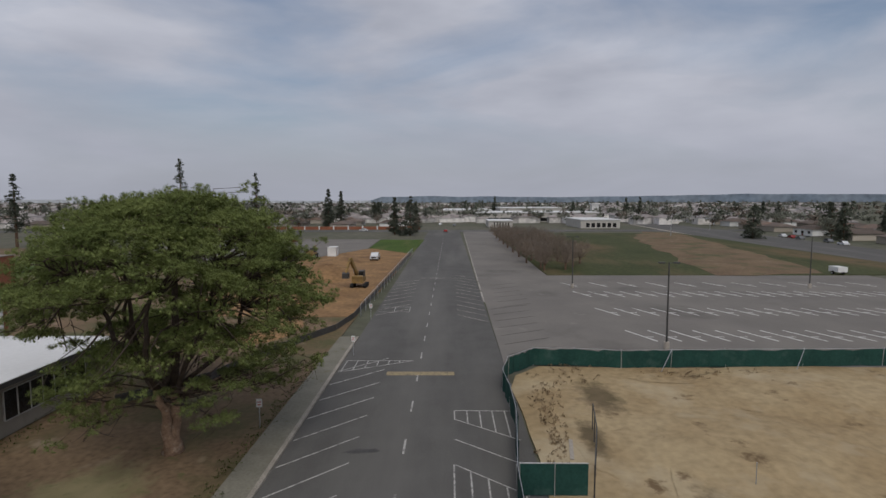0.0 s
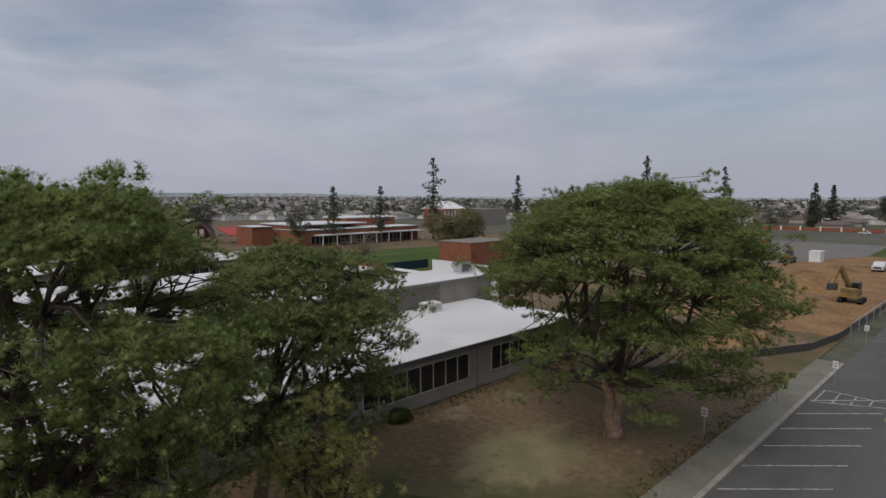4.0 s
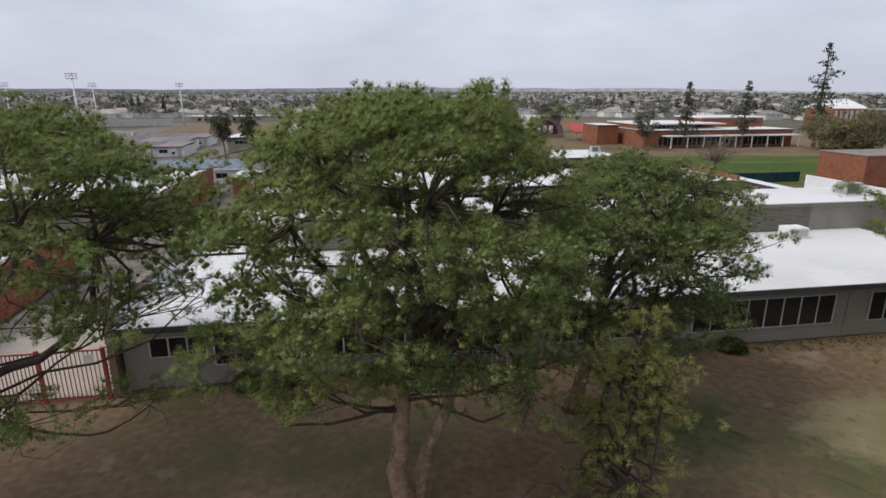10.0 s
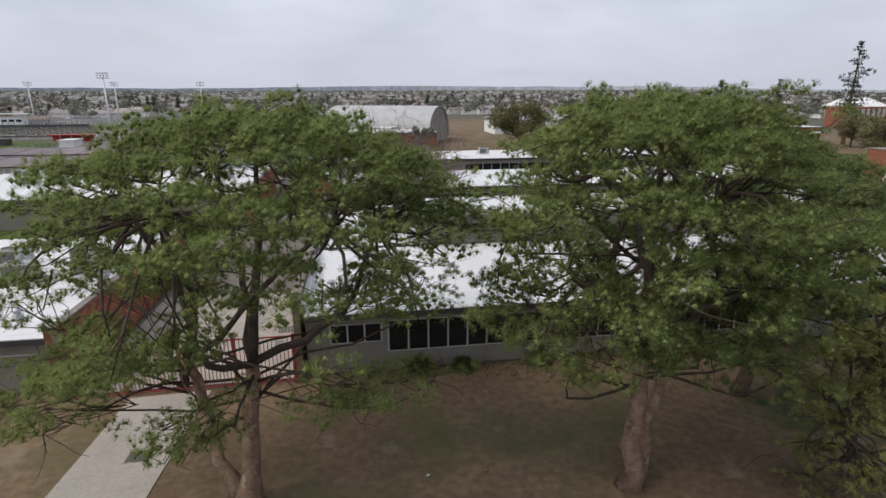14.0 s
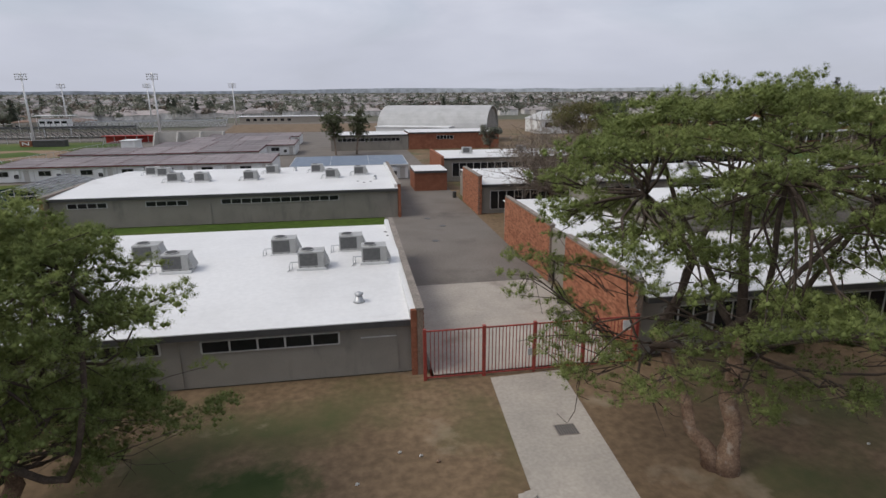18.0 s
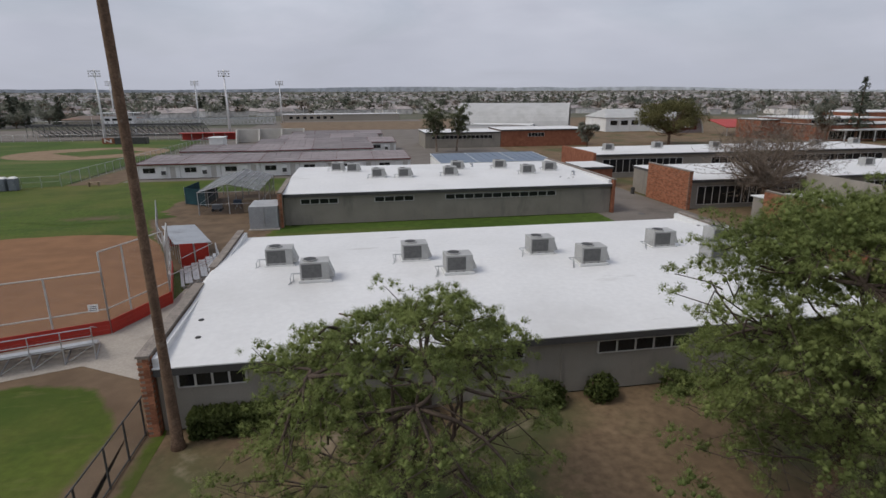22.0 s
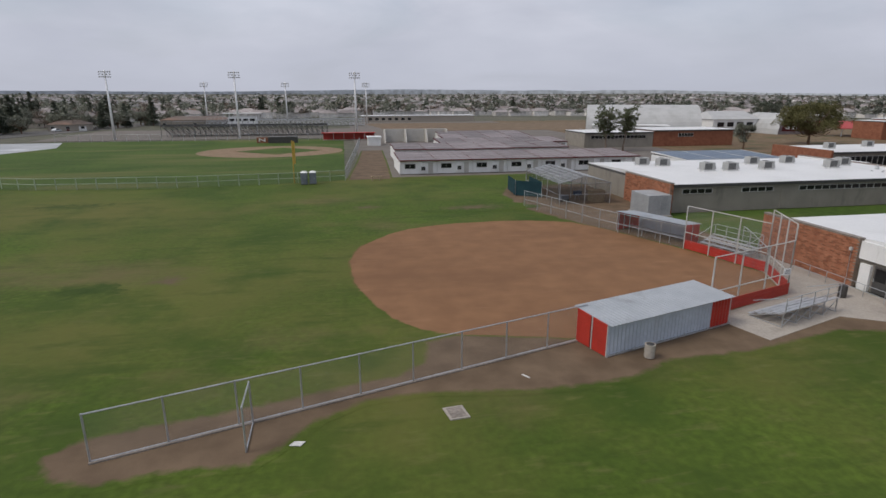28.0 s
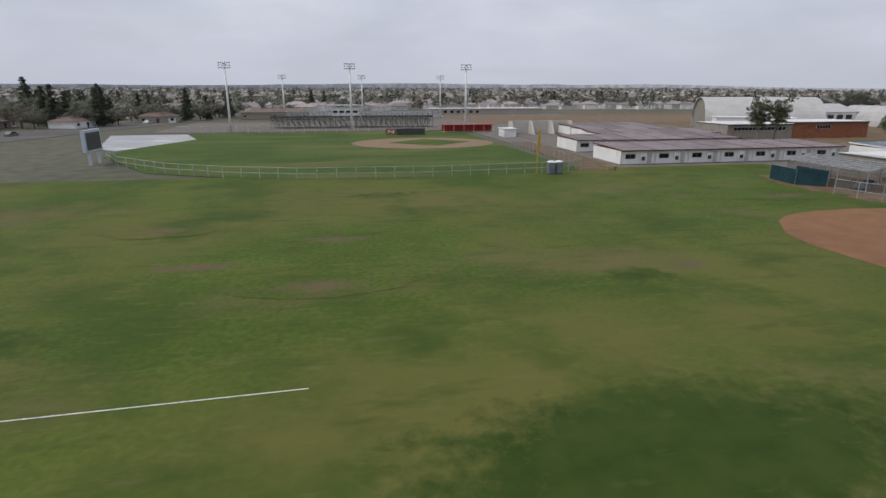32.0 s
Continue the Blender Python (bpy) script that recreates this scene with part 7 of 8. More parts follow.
for y in (-14.0, -11.6):
    Mesh().prism([(0, 0), (0.4, -0.35), (3.4, -0.35), (3.8, 0), (3.4, 0.35), (0.4, 0.35)], 0, 0.6).turned(Matrix.Translation((163.6, y, 0.37)) @ Matrix.Rotation(radians(90), 4, "X")).obj("track", "tyre", ex)
hs_ = Mesh().prism([(163.6, -14.0), (167.4, -14.0), (167.8, -13.2), (167.8, -12.0), (163.6, -12.0)], 0.95, 1.9).obj("house", "digger_yellow", ex)
B(163.5, 164.6, -14.0, -12.0, 1.9, 2.25).obj("counterweight", "digger_yellow", ex)
cb_ = B(165.9, 167.5, -13.9, -12.9, 1.9, 2.9).obj("cab", "dark_steel", ex)
B(165.85, 165.895, -13.8, -13.0, 2.0, 2.8).obj("pane", "glass", cb_)
Mesh().beam((167.2, -12.5, 1.7), (164.8, -11.6, 5.4), 0.5, 0.6).obj("boom", "digger_yellow", ex)
Mesh().beam((164.8, -11.6, 5.4), (163.4, -11.0, 2.8), 0.35, 0.4).obj("stick", "digger_yellow", ex)
Mesh().tube([(166.4, -12.0, 2.4), (165.2, -11.8, 4.6)], [0.08, 0.08], 6).obj("ram", "galv", ex)
Mesh().prism([(0, 0), (0.9, 0.1), (1.1, 0.7), (0.6, 1.1), (0, 0.9)], -0.6, 0.6).turned(Matrix.Translation((162.8, -11.0, 1.9)) @ Matrix.Rotation(radians(90), 4, "X")).obj("bucket", "dark_steel", ex)


def wheel(parent, x, y, r, w=0.26):
    t = Mesh().tube([(x, y - w / 2, r), (x, y + w / 2, r)], [r, r], 14).obj("wheel", "tyre", parent)
    Mesh().tube([(x, y - w / 2 - 0.01, r), (x, y + w / 2 + 0.01, r)], [r * 0.55, r * 0.55], 10).obj("rim", "galv", t)


tk = thing("pickup_truck", "white pickup truck parked on the dug earth", "truck", (211, -9.8, 0))
Mesh().prism([(0, 0.55), (0, 1.25), (1.6, 1.3), (2.3, 2.0), (3.9, 2.0), (4.1, 1.3), (6.0, 1.3), (6.0, 0.55)], -1.0, 1.0).turned(Matrix.Translation((209.0, -9.8, 0)) @ Matrix.Rotation(radians(90), 4, "X")).obj("body", "car_white", tk)
Mesh().prism([(1.72, 1.36), (2.36, 1.93), (3.82, 1.93), (3.98, 1.36)], -1.02, 1.02).turned(Matrix.Translation((209.0, -9.8, 0)) @ Matrix.Rotation(radians(90), 4, "X")).obj("window", "glass", tk)
B(208.96, 209.0, -10.5, -9.1, 0.75, 1.15).obj("front_grille", "dark_steel", tk)
for y in (-10.6, -9.3):
    B(208.95, 209.0, y, y + 0.3, 0.95, 1.15).obj("headlight", "frame_white", tk)
for x in (210.1, 213.8):
    for y in (-10.75, -8.85):
        wheel(tk, x, y, 0.42)
bh = thing("loader", "yellow backhoe loader standing by the earth heap", "loader", (216, 8, 0))
B(214, 217.5, 7.2, 8.8, 0.8, 1.7).obj("body", "digger_yellow", bh)
cb2 = B(215.4, 216.8, 7.3, 8.7, 1.7, 2.9).obj("cab", "dark_steel", bh)
Mesh().beam((214.2, 8, 1.4), (212.6, 8, 2.4), 0.3).beam((217.4, 8, 1.6), (219.0, 8, 3.4), 0.3).obj("arm", "digger_yellow", bh)
B(211.9, 212.7, 7.0, 9.0, 1.6, 2.4).obj("bucket", "digger_yellow", bh)
for x in (214.6, 217.0):
    for y in (7.0, 9.0):
        wheel(bh, x, y, 0.7, 0.4)
bx_ = thing("storage_box", "white storage box beside the loader", "container", (222, 4, 0))
B(220.5, 224.0, 2.6, 5.0, 0.1, 2.6).obj("body", "white_wall", bx_)
B(220.4, 224.1, 2.5, 5.1, 2.6, 2.7).obj("lid", "white_wall", bx_)
tr_ = thing("trailer", "small white tow trailer beside the avenue", "trailer", (182, -113, 0))
B(180.5, 183.5, -114, -112, 0.6, 1.7).obj("body", "white_wall", tr_)
for y in (-114.1, -111.9):
    wheel(tr_, 182, y, 0.4)
B(178.4, 180.5, -113.1, -112.9, 0.6, 0.7).obj("drawbar", "dark_steel", tr_)


def car(x, y, turn, paint, label):
    t = thing("car", label, "car", (x, y, 0), turn, group="parked cars")
    m = t.matrix_basis @ Matrix.Rotation(radians(90), 4, "X")
    Mesh().prism([(-2.2, 0.3), (-2.2, 0.75), (-1.5, 0.9), (-0.9, 1.4), (0.8, 1.42), (1.5, 0.92), (2.15, 0.85), (2.2, 0.3)], -0.88, 0.88).turned(m).obj("body", paint, t)
    Mesh().prism([(-1.35, 0.92), (-0.84, 1.34), (0.74, 1.36), (1.32, 0.93)], -0.895, 0.895).turned(m).obj("window", "glass", t)
    for wx in (-1.35, 1.35):
        for wy in (-0.8, 0.8):
            w = Mesh().tube([(wx, wy - 0.1, 0.32), (wx, wy + 0.1, 0.32)], [0.32, 0.32], 12).turned(t.matrix_basis).obj("wheel", "tyre", t)
            Mesh().tube([(wx, wy - 0.105, 0.32), (wx, wy + 0.105, 0.32)], [0.18, 0.18], 8).turned(t.matrix_basis).obj("rim", "galv", w)
    return t


cw = car(258, -168, -8, "car_white", "white sedan on the avenue")
cg = car(285, -170, -8, "car_grey", "grey sedan parked along the avenue")
cr = car(292, -171, -8, "car_red", "dark red sedan parked along the avenue")
for src, x, y, a in ((cg, 270, -171, -8), (cw, 300, -172, -8), (cg, 352, -60, 90), (cw, 352, 15, 90), (cr, 340, -28, 0), (cg, 268, 35, 0), (cw, 272, 42, 0), (cw, 258, 48, 0), (cr, 276, 30, 0), (cg, 250, 55, 0), (cw, 420, -24, 0), (cg, 405, -33, 0), (cw, -205, 130, 75), (cg, -190, 190, 75), (cw, -170, 260, 75)):
    copy_thing(src, pose(x, y, 0, 0, 0, a))
sigl = thing("traffic_signal", "traffic signal masts over the avenue", "traffic light", (308, -128, 0))
for (x, y), (dx, dy) in (((308.6, -128), (6, -22)), ((353, -166), (-6, 18))):
    Mesh().tube([(x, y, 0), (x, y, 6.2), (x + dx * 0.4, y + dy * 0.4, 7.4), (x + dx, y + dy, 7.6)], [0.16, 0.13, 0.1, 0.07], 7).obj("mast", "galv", sigl)
    Mesh().tube([(x, y, 6), (x, y, 9.4), (x + dx * 0.2, y + dy * 0.2, 9.8)], [0.1, 0.08, 0.06], 6).obj("lamp_arm", "galv", sigl)
    for s in (0.5, 0.95):
        B(x + dx * s - 0.2, x + dx * s + 0.2, y + dy * s - 0.2, y + dy * s + 0.2, 6.5, 7.5).obj("signal_head", "dark_steel", sigl)
wlk = sheet("avenue_kerb", [(188, -127.5), (430, -148), (430, -150), (188, -129.6)], 0.05, "concrete", "pale kerb and pavement of the avenue", "kerb")

# ---- trees ----
def puffs(rng, centres, radii, needles=40, length=0.12, width=0.0085, density=30.0, size=(0.14, 0.28), flat=0.60):
    """Pads made of many small rounded puffs of needles, crowded on the upper side; returns corner points and soft normals."""
    centres, radii = np.asarray(centres, float), np.asarray(radii, float)
    counts = np.maximum(4, (density * radii ** 1.7).astype(int))
    c, r = np.repeat(centres, counts, axis=0), np.repeat(radii, counts)
    d = rng.normal(size=(len(c), 3))
    d /= np.linalg.norm(d, axis=1)[:, None]
    d[:, 2] = np.where(d[:, 2] < -0.3, -0.6 * d[:, 2], d[:, 2])
    p = c + d * (r * rng.uniform(0.45, 1.0, len(c)))[:, None] * np.array([1, 1, flat])
    pr = rng.uniform(*size, len(p)) * np.clip(r, 0.6, 1.1)
    # needles standing out from each puff
    k = needles
    q, qr, qd = np.repeat(p, k, axis=0), np.repeat(pr, k), np.repeat(d, k, axis=0)
    n = len(q)
    o = rng.normal(size=(n, 3)) + qd * 0.55 + np.array([0, 0, 0.35])
    o /= np.linalg.norm(o, axis=1)[:, None]
    base = q + o * (qr * rng.uniform(0.35, 0.95, n))[:, None] * np.array([1, 1, 0.85])
    out = o + rng.normal(size=(n, 3)) * 0.28
    out /= np.linalg.norm(out, axis=1)[:, None]
    side = np.cross(out, rng.normal(size=(n, 3)))
    side /= np.linalg.norm(side, axis=1)[:, None] + 1e-9
    v = np.empty((n, 3, 3))
    v[:, 0], v[:, 1], v[:, 2] = base - side * width, base + side * width, base + out * (length * rng.uniform(0.6, 1.2, n))[:, None]
    soft = o * 0.8 + qd * 0.6 + np.array([0, 0, 0.35])
    soft /= np.linalg.norm(soft, axis=1)[:, None]
    back = (np.cross(v[:, 1] - v[:, 0], v[:, 2] - v[:, 0]) * soft).sum(axis=1) < 0
    v[back] = v[back][:, [1, 0, 2]]
    # the dense heart of each puff, an eight-sided core
    ax = np.array([[1, 0, 0], [0, 1, 0], [-1, 0, 0], [0, -1, 0], [0, 0, 1], [0, 0, -1]], float)
    tri = np.array([[0, 1, 4], [1, 2, 4], [2, 3, 4], [3, 0, 4], [1, 0, 5], [2, 1, 5], [3, 2, 5], [0, 3, 5]])
    core = p[:, None, :] + ax[None] * (pr * 0.45)[:, None, None] * rng.uniform(0.75, 1.1, (len(p), 6, 1))
    cv = core[:, tri].reshape(-1, 3)
    cs = np.broadcast_to(ax[tri], (len(p), 8, 3, 3)).reshape(-1, 3)
    return np.concatenate([v.reshape(-1, 3), cv]), np.concatenate([np.repeat(soft, 3, axis=0), cs])


def pine(label, base, crown, radius, z_lo, z_hi, fork, seed, tips=46, trunks=((0, 0),), trunk_r=0.42, clump=(0.95, 1.5), needles="needles", dense=28.0,
         bark="bark", skirts=6, gap=0.0, mains=9, dome=3.6, skirt_r=0.9, fill=0.25, droop=0.6, lows=(), group="pines before the school"):
    """A broad pine: trunk(s), a few crooked main limbs, finer boughs, and pads of needle puffs on an umbrella-shaped shell with gaps below.
    lows: single low boughs as (angle in degrees, share of the radius, height)."""
    rng = np.random.default_rng(seed)
    t = thing("pine_tree", label, "tree", (*base, 0), group=group)
    bx, by = base
    cx, cy = crown
    centres, radii, forks = [], [], []
    for dx, dy in trunks:
        f = np.array([bx + (cx - bx) * 0.45 + dx * 1.8, by + (cy - by) * 0.45 + dy * 1.8, fork + rng.uniform(-0.4, 0.4)])
        foot = np.array((bx + dx * 0.25, by + dy * 0.25, -0.15))
        pts = [foot + (f - foot) * s + rng.normal(size=3) * 0.12 * (0 < s < 1) for s in np.linspace(0, 1, 7)]
        k0 = 1.0 if (dx, dy) == trunks[0] else 0.72
        Mesh().tube(pts, [trunk_r * k0 * g for g in (1.7, 1.15, 0.98, 0.92, 0.86, 0.80, 0.62)], 10).obj("trunk", bark, t, smooth=True)
        forks.append(f)
    ends = []
    for k in range(mains):
        a = 6.2832 * k / mains + rng.uniform(-0.3, 0.3)
        f = forks[k % len(forks)]
        rr = radius * rng.uniform(0.30, 0.58)
        e = np.array([cx + rr * math.cos(a), cy + rr * math.sin(a), z_lo + (z_hi - z_lo) * rng.uniform(0.15, 0.66)])
        m = Mesh()
        limb(m, rng, f + (0, 0, rng.uniform(-0.8, 0.1)), e, trunk_r * rng.uniform(0.36, 0.52), trunk_r * 0.22, 0.13, 9, 7)
        m.obj("limb", "bark_dark", t, smooth=True)
        ends.append(e)
    top = np.array([cx, cy, z_hi - 2.2])
    m = Mesh()
    limb(m, rng, forks[0], top, trunk_r * 0.6, trunk_r * 0.22, 0.08, 6, 7)
    m.obj("limb", "bark_dark", t, smooth=True)
    ends.append(top)
    br = Mesh()
    inner = int(tips * fill)
    for k in range(tips + inner):
        low = k >= tips
        j0 = k - tips if low else k
        a = 6.2832 * j0 * 0.618 + rng.uniform(-0.3, 0.3)
        u = math.sqrt((j0 + 0.5) / (inner if low else tips))
        if rng.uniform() < gap * u:
            continue
        rr = radius * u * rng.uniform(0.86, 1.02) * (0.95 if low else 1) - 0.5 * u
        z = z_hi - 0.6 - (z_hi - z_lo) * (u ** dome) * rng.uniform(0.35, 0.75) - rng.uniform(0, 0.8)
        if low:
            z = z_lo + (z - z_lo) * rng.uniform(0.0, 0.75)
        tip = np.array([cx + rr * math.cos(a), cy + rr * math.sin(a), z - 0.35])
        near = min(ends, key=lambda e: np.linalg.norm(e - tip) + 0.6 * max(0, e[2] - tip[2]))
        limb(br, rng, near, tip, 0.075, 0.03, 0.14, 5, 5)
        big = rng.uniform(*clump)
        centres.append(tip + (0, 0, 0.15))
        radii.append(big)
        for j in range(3):
            q = tip + rng.normal(size=3) * (big * 0.85, big * 0.85, big * 0.36)
            centres.append(q)
            radii.append(big * rng.uniform(0.4, 0.65))
            limb(br, rng, near + (tip - near) * rng.uniform(0.55, 0.85), q, 0.03, 0.012, 0.12, 3, 4)
    boughs = [(rng.uniform(0, 360), rng.uniform(0.40, 0.92), rng.uniform(droop * z_lo, 0.95 * z_lo)) for k in range(skirts)] + list(lows)
    for k, (deg, share, z) in enumerate(boughs):
        a, rr = radians(deg), radius * share
        tip = np.array([cx + rr * math.cos(a), cy + rr * math.sin(a), z])
        f = forks[k % len(forks)]
        start = np.array((f[0], f[1], f[2] * rng.uniform(0.7, 1.0)))
        limb(br, rng, start, tip, 0.075, 0.025, 0.10, 7, 5)
        for j in range(7):
            q = tip + rng.normal(size=3) * (1.0 * skirt_r, 1.0 * skirt_r, 0.34 * skirt_r)
            centres.append(q)
            radii.append(rng.uniform(0.5, 0.9) * skirt_r)
            limb(br, rng, start + (tip - start) * rng.uniform(0.6, 0.9), q, 0.025, 0.01, 0.15, 3, 4)
        for j in range(5):
            q = tip + rng.normal(size=3) * (0.9, 0.9, 0.3) - (0, 0, 0.5)
            limb(br, rng, tip, q, 0.018, 0.007, 0.2, 4, 4)
    br.obj("branchwork", "bark_dark", t, smooth=True, kind="stuff")
    tri_mesh("crown", puffs(rng, centres, radii, density=dense), needles, t, label="dense dark green needle pads")
    return t


pine("large stone pine with rounded dark green crown beside the pavement", (98.0, -12.1), (99.3, -12.0), 9.9, 6.4, 16.9, 4.0, 11, tips=185, trunks=((0, 0), (0.5, 0.35), (-0.55, 0.3)), trunk_r=0.46, bark="bark_pale", skirts=20, mains=9, droop=0.62, fill=0.35, dome=3.0, dense=30.0)
pine("tall spreading pine with two trunks on the bare yard", (66.9, -11.5), (67.4, -10.4), 7.2, 7.2, 16.6, 6.0, 12, tips=96, trunks=((0, 0), (2.0, 1.8)), trunk_r=0.40, bark="bark_pale", skirts=9, mains=11, droop=0.9, fill=0.5,
     lows=((200, 0.85, 8.0), (230, 0.7, 7.6), (250, 0.4, 7.0), (265, 0.55, 7.6), (215, 0.95, 8.6), (280, 0.35, 6.8), (300, 0.6, 7.6), (185, 0.9, 8.4)))
pine("dark dense pine close to the classroom windows", (76.5, -5.4), (78.9, -5.6), 6.2, 6.2, 13.9, 5.0, 13, tips=58, trunk_r=0.33, skirts=9, droop=0.85, fill=0.45, dome=2.6, dense=36.0, needles="needles_dark")
pine("young light green pine with low branches", (75.2, -13.6), (75.2, -13.6), 2.3, 1.8, 9.9, 2.2, 14, tips=44, trunk_r=0.14, clump=(0.5, 0.8), needles="needles_light", skirts=8, mains=6, dome=1.3, skirt_r=0.55, fill=0.3, droop=0.3, gap=0.2, dense=22.0)
pine("leaning umbrella pine with pale trunk base by the gate path", (51.0, -10.0), (52.2, -8.0), 9.0, 8.4, 16.0, 5.6, 15, tips=84, trunks=((0, 0), (-1.7, 0.8)), trunk_r=0.38, skirts=9, bark="bark_pale", gap=0.05, mains=6, droop=0.75, fill=0.5,
     lows=((180, 1.05, 8.6), (190, 0.9, 6.4), (172, 0.75, 6.6), (200, 1.0, 5.8), (215, 0.9, 5.6), (160, 0.9, 8.2), (185, 0.6, 5.6), (235, 0.6, 5.2), (250, 0.5, 5.4), (330, 0.8, 5.8), (20, 0.8, 7.8)))
pine("broad low pine before the classroom block", (23.8, -9.7), (24.0, -9.9), 5.7, 6.0, 12.5, 3.8, 17, tips=78, trunk_r=0.34, skirts=18, gap=0.15, mains=7, fill=0.4, droop=0.35, skirt_r=1.25)
pine("small open-crowned pine before the hedge", (9.4, -8.2), (9.3, -7.8), 5.7, 3.8, 9.6, 2.6, 18, tips=64, trunk_r=0.20, clump=(0.7, 1.1), skirts=10, gap=0.2, mains=7, fill=0.2, dome=2.8)
pine("wide pine at the far corner of the yard", (112.0, -4.5), (112.0, -4.5), 4.6, 3.4, 7.4, 2.6, 19, tips=26, trunk_r=0.26, skirts=9)

# the tall bare palm trunk at the corner of the first block
palm = thing("palm_tree", "tall thin palm trunk, slightly leaning, at the corner of the building", "tree", (-0.2, -0.5, 0))
Mesh().tube([(-0.2, -0.5, -0.1), (-0.2, -0.5, 0.4), (-0.2, -0.62, 5), (-0.2, -0.8, 11), (-0.18, -1.15, 18), (-0.15, -1.5, 24)], [0.36, 0.26, 0.2, 0.19, 0.18, 0.17], 10).obj("trunk", "bark", palm, smooth=True)
prng = np.random.default_rng(5)
pm = Mesh()
for k in range(26):
    a, e = 6.283 * k / 26, prng.uniform(-0.6, 1.0)
    d = Vector((math.cos(a) * math.cos(e), math.sin(a) * math.cos(e), math.sin(e)))
    s = d.cross(Vector((0, 0, 1))).normalized()
    p0, p1 = Vector((-0.15, -1.5, 24)), Vector((-0.15, -1.5, 24)) + d * 1.0
    p2 = p1 + d * 0.9 + Vector((0, 0, -0.5))
    pm.add([tuple(p0 - s * 0.03), tuple(p0 + s * 0.03), tuple(p1 + s * 0.35), tuple(p2), tuple(p1 - s * 0.35)], [(0, 1, 2, 3, 4)])
pm.obj("crown", "needles", palm, "fan-shaped palm fronds")

# ---- single trees of the neighbourhood ----
def spire(label, x, y, h, r, seed, trunk_bare=0.25, material="far_dark", per=20, ragged=0.25, group="tall conifers", blade=0.7):
    """A narrow conifer: tiers of drooping boughs with a ragged outline."""
    rng = np.random.default_rng(seed)
    t = thing("conifer_tree", label, "tree", (x, y, 0), group=group)
    Mesh().tube([(x, y, -0.1), (x, y, h * 0.5), (x, y, h)], [h * 0.018 + 0.1, h * 0.011, 0.03], 7).obj("trunk", "bark", t)
    c, rad = [], []
    tiers = int(h * 1.3)
    for i in range(tiers):
        s = i / tiers
        z = h * (trunk_bare + (1 - trunk_bare) * s)
        rr = r * (1 - s) ** 0.75 * rng.uniform(1 - ragged, 1 + ragged)
        for k in range(max(2, int(6 * (1 - s)) + 1)):
            if rng.uniform() < ragged * 0.6:
                continue
            a = rng.uniform(0, 6.28)
            q = rr * rng.uniform(0.3, 0.9)
            c.append((x + q * math.cos(a), y + q * math.sin(a), z - 0.25 * q))
            rad.append(0.30 * rr + 0.35)
    tri_mesh("crown", tufts(rng, c, rad, per, blade, 0.12, 3, 0.55), material, t)
    return t


def leafy(label, x, y, h, r, seed, material="far_leaf", per=60, n=34, blade=0.55, name="tree", trunk=0.3, bare=False, group="street trees", trunks=1):
    """A rounded tree: trunk, limbs and separate clumps of leaves."""
    rng = np.random.default_rng(seed)
    t = thing(name, label, "tree", (x, y, 0), group=group)
    br = Mesh()
    c, rad = [], []
    for q in range(trunks):
        ox = (q - (trunks - 1) / 2) * 1.6
        Mesh().tube([(x + ox * 0.4, y, -0.1), (x + ox, y, h * trunk)], [0.04 * h, 0.028 * h], 8).obj("trunk", "bark", t)
    for k in range(n):
        d = rng.normal(size=3)
        d /= np.linalg.norm(d)
        p = np.array([x, y, h * 0.62]) + d * np.array([r, r, h * 0.36]) * rng.uniform(0.55, 1.0)
        ox = (k % trunks - (trunks - 1) / 2) * 1.6
        pts = limb(br, rng, (x + ox, y, h * trunk * rng.uniform(0.8, 1.0)), p, 0.014 * h, 0.03, 0.14, 5, 5)
        if bare:
            for j in range(7):
                s = pts[rng.integers(2, 5)]
                limb(br, rng, s, s + rng.normal(size=3) * r * 0.28 + (0, 0, r * 0.12), 0.03, 0.012, 0.15, 3, 4)
        c.append(p)
        rad.append(r * rng.uniform(0.22, 0.36))
    br.obj("branchwork", "twig" if bare else "bark", t, kind="stuff")
    tri_mesh("crown", tufts(rng, c, rad, per, blade, 0.02 if bare else 0.09, 3, 0.8), "far_bare" if bare else material, t)
    return t


s1 = spire("tall ragged conifer rising above the rooftops", 209.0, 126.0, 31.0, 5.0, 61, 0.30, ragged=0.8, per=16, blade=0.8)
for x, y, h, s, r in ((167, 130, 19.8, 62, 3.0), (186, 129, 20.3, 63, 3.2), (252.7, 120, 25.5, 64, 3.4), (244.7, 58.2, 29.7, 65, 3.6), (282, 46.5, 27, 66, 3.4)):
    spire("tall slim conifer behind the school", x, y, h, r, s, 0.25, ragged=0.65, per=15)
for x, y, h, s, r in ((387, 41, 22.8, 67, 4.2), (399, 36, 21.9, 68, 4.0), (324, -4, 17.7, 69, 3.6), (315, -12, 18.1, 70, 5.2), (662, -79, 20.6, 71, 4.4), (540, -182, 18, 72, 5), (631, -225, 19.4, 73, 4.5), (292, -155, 14, 74, 4.2), (503, -128, 15, 75, 4)):
    spire("dark dense conifer beside the street", x, y, h, r, s, 0.06, ragged=0.2, per=34)
leafy("leafless grey-brown tree with fine drooping twigs", 61.4, 40.0, 11.5, 8.4, 81, bare=True, per=60, n=84, blade=0.5, name="bare_tree", trunk=0.35, group="")
leafy("large olive-green willow-like tree behind the white roofs", 105.0, 134.0, 12.6, 9.0, 82, per=150, n=60, material="olive_leaf", group="")
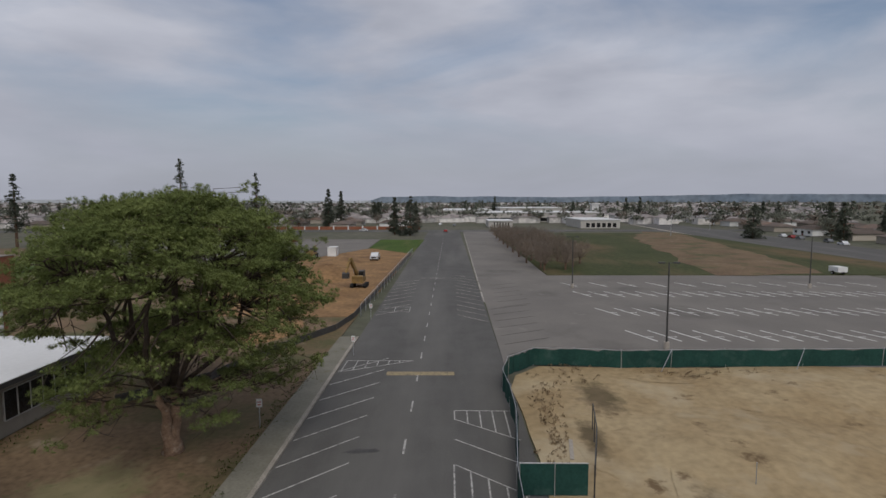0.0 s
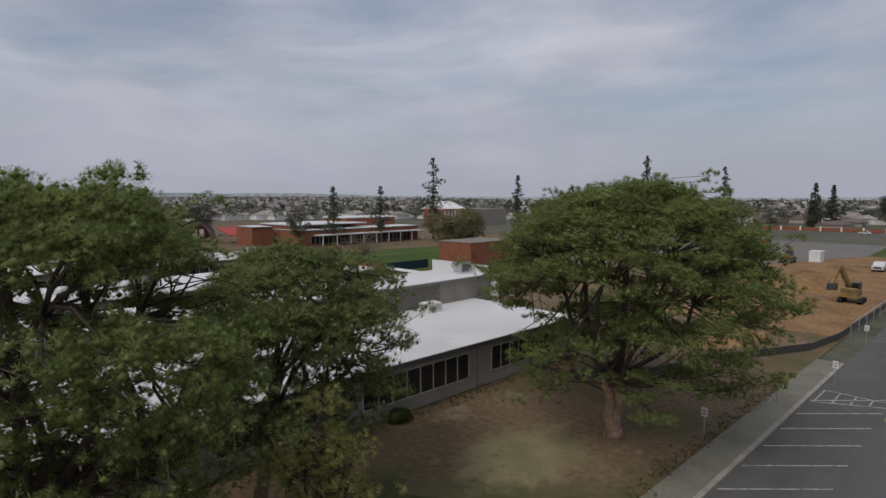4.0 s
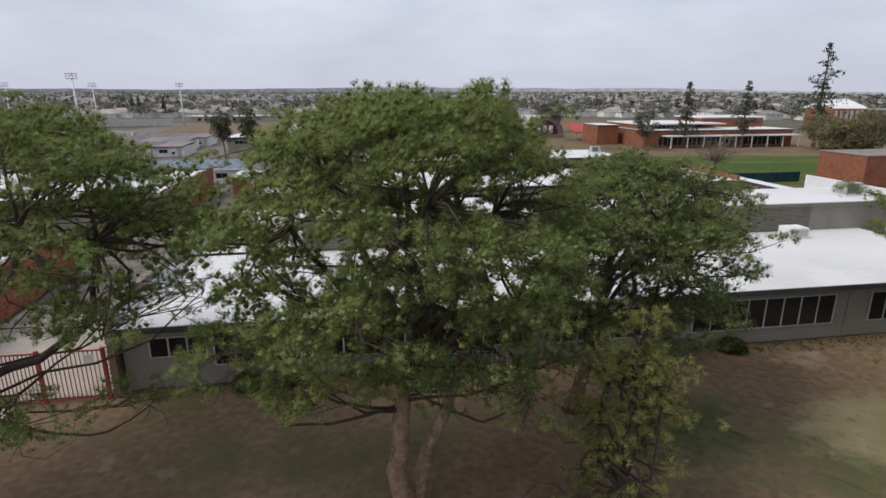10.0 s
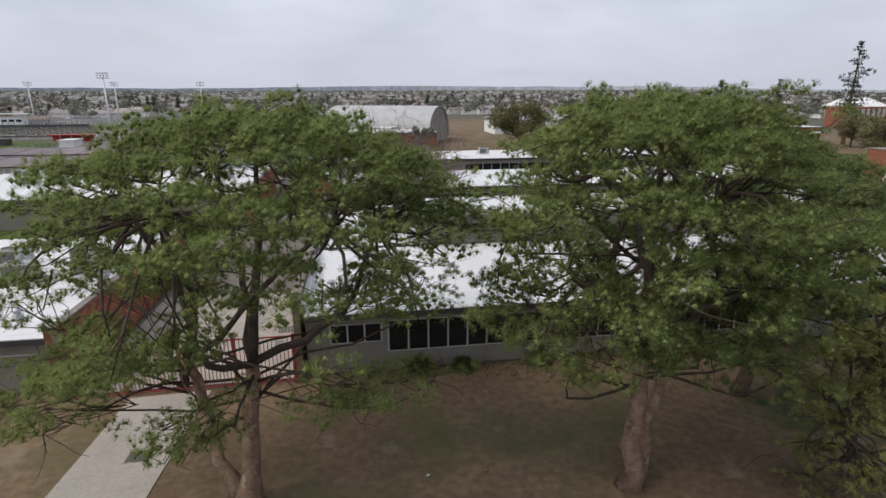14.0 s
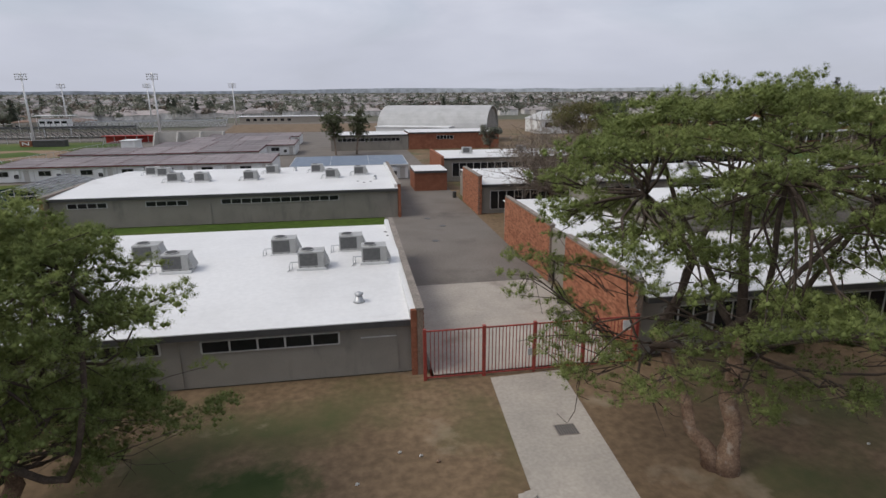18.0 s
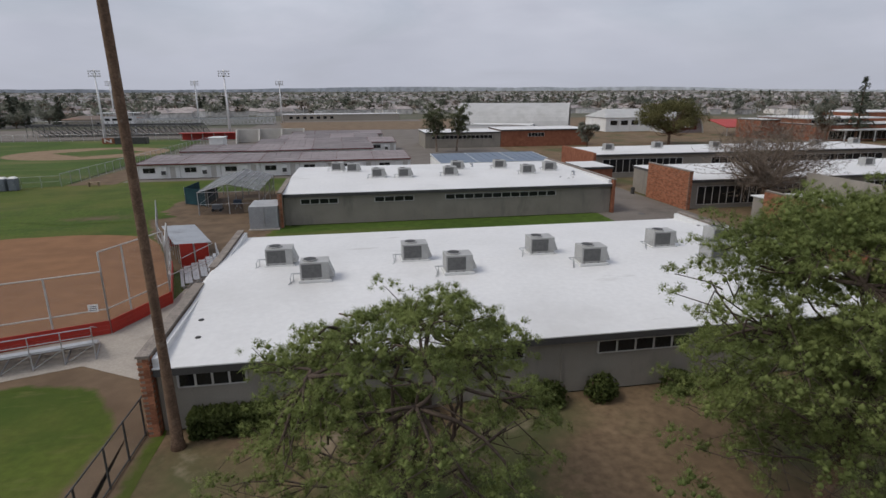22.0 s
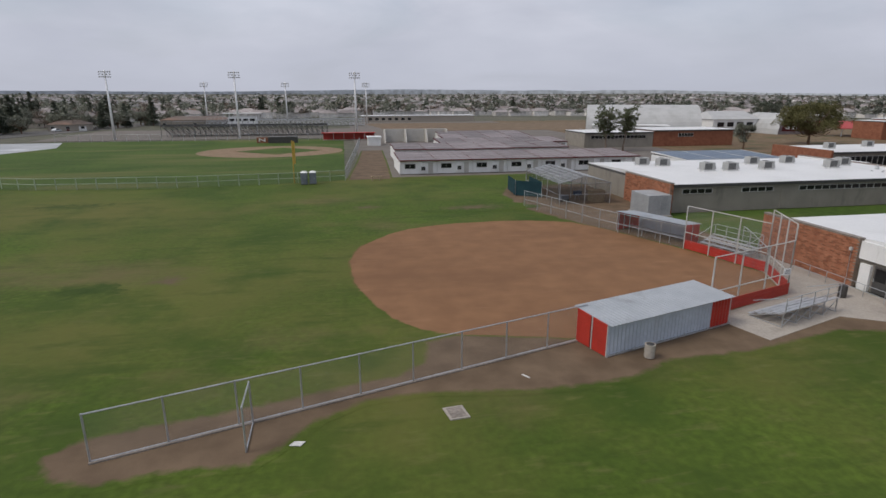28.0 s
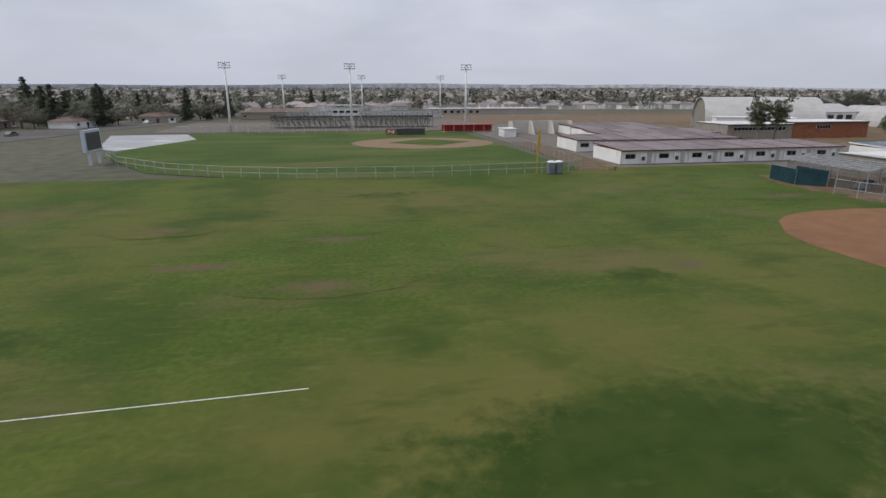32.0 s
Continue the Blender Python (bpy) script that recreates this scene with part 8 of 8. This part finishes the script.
M["gum_leaf"] = leaf(mat("gum_leaves", (0.150, 0.165, 0.095), (0.110, 0.125, 0.070), scale=0.3, fine=2, bump=0, rnd=0.35, island=True))


def gum(label, x, y, h, r, seed, lean):
    """A slim eucalyptus: forked leaning stems with ragged hanging bunches from low down to the top."""
    rng = np.random.default_rng(seed)
    t = thing("eucalyptus_tree", label, "tree", (x, y, 0), group="eucalyptus pair")
    br = Mesh()
    fork = np.array([x + lean * 0.3, y, h * 0.26])
    Mesh().tube([(x, y, -0.1), (x + lean * 0.1, y, h * 0.13), tuple(fork)], [0.34, 0.26, 0.22], 8).obj("trunk", "twig", t, "pale smooth trunk")
    c, rad = [], []
    for k in range(6):
        a = 6.283 * k / 6 + rng.uniform(-0.4, 0.4)
        top = np.array([x + lean + r * 0.62 * math.cos(a), y + r * 0.62 * math.sin(a), h * rng.uniform(0.72, 1.0)])
        pts = limb(br, rng, fork, top, 0.13, 0.03, 0.08, 9, 5)
        for p in pts[2:]:
            for j in range(3):
                q = p + rng.normal(size=3) * (r * 0.26, r * 0.26, h * 0.035)
                c.append(q)
                rad.append(r * rng.uniform(0.13, 0.26))
    br.obj("branchwork", "twig", t, kind="stuff")
    tri_mesh("crown", tufts(rng, c, rad, 16, 0.5, 0.09, 3, 1.1), "gum_leaf", t)


gum("sparse eucalyptus with slim pale trunk", 31.6, 126.0, 13.9, 3.4, 83, -0.6)
gum("sparse eucalyptus with leaning slim trunk", 37.2, 126.6, 13.1, 3.2, 92, 1.2)
leafy("small green tree before the brick hall", 74.0, 124.0, 7.5, 3.2, 84, per=70, n=18, group="")
leafy("pale olive budding tree with drooping twigs on the school lawn", 171.0, 74.5, 12.0, 7.2, 85, per=150, n=60, blade=0.5, material="bud_leaf", name="willow_tree", group="")
leafy("thin olive budding tree before the brick building", 204.0, 118.0, 10.0, 6.0, 90, per=110, n=44, blade=0.5, material="bud_leaf", name="willow_tree", group="")
leafy("leafless dark tree before the brick building", 142.0, 78.0, 8.2, 4.6, 86, bare=True, per=14, n=30, name="bare_tree", group="")
leafy("light green young tree beside the court", 152.0, 126.0, 13.0, 3.8, 87, per=60, n=26, group="")
leafy("wide dark tree crown far behind the blocks", 152.0, 210.0, 13.0, 8.0, 88, per=90, n=40, material="far_dark", group="")
b0 = leafy("bare brown street tree beside the lot", 189.0, -51.5, 6.5, 3.6, 89, bare=True, per=24, n=20, blade=0.5, name="bare_tree", group="bare trees along the lot")
for k in range(1, 22):
    copy_thing(b0, pose(189 + k * 5.0, -49.5 - (k % 3) * 2.0, 0, 0, 0, 40 * k))

for k in range(16):
    copy_thing(b0, pose(190 + k * 5.8, -56.5 - (k * 7 % 5) * 1.5, 0, 0, 0, 70 * k))

# ---- houses ----
def house(x, y, w, d, h, seed, turn=0.0, wall="house_wall", roof="tile_roof"):
    rnd = random.Random(seed)
    t = thing("house", "one-storey suburban house with low pitched roof", "house", (x, y, 0), turn, group="suburban houses")
    m = t.matrix_basis
    B(-w / 2, w / 2, -d / 2, d / 2, 0, h).turned(m).obj("wall", wall, t)
    o, r = 0.6, 1.7
    Mesh().add([(-w / 2 - o, -d / 2 - o, h - 0.1), (w / 2 + o, -d / 2 - o, h - 0.1), (w / 2 + o, d / 2 + o, h - 0.1), (-w / 2 - o, d / 2 + o, h - 0.1), (-w / 2 + d * 0.35, 0, h + r), (w / 2 - d * 0.35, 0, h + r)],
               [(3, 2, 1, 0), (0, 1, 5, 4), (1, 2, 5), (2, 3, 4, 5), (3, 0, 4)]).turned(m).obj("roof", roof, t)
    for k in range(3):
        xa = -w / 2 + 1.2 + k * (w - 4) / 2
        fr = B(xa, xa + 1.6, -d / 2 - 0.05, -d / 2 - 0.002, 0.9, 2.1).turned(m).obj("window", "frame_white", t)
        B(xa + 0.1, xa + 1.5, -d / 2 - 0.07, -d / 2 - 0.05, 1.0, 2.0).turned(m).obj("pane", "glass", fr)
    B(-0.5, 0.5, -d / 2 - 0.04, -d / 2 - 0.002, 0, 2.0).turned(m).obj("door", "trim_red", t)
    g = B(w / 2 - 3.6, w / 2 - 0.6, -d / 2 - 0.04, -d / 2 - 0.002, 0, 2.1).turned(m).obj("garage_door", "white_wall", t)
    return t


hb1 = house(-118, 300, 34, 16, 3.6, 8, 0, "house_wall", "tile_roof")
house(-168, 270, 16, 11, 3.0, 9, 10)
house(-190, 236, 15, 11, 2.8, 10, 76, "white_wall")
h1, h2, h3 = house(-140, 455, 15, 10, 2.8, 1), house(-110, 458, 12, 10, 3.0, 2, 6, "white_wall"), house(-80, 452, 17, 11, 2.7, 3, -4)
hr = random.Random(77)
spots = []
for j in range(5):
    for i in range(26):
        spots.append((-420 + i * 34 + hr.uniform(-6, 6), 478 + j * 30 + hr.uniform(-5, 5)))
for j in range(3):
    for i in range(12):
        spots.append((-250 - j * 34 + hr.uniform(-5, 5) + i * 7, 90 + i * 30 + hr.uniform(-5, 5)))
for j in range(2):
    for i in range(9):
        spots.append((230 + i * 28 + hr.uniform(-4, 4), -188 - i * 2.2 - j * 32 + hr.uniform(-3, 3)))
for j in range(4):
    for i in range(9):
        spots.append((385 + j * 34 + hr.uniform(-5, 5), 5 + i * 30 + hr.uniform(-5, 5)))
for k, (x, y) in enumerate(spots):
    copy_thing((h1, h2, h3)[k % 3], pose(x, y, 0, 0, 0, hr.choice((0, 0, 90, 180)) + hr.uniform(-6, 6)))

# low white shops at the end of the road
for x, y, w, d, h, lab in ((500, -95, 60, 90, 6.5, "long low white shop building"), (560, -45, 80, 40, 7.5, "wide white warehouse shop"), (395, -115, 40, 22, 4.5, "low tan shop building with flat roof"), (640, -110, 70, 60, 8, "white warehouse with flat roof"), (400, -60, 26, 14, 3.6, "small white house at the crossing")):
    b = thing("shop_building", lab, "building", (x, y, 0), group="shops beyond the crossing")
    B(x - w / 2, x + w / 2, y - d / 2, y + d / 2, 0, h).obj("wall", "gym_wall", b)
    B(x - w / 2 - 0.4, x + w / 2 + 0.4, y - d / 2 - 0.4, y + d / 2 + 0.4, h, h + 0.5).obj("roof", "roof_white", b)
    for k in range(6):
        B(x - w / 2 - 0.05, x - w / 2, y - d / 2 + 2 + k * (d - 4) / 6, y - d / 2 + 1 + (k + 1) * (d - 4) / 6, 0.6, 3.0).obj("window", "glass", b)
wall_e = thing("boundary_wall", "low brick wall with white piers along the street", "wall", (366, 30, 0))
for k in range(16):
    B(366, 366.4, -14 + k * 8, -6.6 + k * 8, 0, 1.7).obj("panel", "brick_far", wall_e)
    B(365.8, 366.6, -6.6 + k * 8, -6.0 + k * 8, 0, 2.1).obj("pier", "white_wall", wall_e)
tower = thing("clock_tower", "small white tower over the shops", "tower", (560, -160, 0))
B(557, 563, -163, -157, 0, 12).obj("shaft", "white_wall", tower)
B(556, 564, -164, -156, 12, 13).obj("cap", "white_wall", tower)
chap = thing("church_hall", "plain grey hall with a small white pitched roof and thin spire", "building", (310, 200, 0))
B(294, 329, 190, 212, 0, 9.4).obj("wall", "stucco", chap)
B(277, 293.9, 192, 208, 0, 9.6).obj("side_wing", "brick_far", chap)
for k in range(6):
    B(277.6 + k * 2.7, 278.8 + k * 2.7, 191.4, 191.98, 1.0, 9.0).obj("pier", "gym_wall", chap, "pale pier between narrow windows")
Mesh().add([(296, 212.1, 9.4), (316, 212.1, 9.4), (316, 232, 9.4), (296, 232, 9.4), (300, 222, 14.0), (312, 222, 14.0)], [(0, 1, 5, 4), (1, 2, 5), (2, 3, 4, 5), (3, 0, 4), (3, 2, 1, 0)]).obj("roof", "white_wall", chap)
Mesh().tube([(300, 222, 13), (300, 222, 18.5)], [0.5, 0.05], 6).obj("spire", "white_wall", chap)
redsh = thing("shade_canopy", "sloping red shade canopy on posts", "canopy", (152, 166, 0))
Mesh().add([(144, 161, 2.9), (160, 161, 2.9), (160, 172, 5.2), (144, 172, 5.2), (144, 161, 3.1), (160, 161, 3.1), (160, 172, 5.4), (144, 172, 5.4)],
           [(3, 2, 1, 0), (4, 5, 6, 7), (0, 1, 5, 4), (1, 2, 6, 5), (2, 3, 7, 6), (3, 0, 4, 7)]).obj("canopy", "red", redsh)
for x in (144.5, 152, 159.3):
    B(x, x + 0.2, 161.2, 161.4, 0, 2.9).obj("post", "galv", redsh)
dm = thing("dome_shelter", "brown arched shed with a round red sign on its end", "building", (139, 185, 0))
ar = [(139 + 7.6 * math.cos(math.pi * k / 12), 8.2 * math.sin(math.pi * k / 12)) for k in range(13)]
for (xa, za), (xb, zb) in zip(ar, ar[1:]):
    Mesh().add([(xa, 178, za), (xb, 178, zb), (xb, 200, zb), (xa, 200, za)], [(0, 1, 2, 3)]).obj("roof_panel", "roof_grey", dm)
Mesh().add([(x, 179, z) for x, z in ar], [tuple(range(13))]).obj("end_wall", "roof_brown", dm)
sgn = Mesh().add([(139 + 5.2 * math.cos(math.pi * k / 12), 178.9, 1.2 + 5.4 * math.sin(math.pi * k / 12)) for k in range(13)], [tuple(range(13))]).obj("sign", "trim_red", dm, "dark red arched sign with white strokes")
for k in range(3):
    B(135.6 + k * 2.4, 137.2 + k * 2.4, 178.80, 178.86, 2.0, 4.6).obj("sign_stroke", "white_wall", sgn)
wh = thing("gabled_hall", "white hall with low gabled metal roof behind the gymnasium", "building", (123, 202, 0))
B(112, 133, 192, 212, 0, 5.6).obj("wall", "white_wall", wh)
Mesh().add([(111.5, 191.5, 5.6), (133.5, 191.5, 5.6), (133.5, 212.5, 5.6), (111.5, 212.5, 5.6), (115.5, 202, 8.8), (133.5, 202, 8.8)], [(0, 1, 5, 4), (1, 2, 5), (2, 3, 4, 5), (3, 0, 4), (3, 2, 1, 0)]).obj("roof", "roof_grey", wh)
for k in range(4):
    B(114 + k * 4.6, 117 + k * 4.6, 191.9, 191.96, 2.6, 4.4).obj("window", "glass", wh)
yfield = sheet("dry_field", [(-20, 232), (140, 225), (160, 300), (-30, 310)], 0.03, "dust", "dry tan sports field behind the gymnasium", "field")
lowb = thing("long_school_block", "long low tan school block beyond the dry field", "building", (10, 330, 0))
B(-30, 40, 326, 336, 0, 3.6).obj("wall", "house_wall", lowb)
B(-30.5, 40.5, 325.5, 336.5, 3.6, 4.0).obj("roof", "roof_white", lowb)
for k in range(7):
    B(-26 + k * 4, -24 + k * 4, 325.94, 325.99, 1.2, 2.6).obj("window", "glass", lowb)

# ---- distance: joined houses, trees and hills ----
def rise(x, y):
    """The land climbs gently towards the hills in the north."""
    d, a = math.hypot(x - 30, y), -math.atan2(x - 30, y)
    return max(0.0, d - 780) * 0.0115 * min(1.0, max(0.0, (a + 1.05) / 0.5))


sl = Mesh()
SA, SD = 90, (780, 1000, 1300, 1700, 2200, 2800, 3590)
for k in range(SA + 1):
    a = -1.1 + 3.0 * k / SA
    for dist in SD:
        x, y = 30 - dist * math.sin(a), dist * math.cos(a)
        sl.v.append((x, y, rise(x, y) - 0.06))
sl.f = [(k * 7 + q, k * 7 + q + 1, k * 7 + q + 8, k * 7 + q + 7) for k in range(SA) for q in range(6)]
sl.obj("backdrop_slope", "ground", None, "gently rising land under the distant suburb", "land", "", "structure")
fr_ = np.random.default_rng(9)
far, roofs = Mesh(), Mesh()
for k in range(3400):
    a = fr_.uniform(-2.2, 1.35)
    dist = 430 + 2300 * fr_.uniform() ** 1.5
    x, y = dist * math.sin(-a) + 30, dist * math.cos(a)
    if abs(x) < 40 and y < 0:
        continue
    w, d, h = fr_.uniform(9, 17), fr_.uniform(8, 12), fr_.uniform(2.8, 4.5)
    g = rise(x, y)
    h += g
    far.box(x - w / 2, x + w / 2, y - d / 2, y + d / 2, g - 0.5, h)
    k0 = fr_.uniform(1.4, 2.4)
    roofs.add([(x - w / 2 - .5, y - d / 2 - .5, h), (x + w / 2 + .5, y - d / 2 - .5, h), (x + w / 2 + .5, y + d / 2 + .5, h), (x - w / 2 - .5, y + d / 2 + .5, h), (x - w / 4, y, h + k0), (x + w / 4, y, h + k0)],
              [(0, 1, 5, 4), (1, 2, 5), (2, 3, 4, 5), (3, 0, 4)])
# walls and roofs of the far suburb lightened too, haze in the colour
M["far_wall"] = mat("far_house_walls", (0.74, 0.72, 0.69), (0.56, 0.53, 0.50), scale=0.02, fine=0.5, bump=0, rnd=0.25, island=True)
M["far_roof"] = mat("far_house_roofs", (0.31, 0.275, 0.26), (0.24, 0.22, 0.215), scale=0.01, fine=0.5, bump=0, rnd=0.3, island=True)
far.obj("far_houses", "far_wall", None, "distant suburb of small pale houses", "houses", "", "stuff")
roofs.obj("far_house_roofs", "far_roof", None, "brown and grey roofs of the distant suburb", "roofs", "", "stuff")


def far_trees(name, label, n, material, lo, hi, hmin, hmax, seed, pointed=False, blades=40, a0=-2.3, a1=1.45):
    rng = np.random.default_rng(seed)
    c, rad = [], []
    for k in range(n):
        a = rng.uniform(a0, a1)
        dist = lo + (hi - lo) * rng.uniform() ** 1.4
        x, y = dist * math.sin(-a) + 30, dist * math.cos(a)
        h, g = rng.uniform(hmin, hmax), rise(x, y)
        for j in range(4):
            if pointed:
                s = j / 4
                c.append((x, y, g + h * (0.2 + 0.7 * s)))
                rad.append(h * 0.22 * (1.1 - s))
            else:
                c.append((x + rng.uniform(-0.4, 0.4) * h, y + rng.uniform(-0.4, 0.4) * h, g + h * rng.uniform(0.4, 0.7)))
                rad.append(h * rng.uniform(0.22, 0.36))
    return tri_mesh(name, tufts(rng, c, rad, blades // 4, 2.2, 0.55, 2, 0.9), material, None, label=label, category="trees", kind="stuff")


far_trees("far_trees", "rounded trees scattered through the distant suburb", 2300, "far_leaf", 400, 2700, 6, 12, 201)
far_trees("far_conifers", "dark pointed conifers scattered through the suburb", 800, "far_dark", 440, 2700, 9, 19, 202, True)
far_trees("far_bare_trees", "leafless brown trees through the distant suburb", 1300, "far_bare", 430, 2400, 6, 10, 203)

hm_ = Mesh()
hv = []
N = 220
for k in range(N + 1):
    a = -2.6 + 4.4 * k / N
    x, y = 3600 * math.sin(-a), 3600 * math.cos(a)
    z = 16 + 14 * noise.noise(Vector((k * 0.06, 2.0, 0))) + 5 * noise.noise(Vector((k * 0.35, 5.0, 0))) + (24 if a < -1.45 else 10 * max(0, 1 - abs(a + 0.1) * 2))
    hv += [(x, y, -1), (x, y, max(z, 6) + rise(x, y)), (x * 1.05, y * 1.05, -1)]
R0 = 58   # the nearer blue ridge ends here
for name, k0, k1, material, label in (("backdrop_ridge", 0, R0, "ridge", "low ridge on the horizon, coloured blue for haze"), ("backdrop_hills", R0, N, "hill", "pale hills on the horizon, haze in their colour")):
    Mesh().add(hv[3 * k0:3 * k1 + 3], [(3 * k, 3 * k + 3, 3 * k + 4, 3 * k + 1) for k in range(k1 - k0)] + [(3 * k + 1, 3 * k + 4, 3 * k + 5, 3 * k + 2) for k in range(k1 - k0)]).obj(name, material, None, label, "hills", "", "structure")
# neighbourhood trees, single
n1 = leafy("rounded dark green garden tree", -236, 150, 9, 5.0, 301, per=34, n=26, group="garden trees", blade=0.8)
n2 = leafy("broad grey-green garden tree", -225, 175, 7.5, 5.5, 302, per=34, n=26, group="garden trees", blade=0.8)
n3 = leafy("leafless brown garden tree", -218, 200, 8, 4.5, 303, bare=True, per=20, n=22, group="bare garden trees", name="bare_tree", blade=0.8)
n4 = spire("dark pointed garden conifer", -240, 190, 15, 3.6, 304, 0.08, ragged=0.2, per=34, group="garden conifers")
tr2 = random.Random(31)
for k in range(46):
    v = tr2.uniform(0, 1)
    x, y = -196 + 62 * v + tr2.uniform(-26, 4), 212 + 118 * v + tr2.uniform(-8, 30)
    copy_thing((n1, n2, n2, n3, n4)[tr2.randrange(5)], pose(x, y, 0, 0, 0, tr2.uniform(0, 360)) @ Matrix.Scale(tr2.uniform(0.7, 1.15), 4))
for k in range(85):
    x, y = tr2.uniform(-330, -205), tr2.uniform(170, 360)
    if abs(x - (-217.5 + (y - 60) * 0.236)) < 16:
        x -= 34
    copy_thing((n1, n2, n2, n3, n4)[tr2.randrange(5)], pose(x, y, 0, 0, 0, tr2.uniform(0, 360)) @ Matrix.Scale(tr2.uniform(0.9, 1.45), 4))
for k in range(130):
    z = k % 5
    if z < 2:
        x, y = tr2.uniform(-330, -205), tr2.uniform(80, 460)
        if x > -230 + (y - 60) * 0.25 - 12:
            x -= 40
    elif z == 2:
        x, y = tr2.uniform(-330, 330), tr2.uniform(440, 620)
    elif z == 3:
        x, y = tr2.uniform(370, 520), tr2.uniform(-20, 260)
    else:
        x, y = tr2.uniform(225, 500), tr2.uniform(-270, -182)
    copy_thing((n1, n2, n3, n4)[tr2.randrange(4)], pose(x, y, 0, 0, 0, tr2.uniform(0, 360)))

# ---- bricks, laid last ----
BL, BH, BJ = 0.42, 0.13, 0.012
brick_mesh = bpy.data.meshes.new("brick")
_b = B(-0.012, 0.012, -(BL - BJ) / 2, (BL - BJ) / 2, -(BH - BJ) / 2, (BH - BJ) / 2)
brick_mesh.from_pydata(_b.v, [], _b.f)
brick_mesh.materials.append(M["brick"])
brng = random.Random(12)
for wall, axis, at, face, lo, hi, top in BRICKS:
    rows = int(top / BH)
    rest = Mesh()
    count = 0
    for r in range(rows):
        z = (r + 0.5) * BH
        s = lo + (BL / 2 if r % 2 else 0.0)
        while s < hi - 0.02:
            e = min(s + BL, hi)
            w, c = e - s, (s + e) / 2
            j = brng.uniform(0.0, 0.006)
            near = wall.name in ("brick_wall", "brick_wall.001") and count < 300 and axis == "x" and abs(c - 12) < 12 and r > 8
            if axis == "x" and near and w > BL * 0.9 and count < 290:
                ob = new("brick", brick_mesh)
                ob.parent = wall
                ob.matrix_parent_inverse = wall.matrix_basis.inverted()
                ob.matrix_basis = pose(at + face * (0.004 + j), c, z)
                count += 1
            elif axis == "x":
                rest.box(at - 0.012 + face * (0.004 + j), at + 0.012 + face * (0.004 + j), s + BJ / 2, e - BJ / 2, z - (BH - BJ) / 2, z + (BH - BJ) / 2)
            else:
                rest.box(s + BJ / 2, e - BJ / 2, at - 0.012 + face * (0.004 + j), at + 0.012 + face * (0.004 + j), z - (BH - BJ) / 2, z + (BH - BJ) / 2)
            s = e
    rest.obj("brickwork", "brick_joined", wall, kind="stuff")
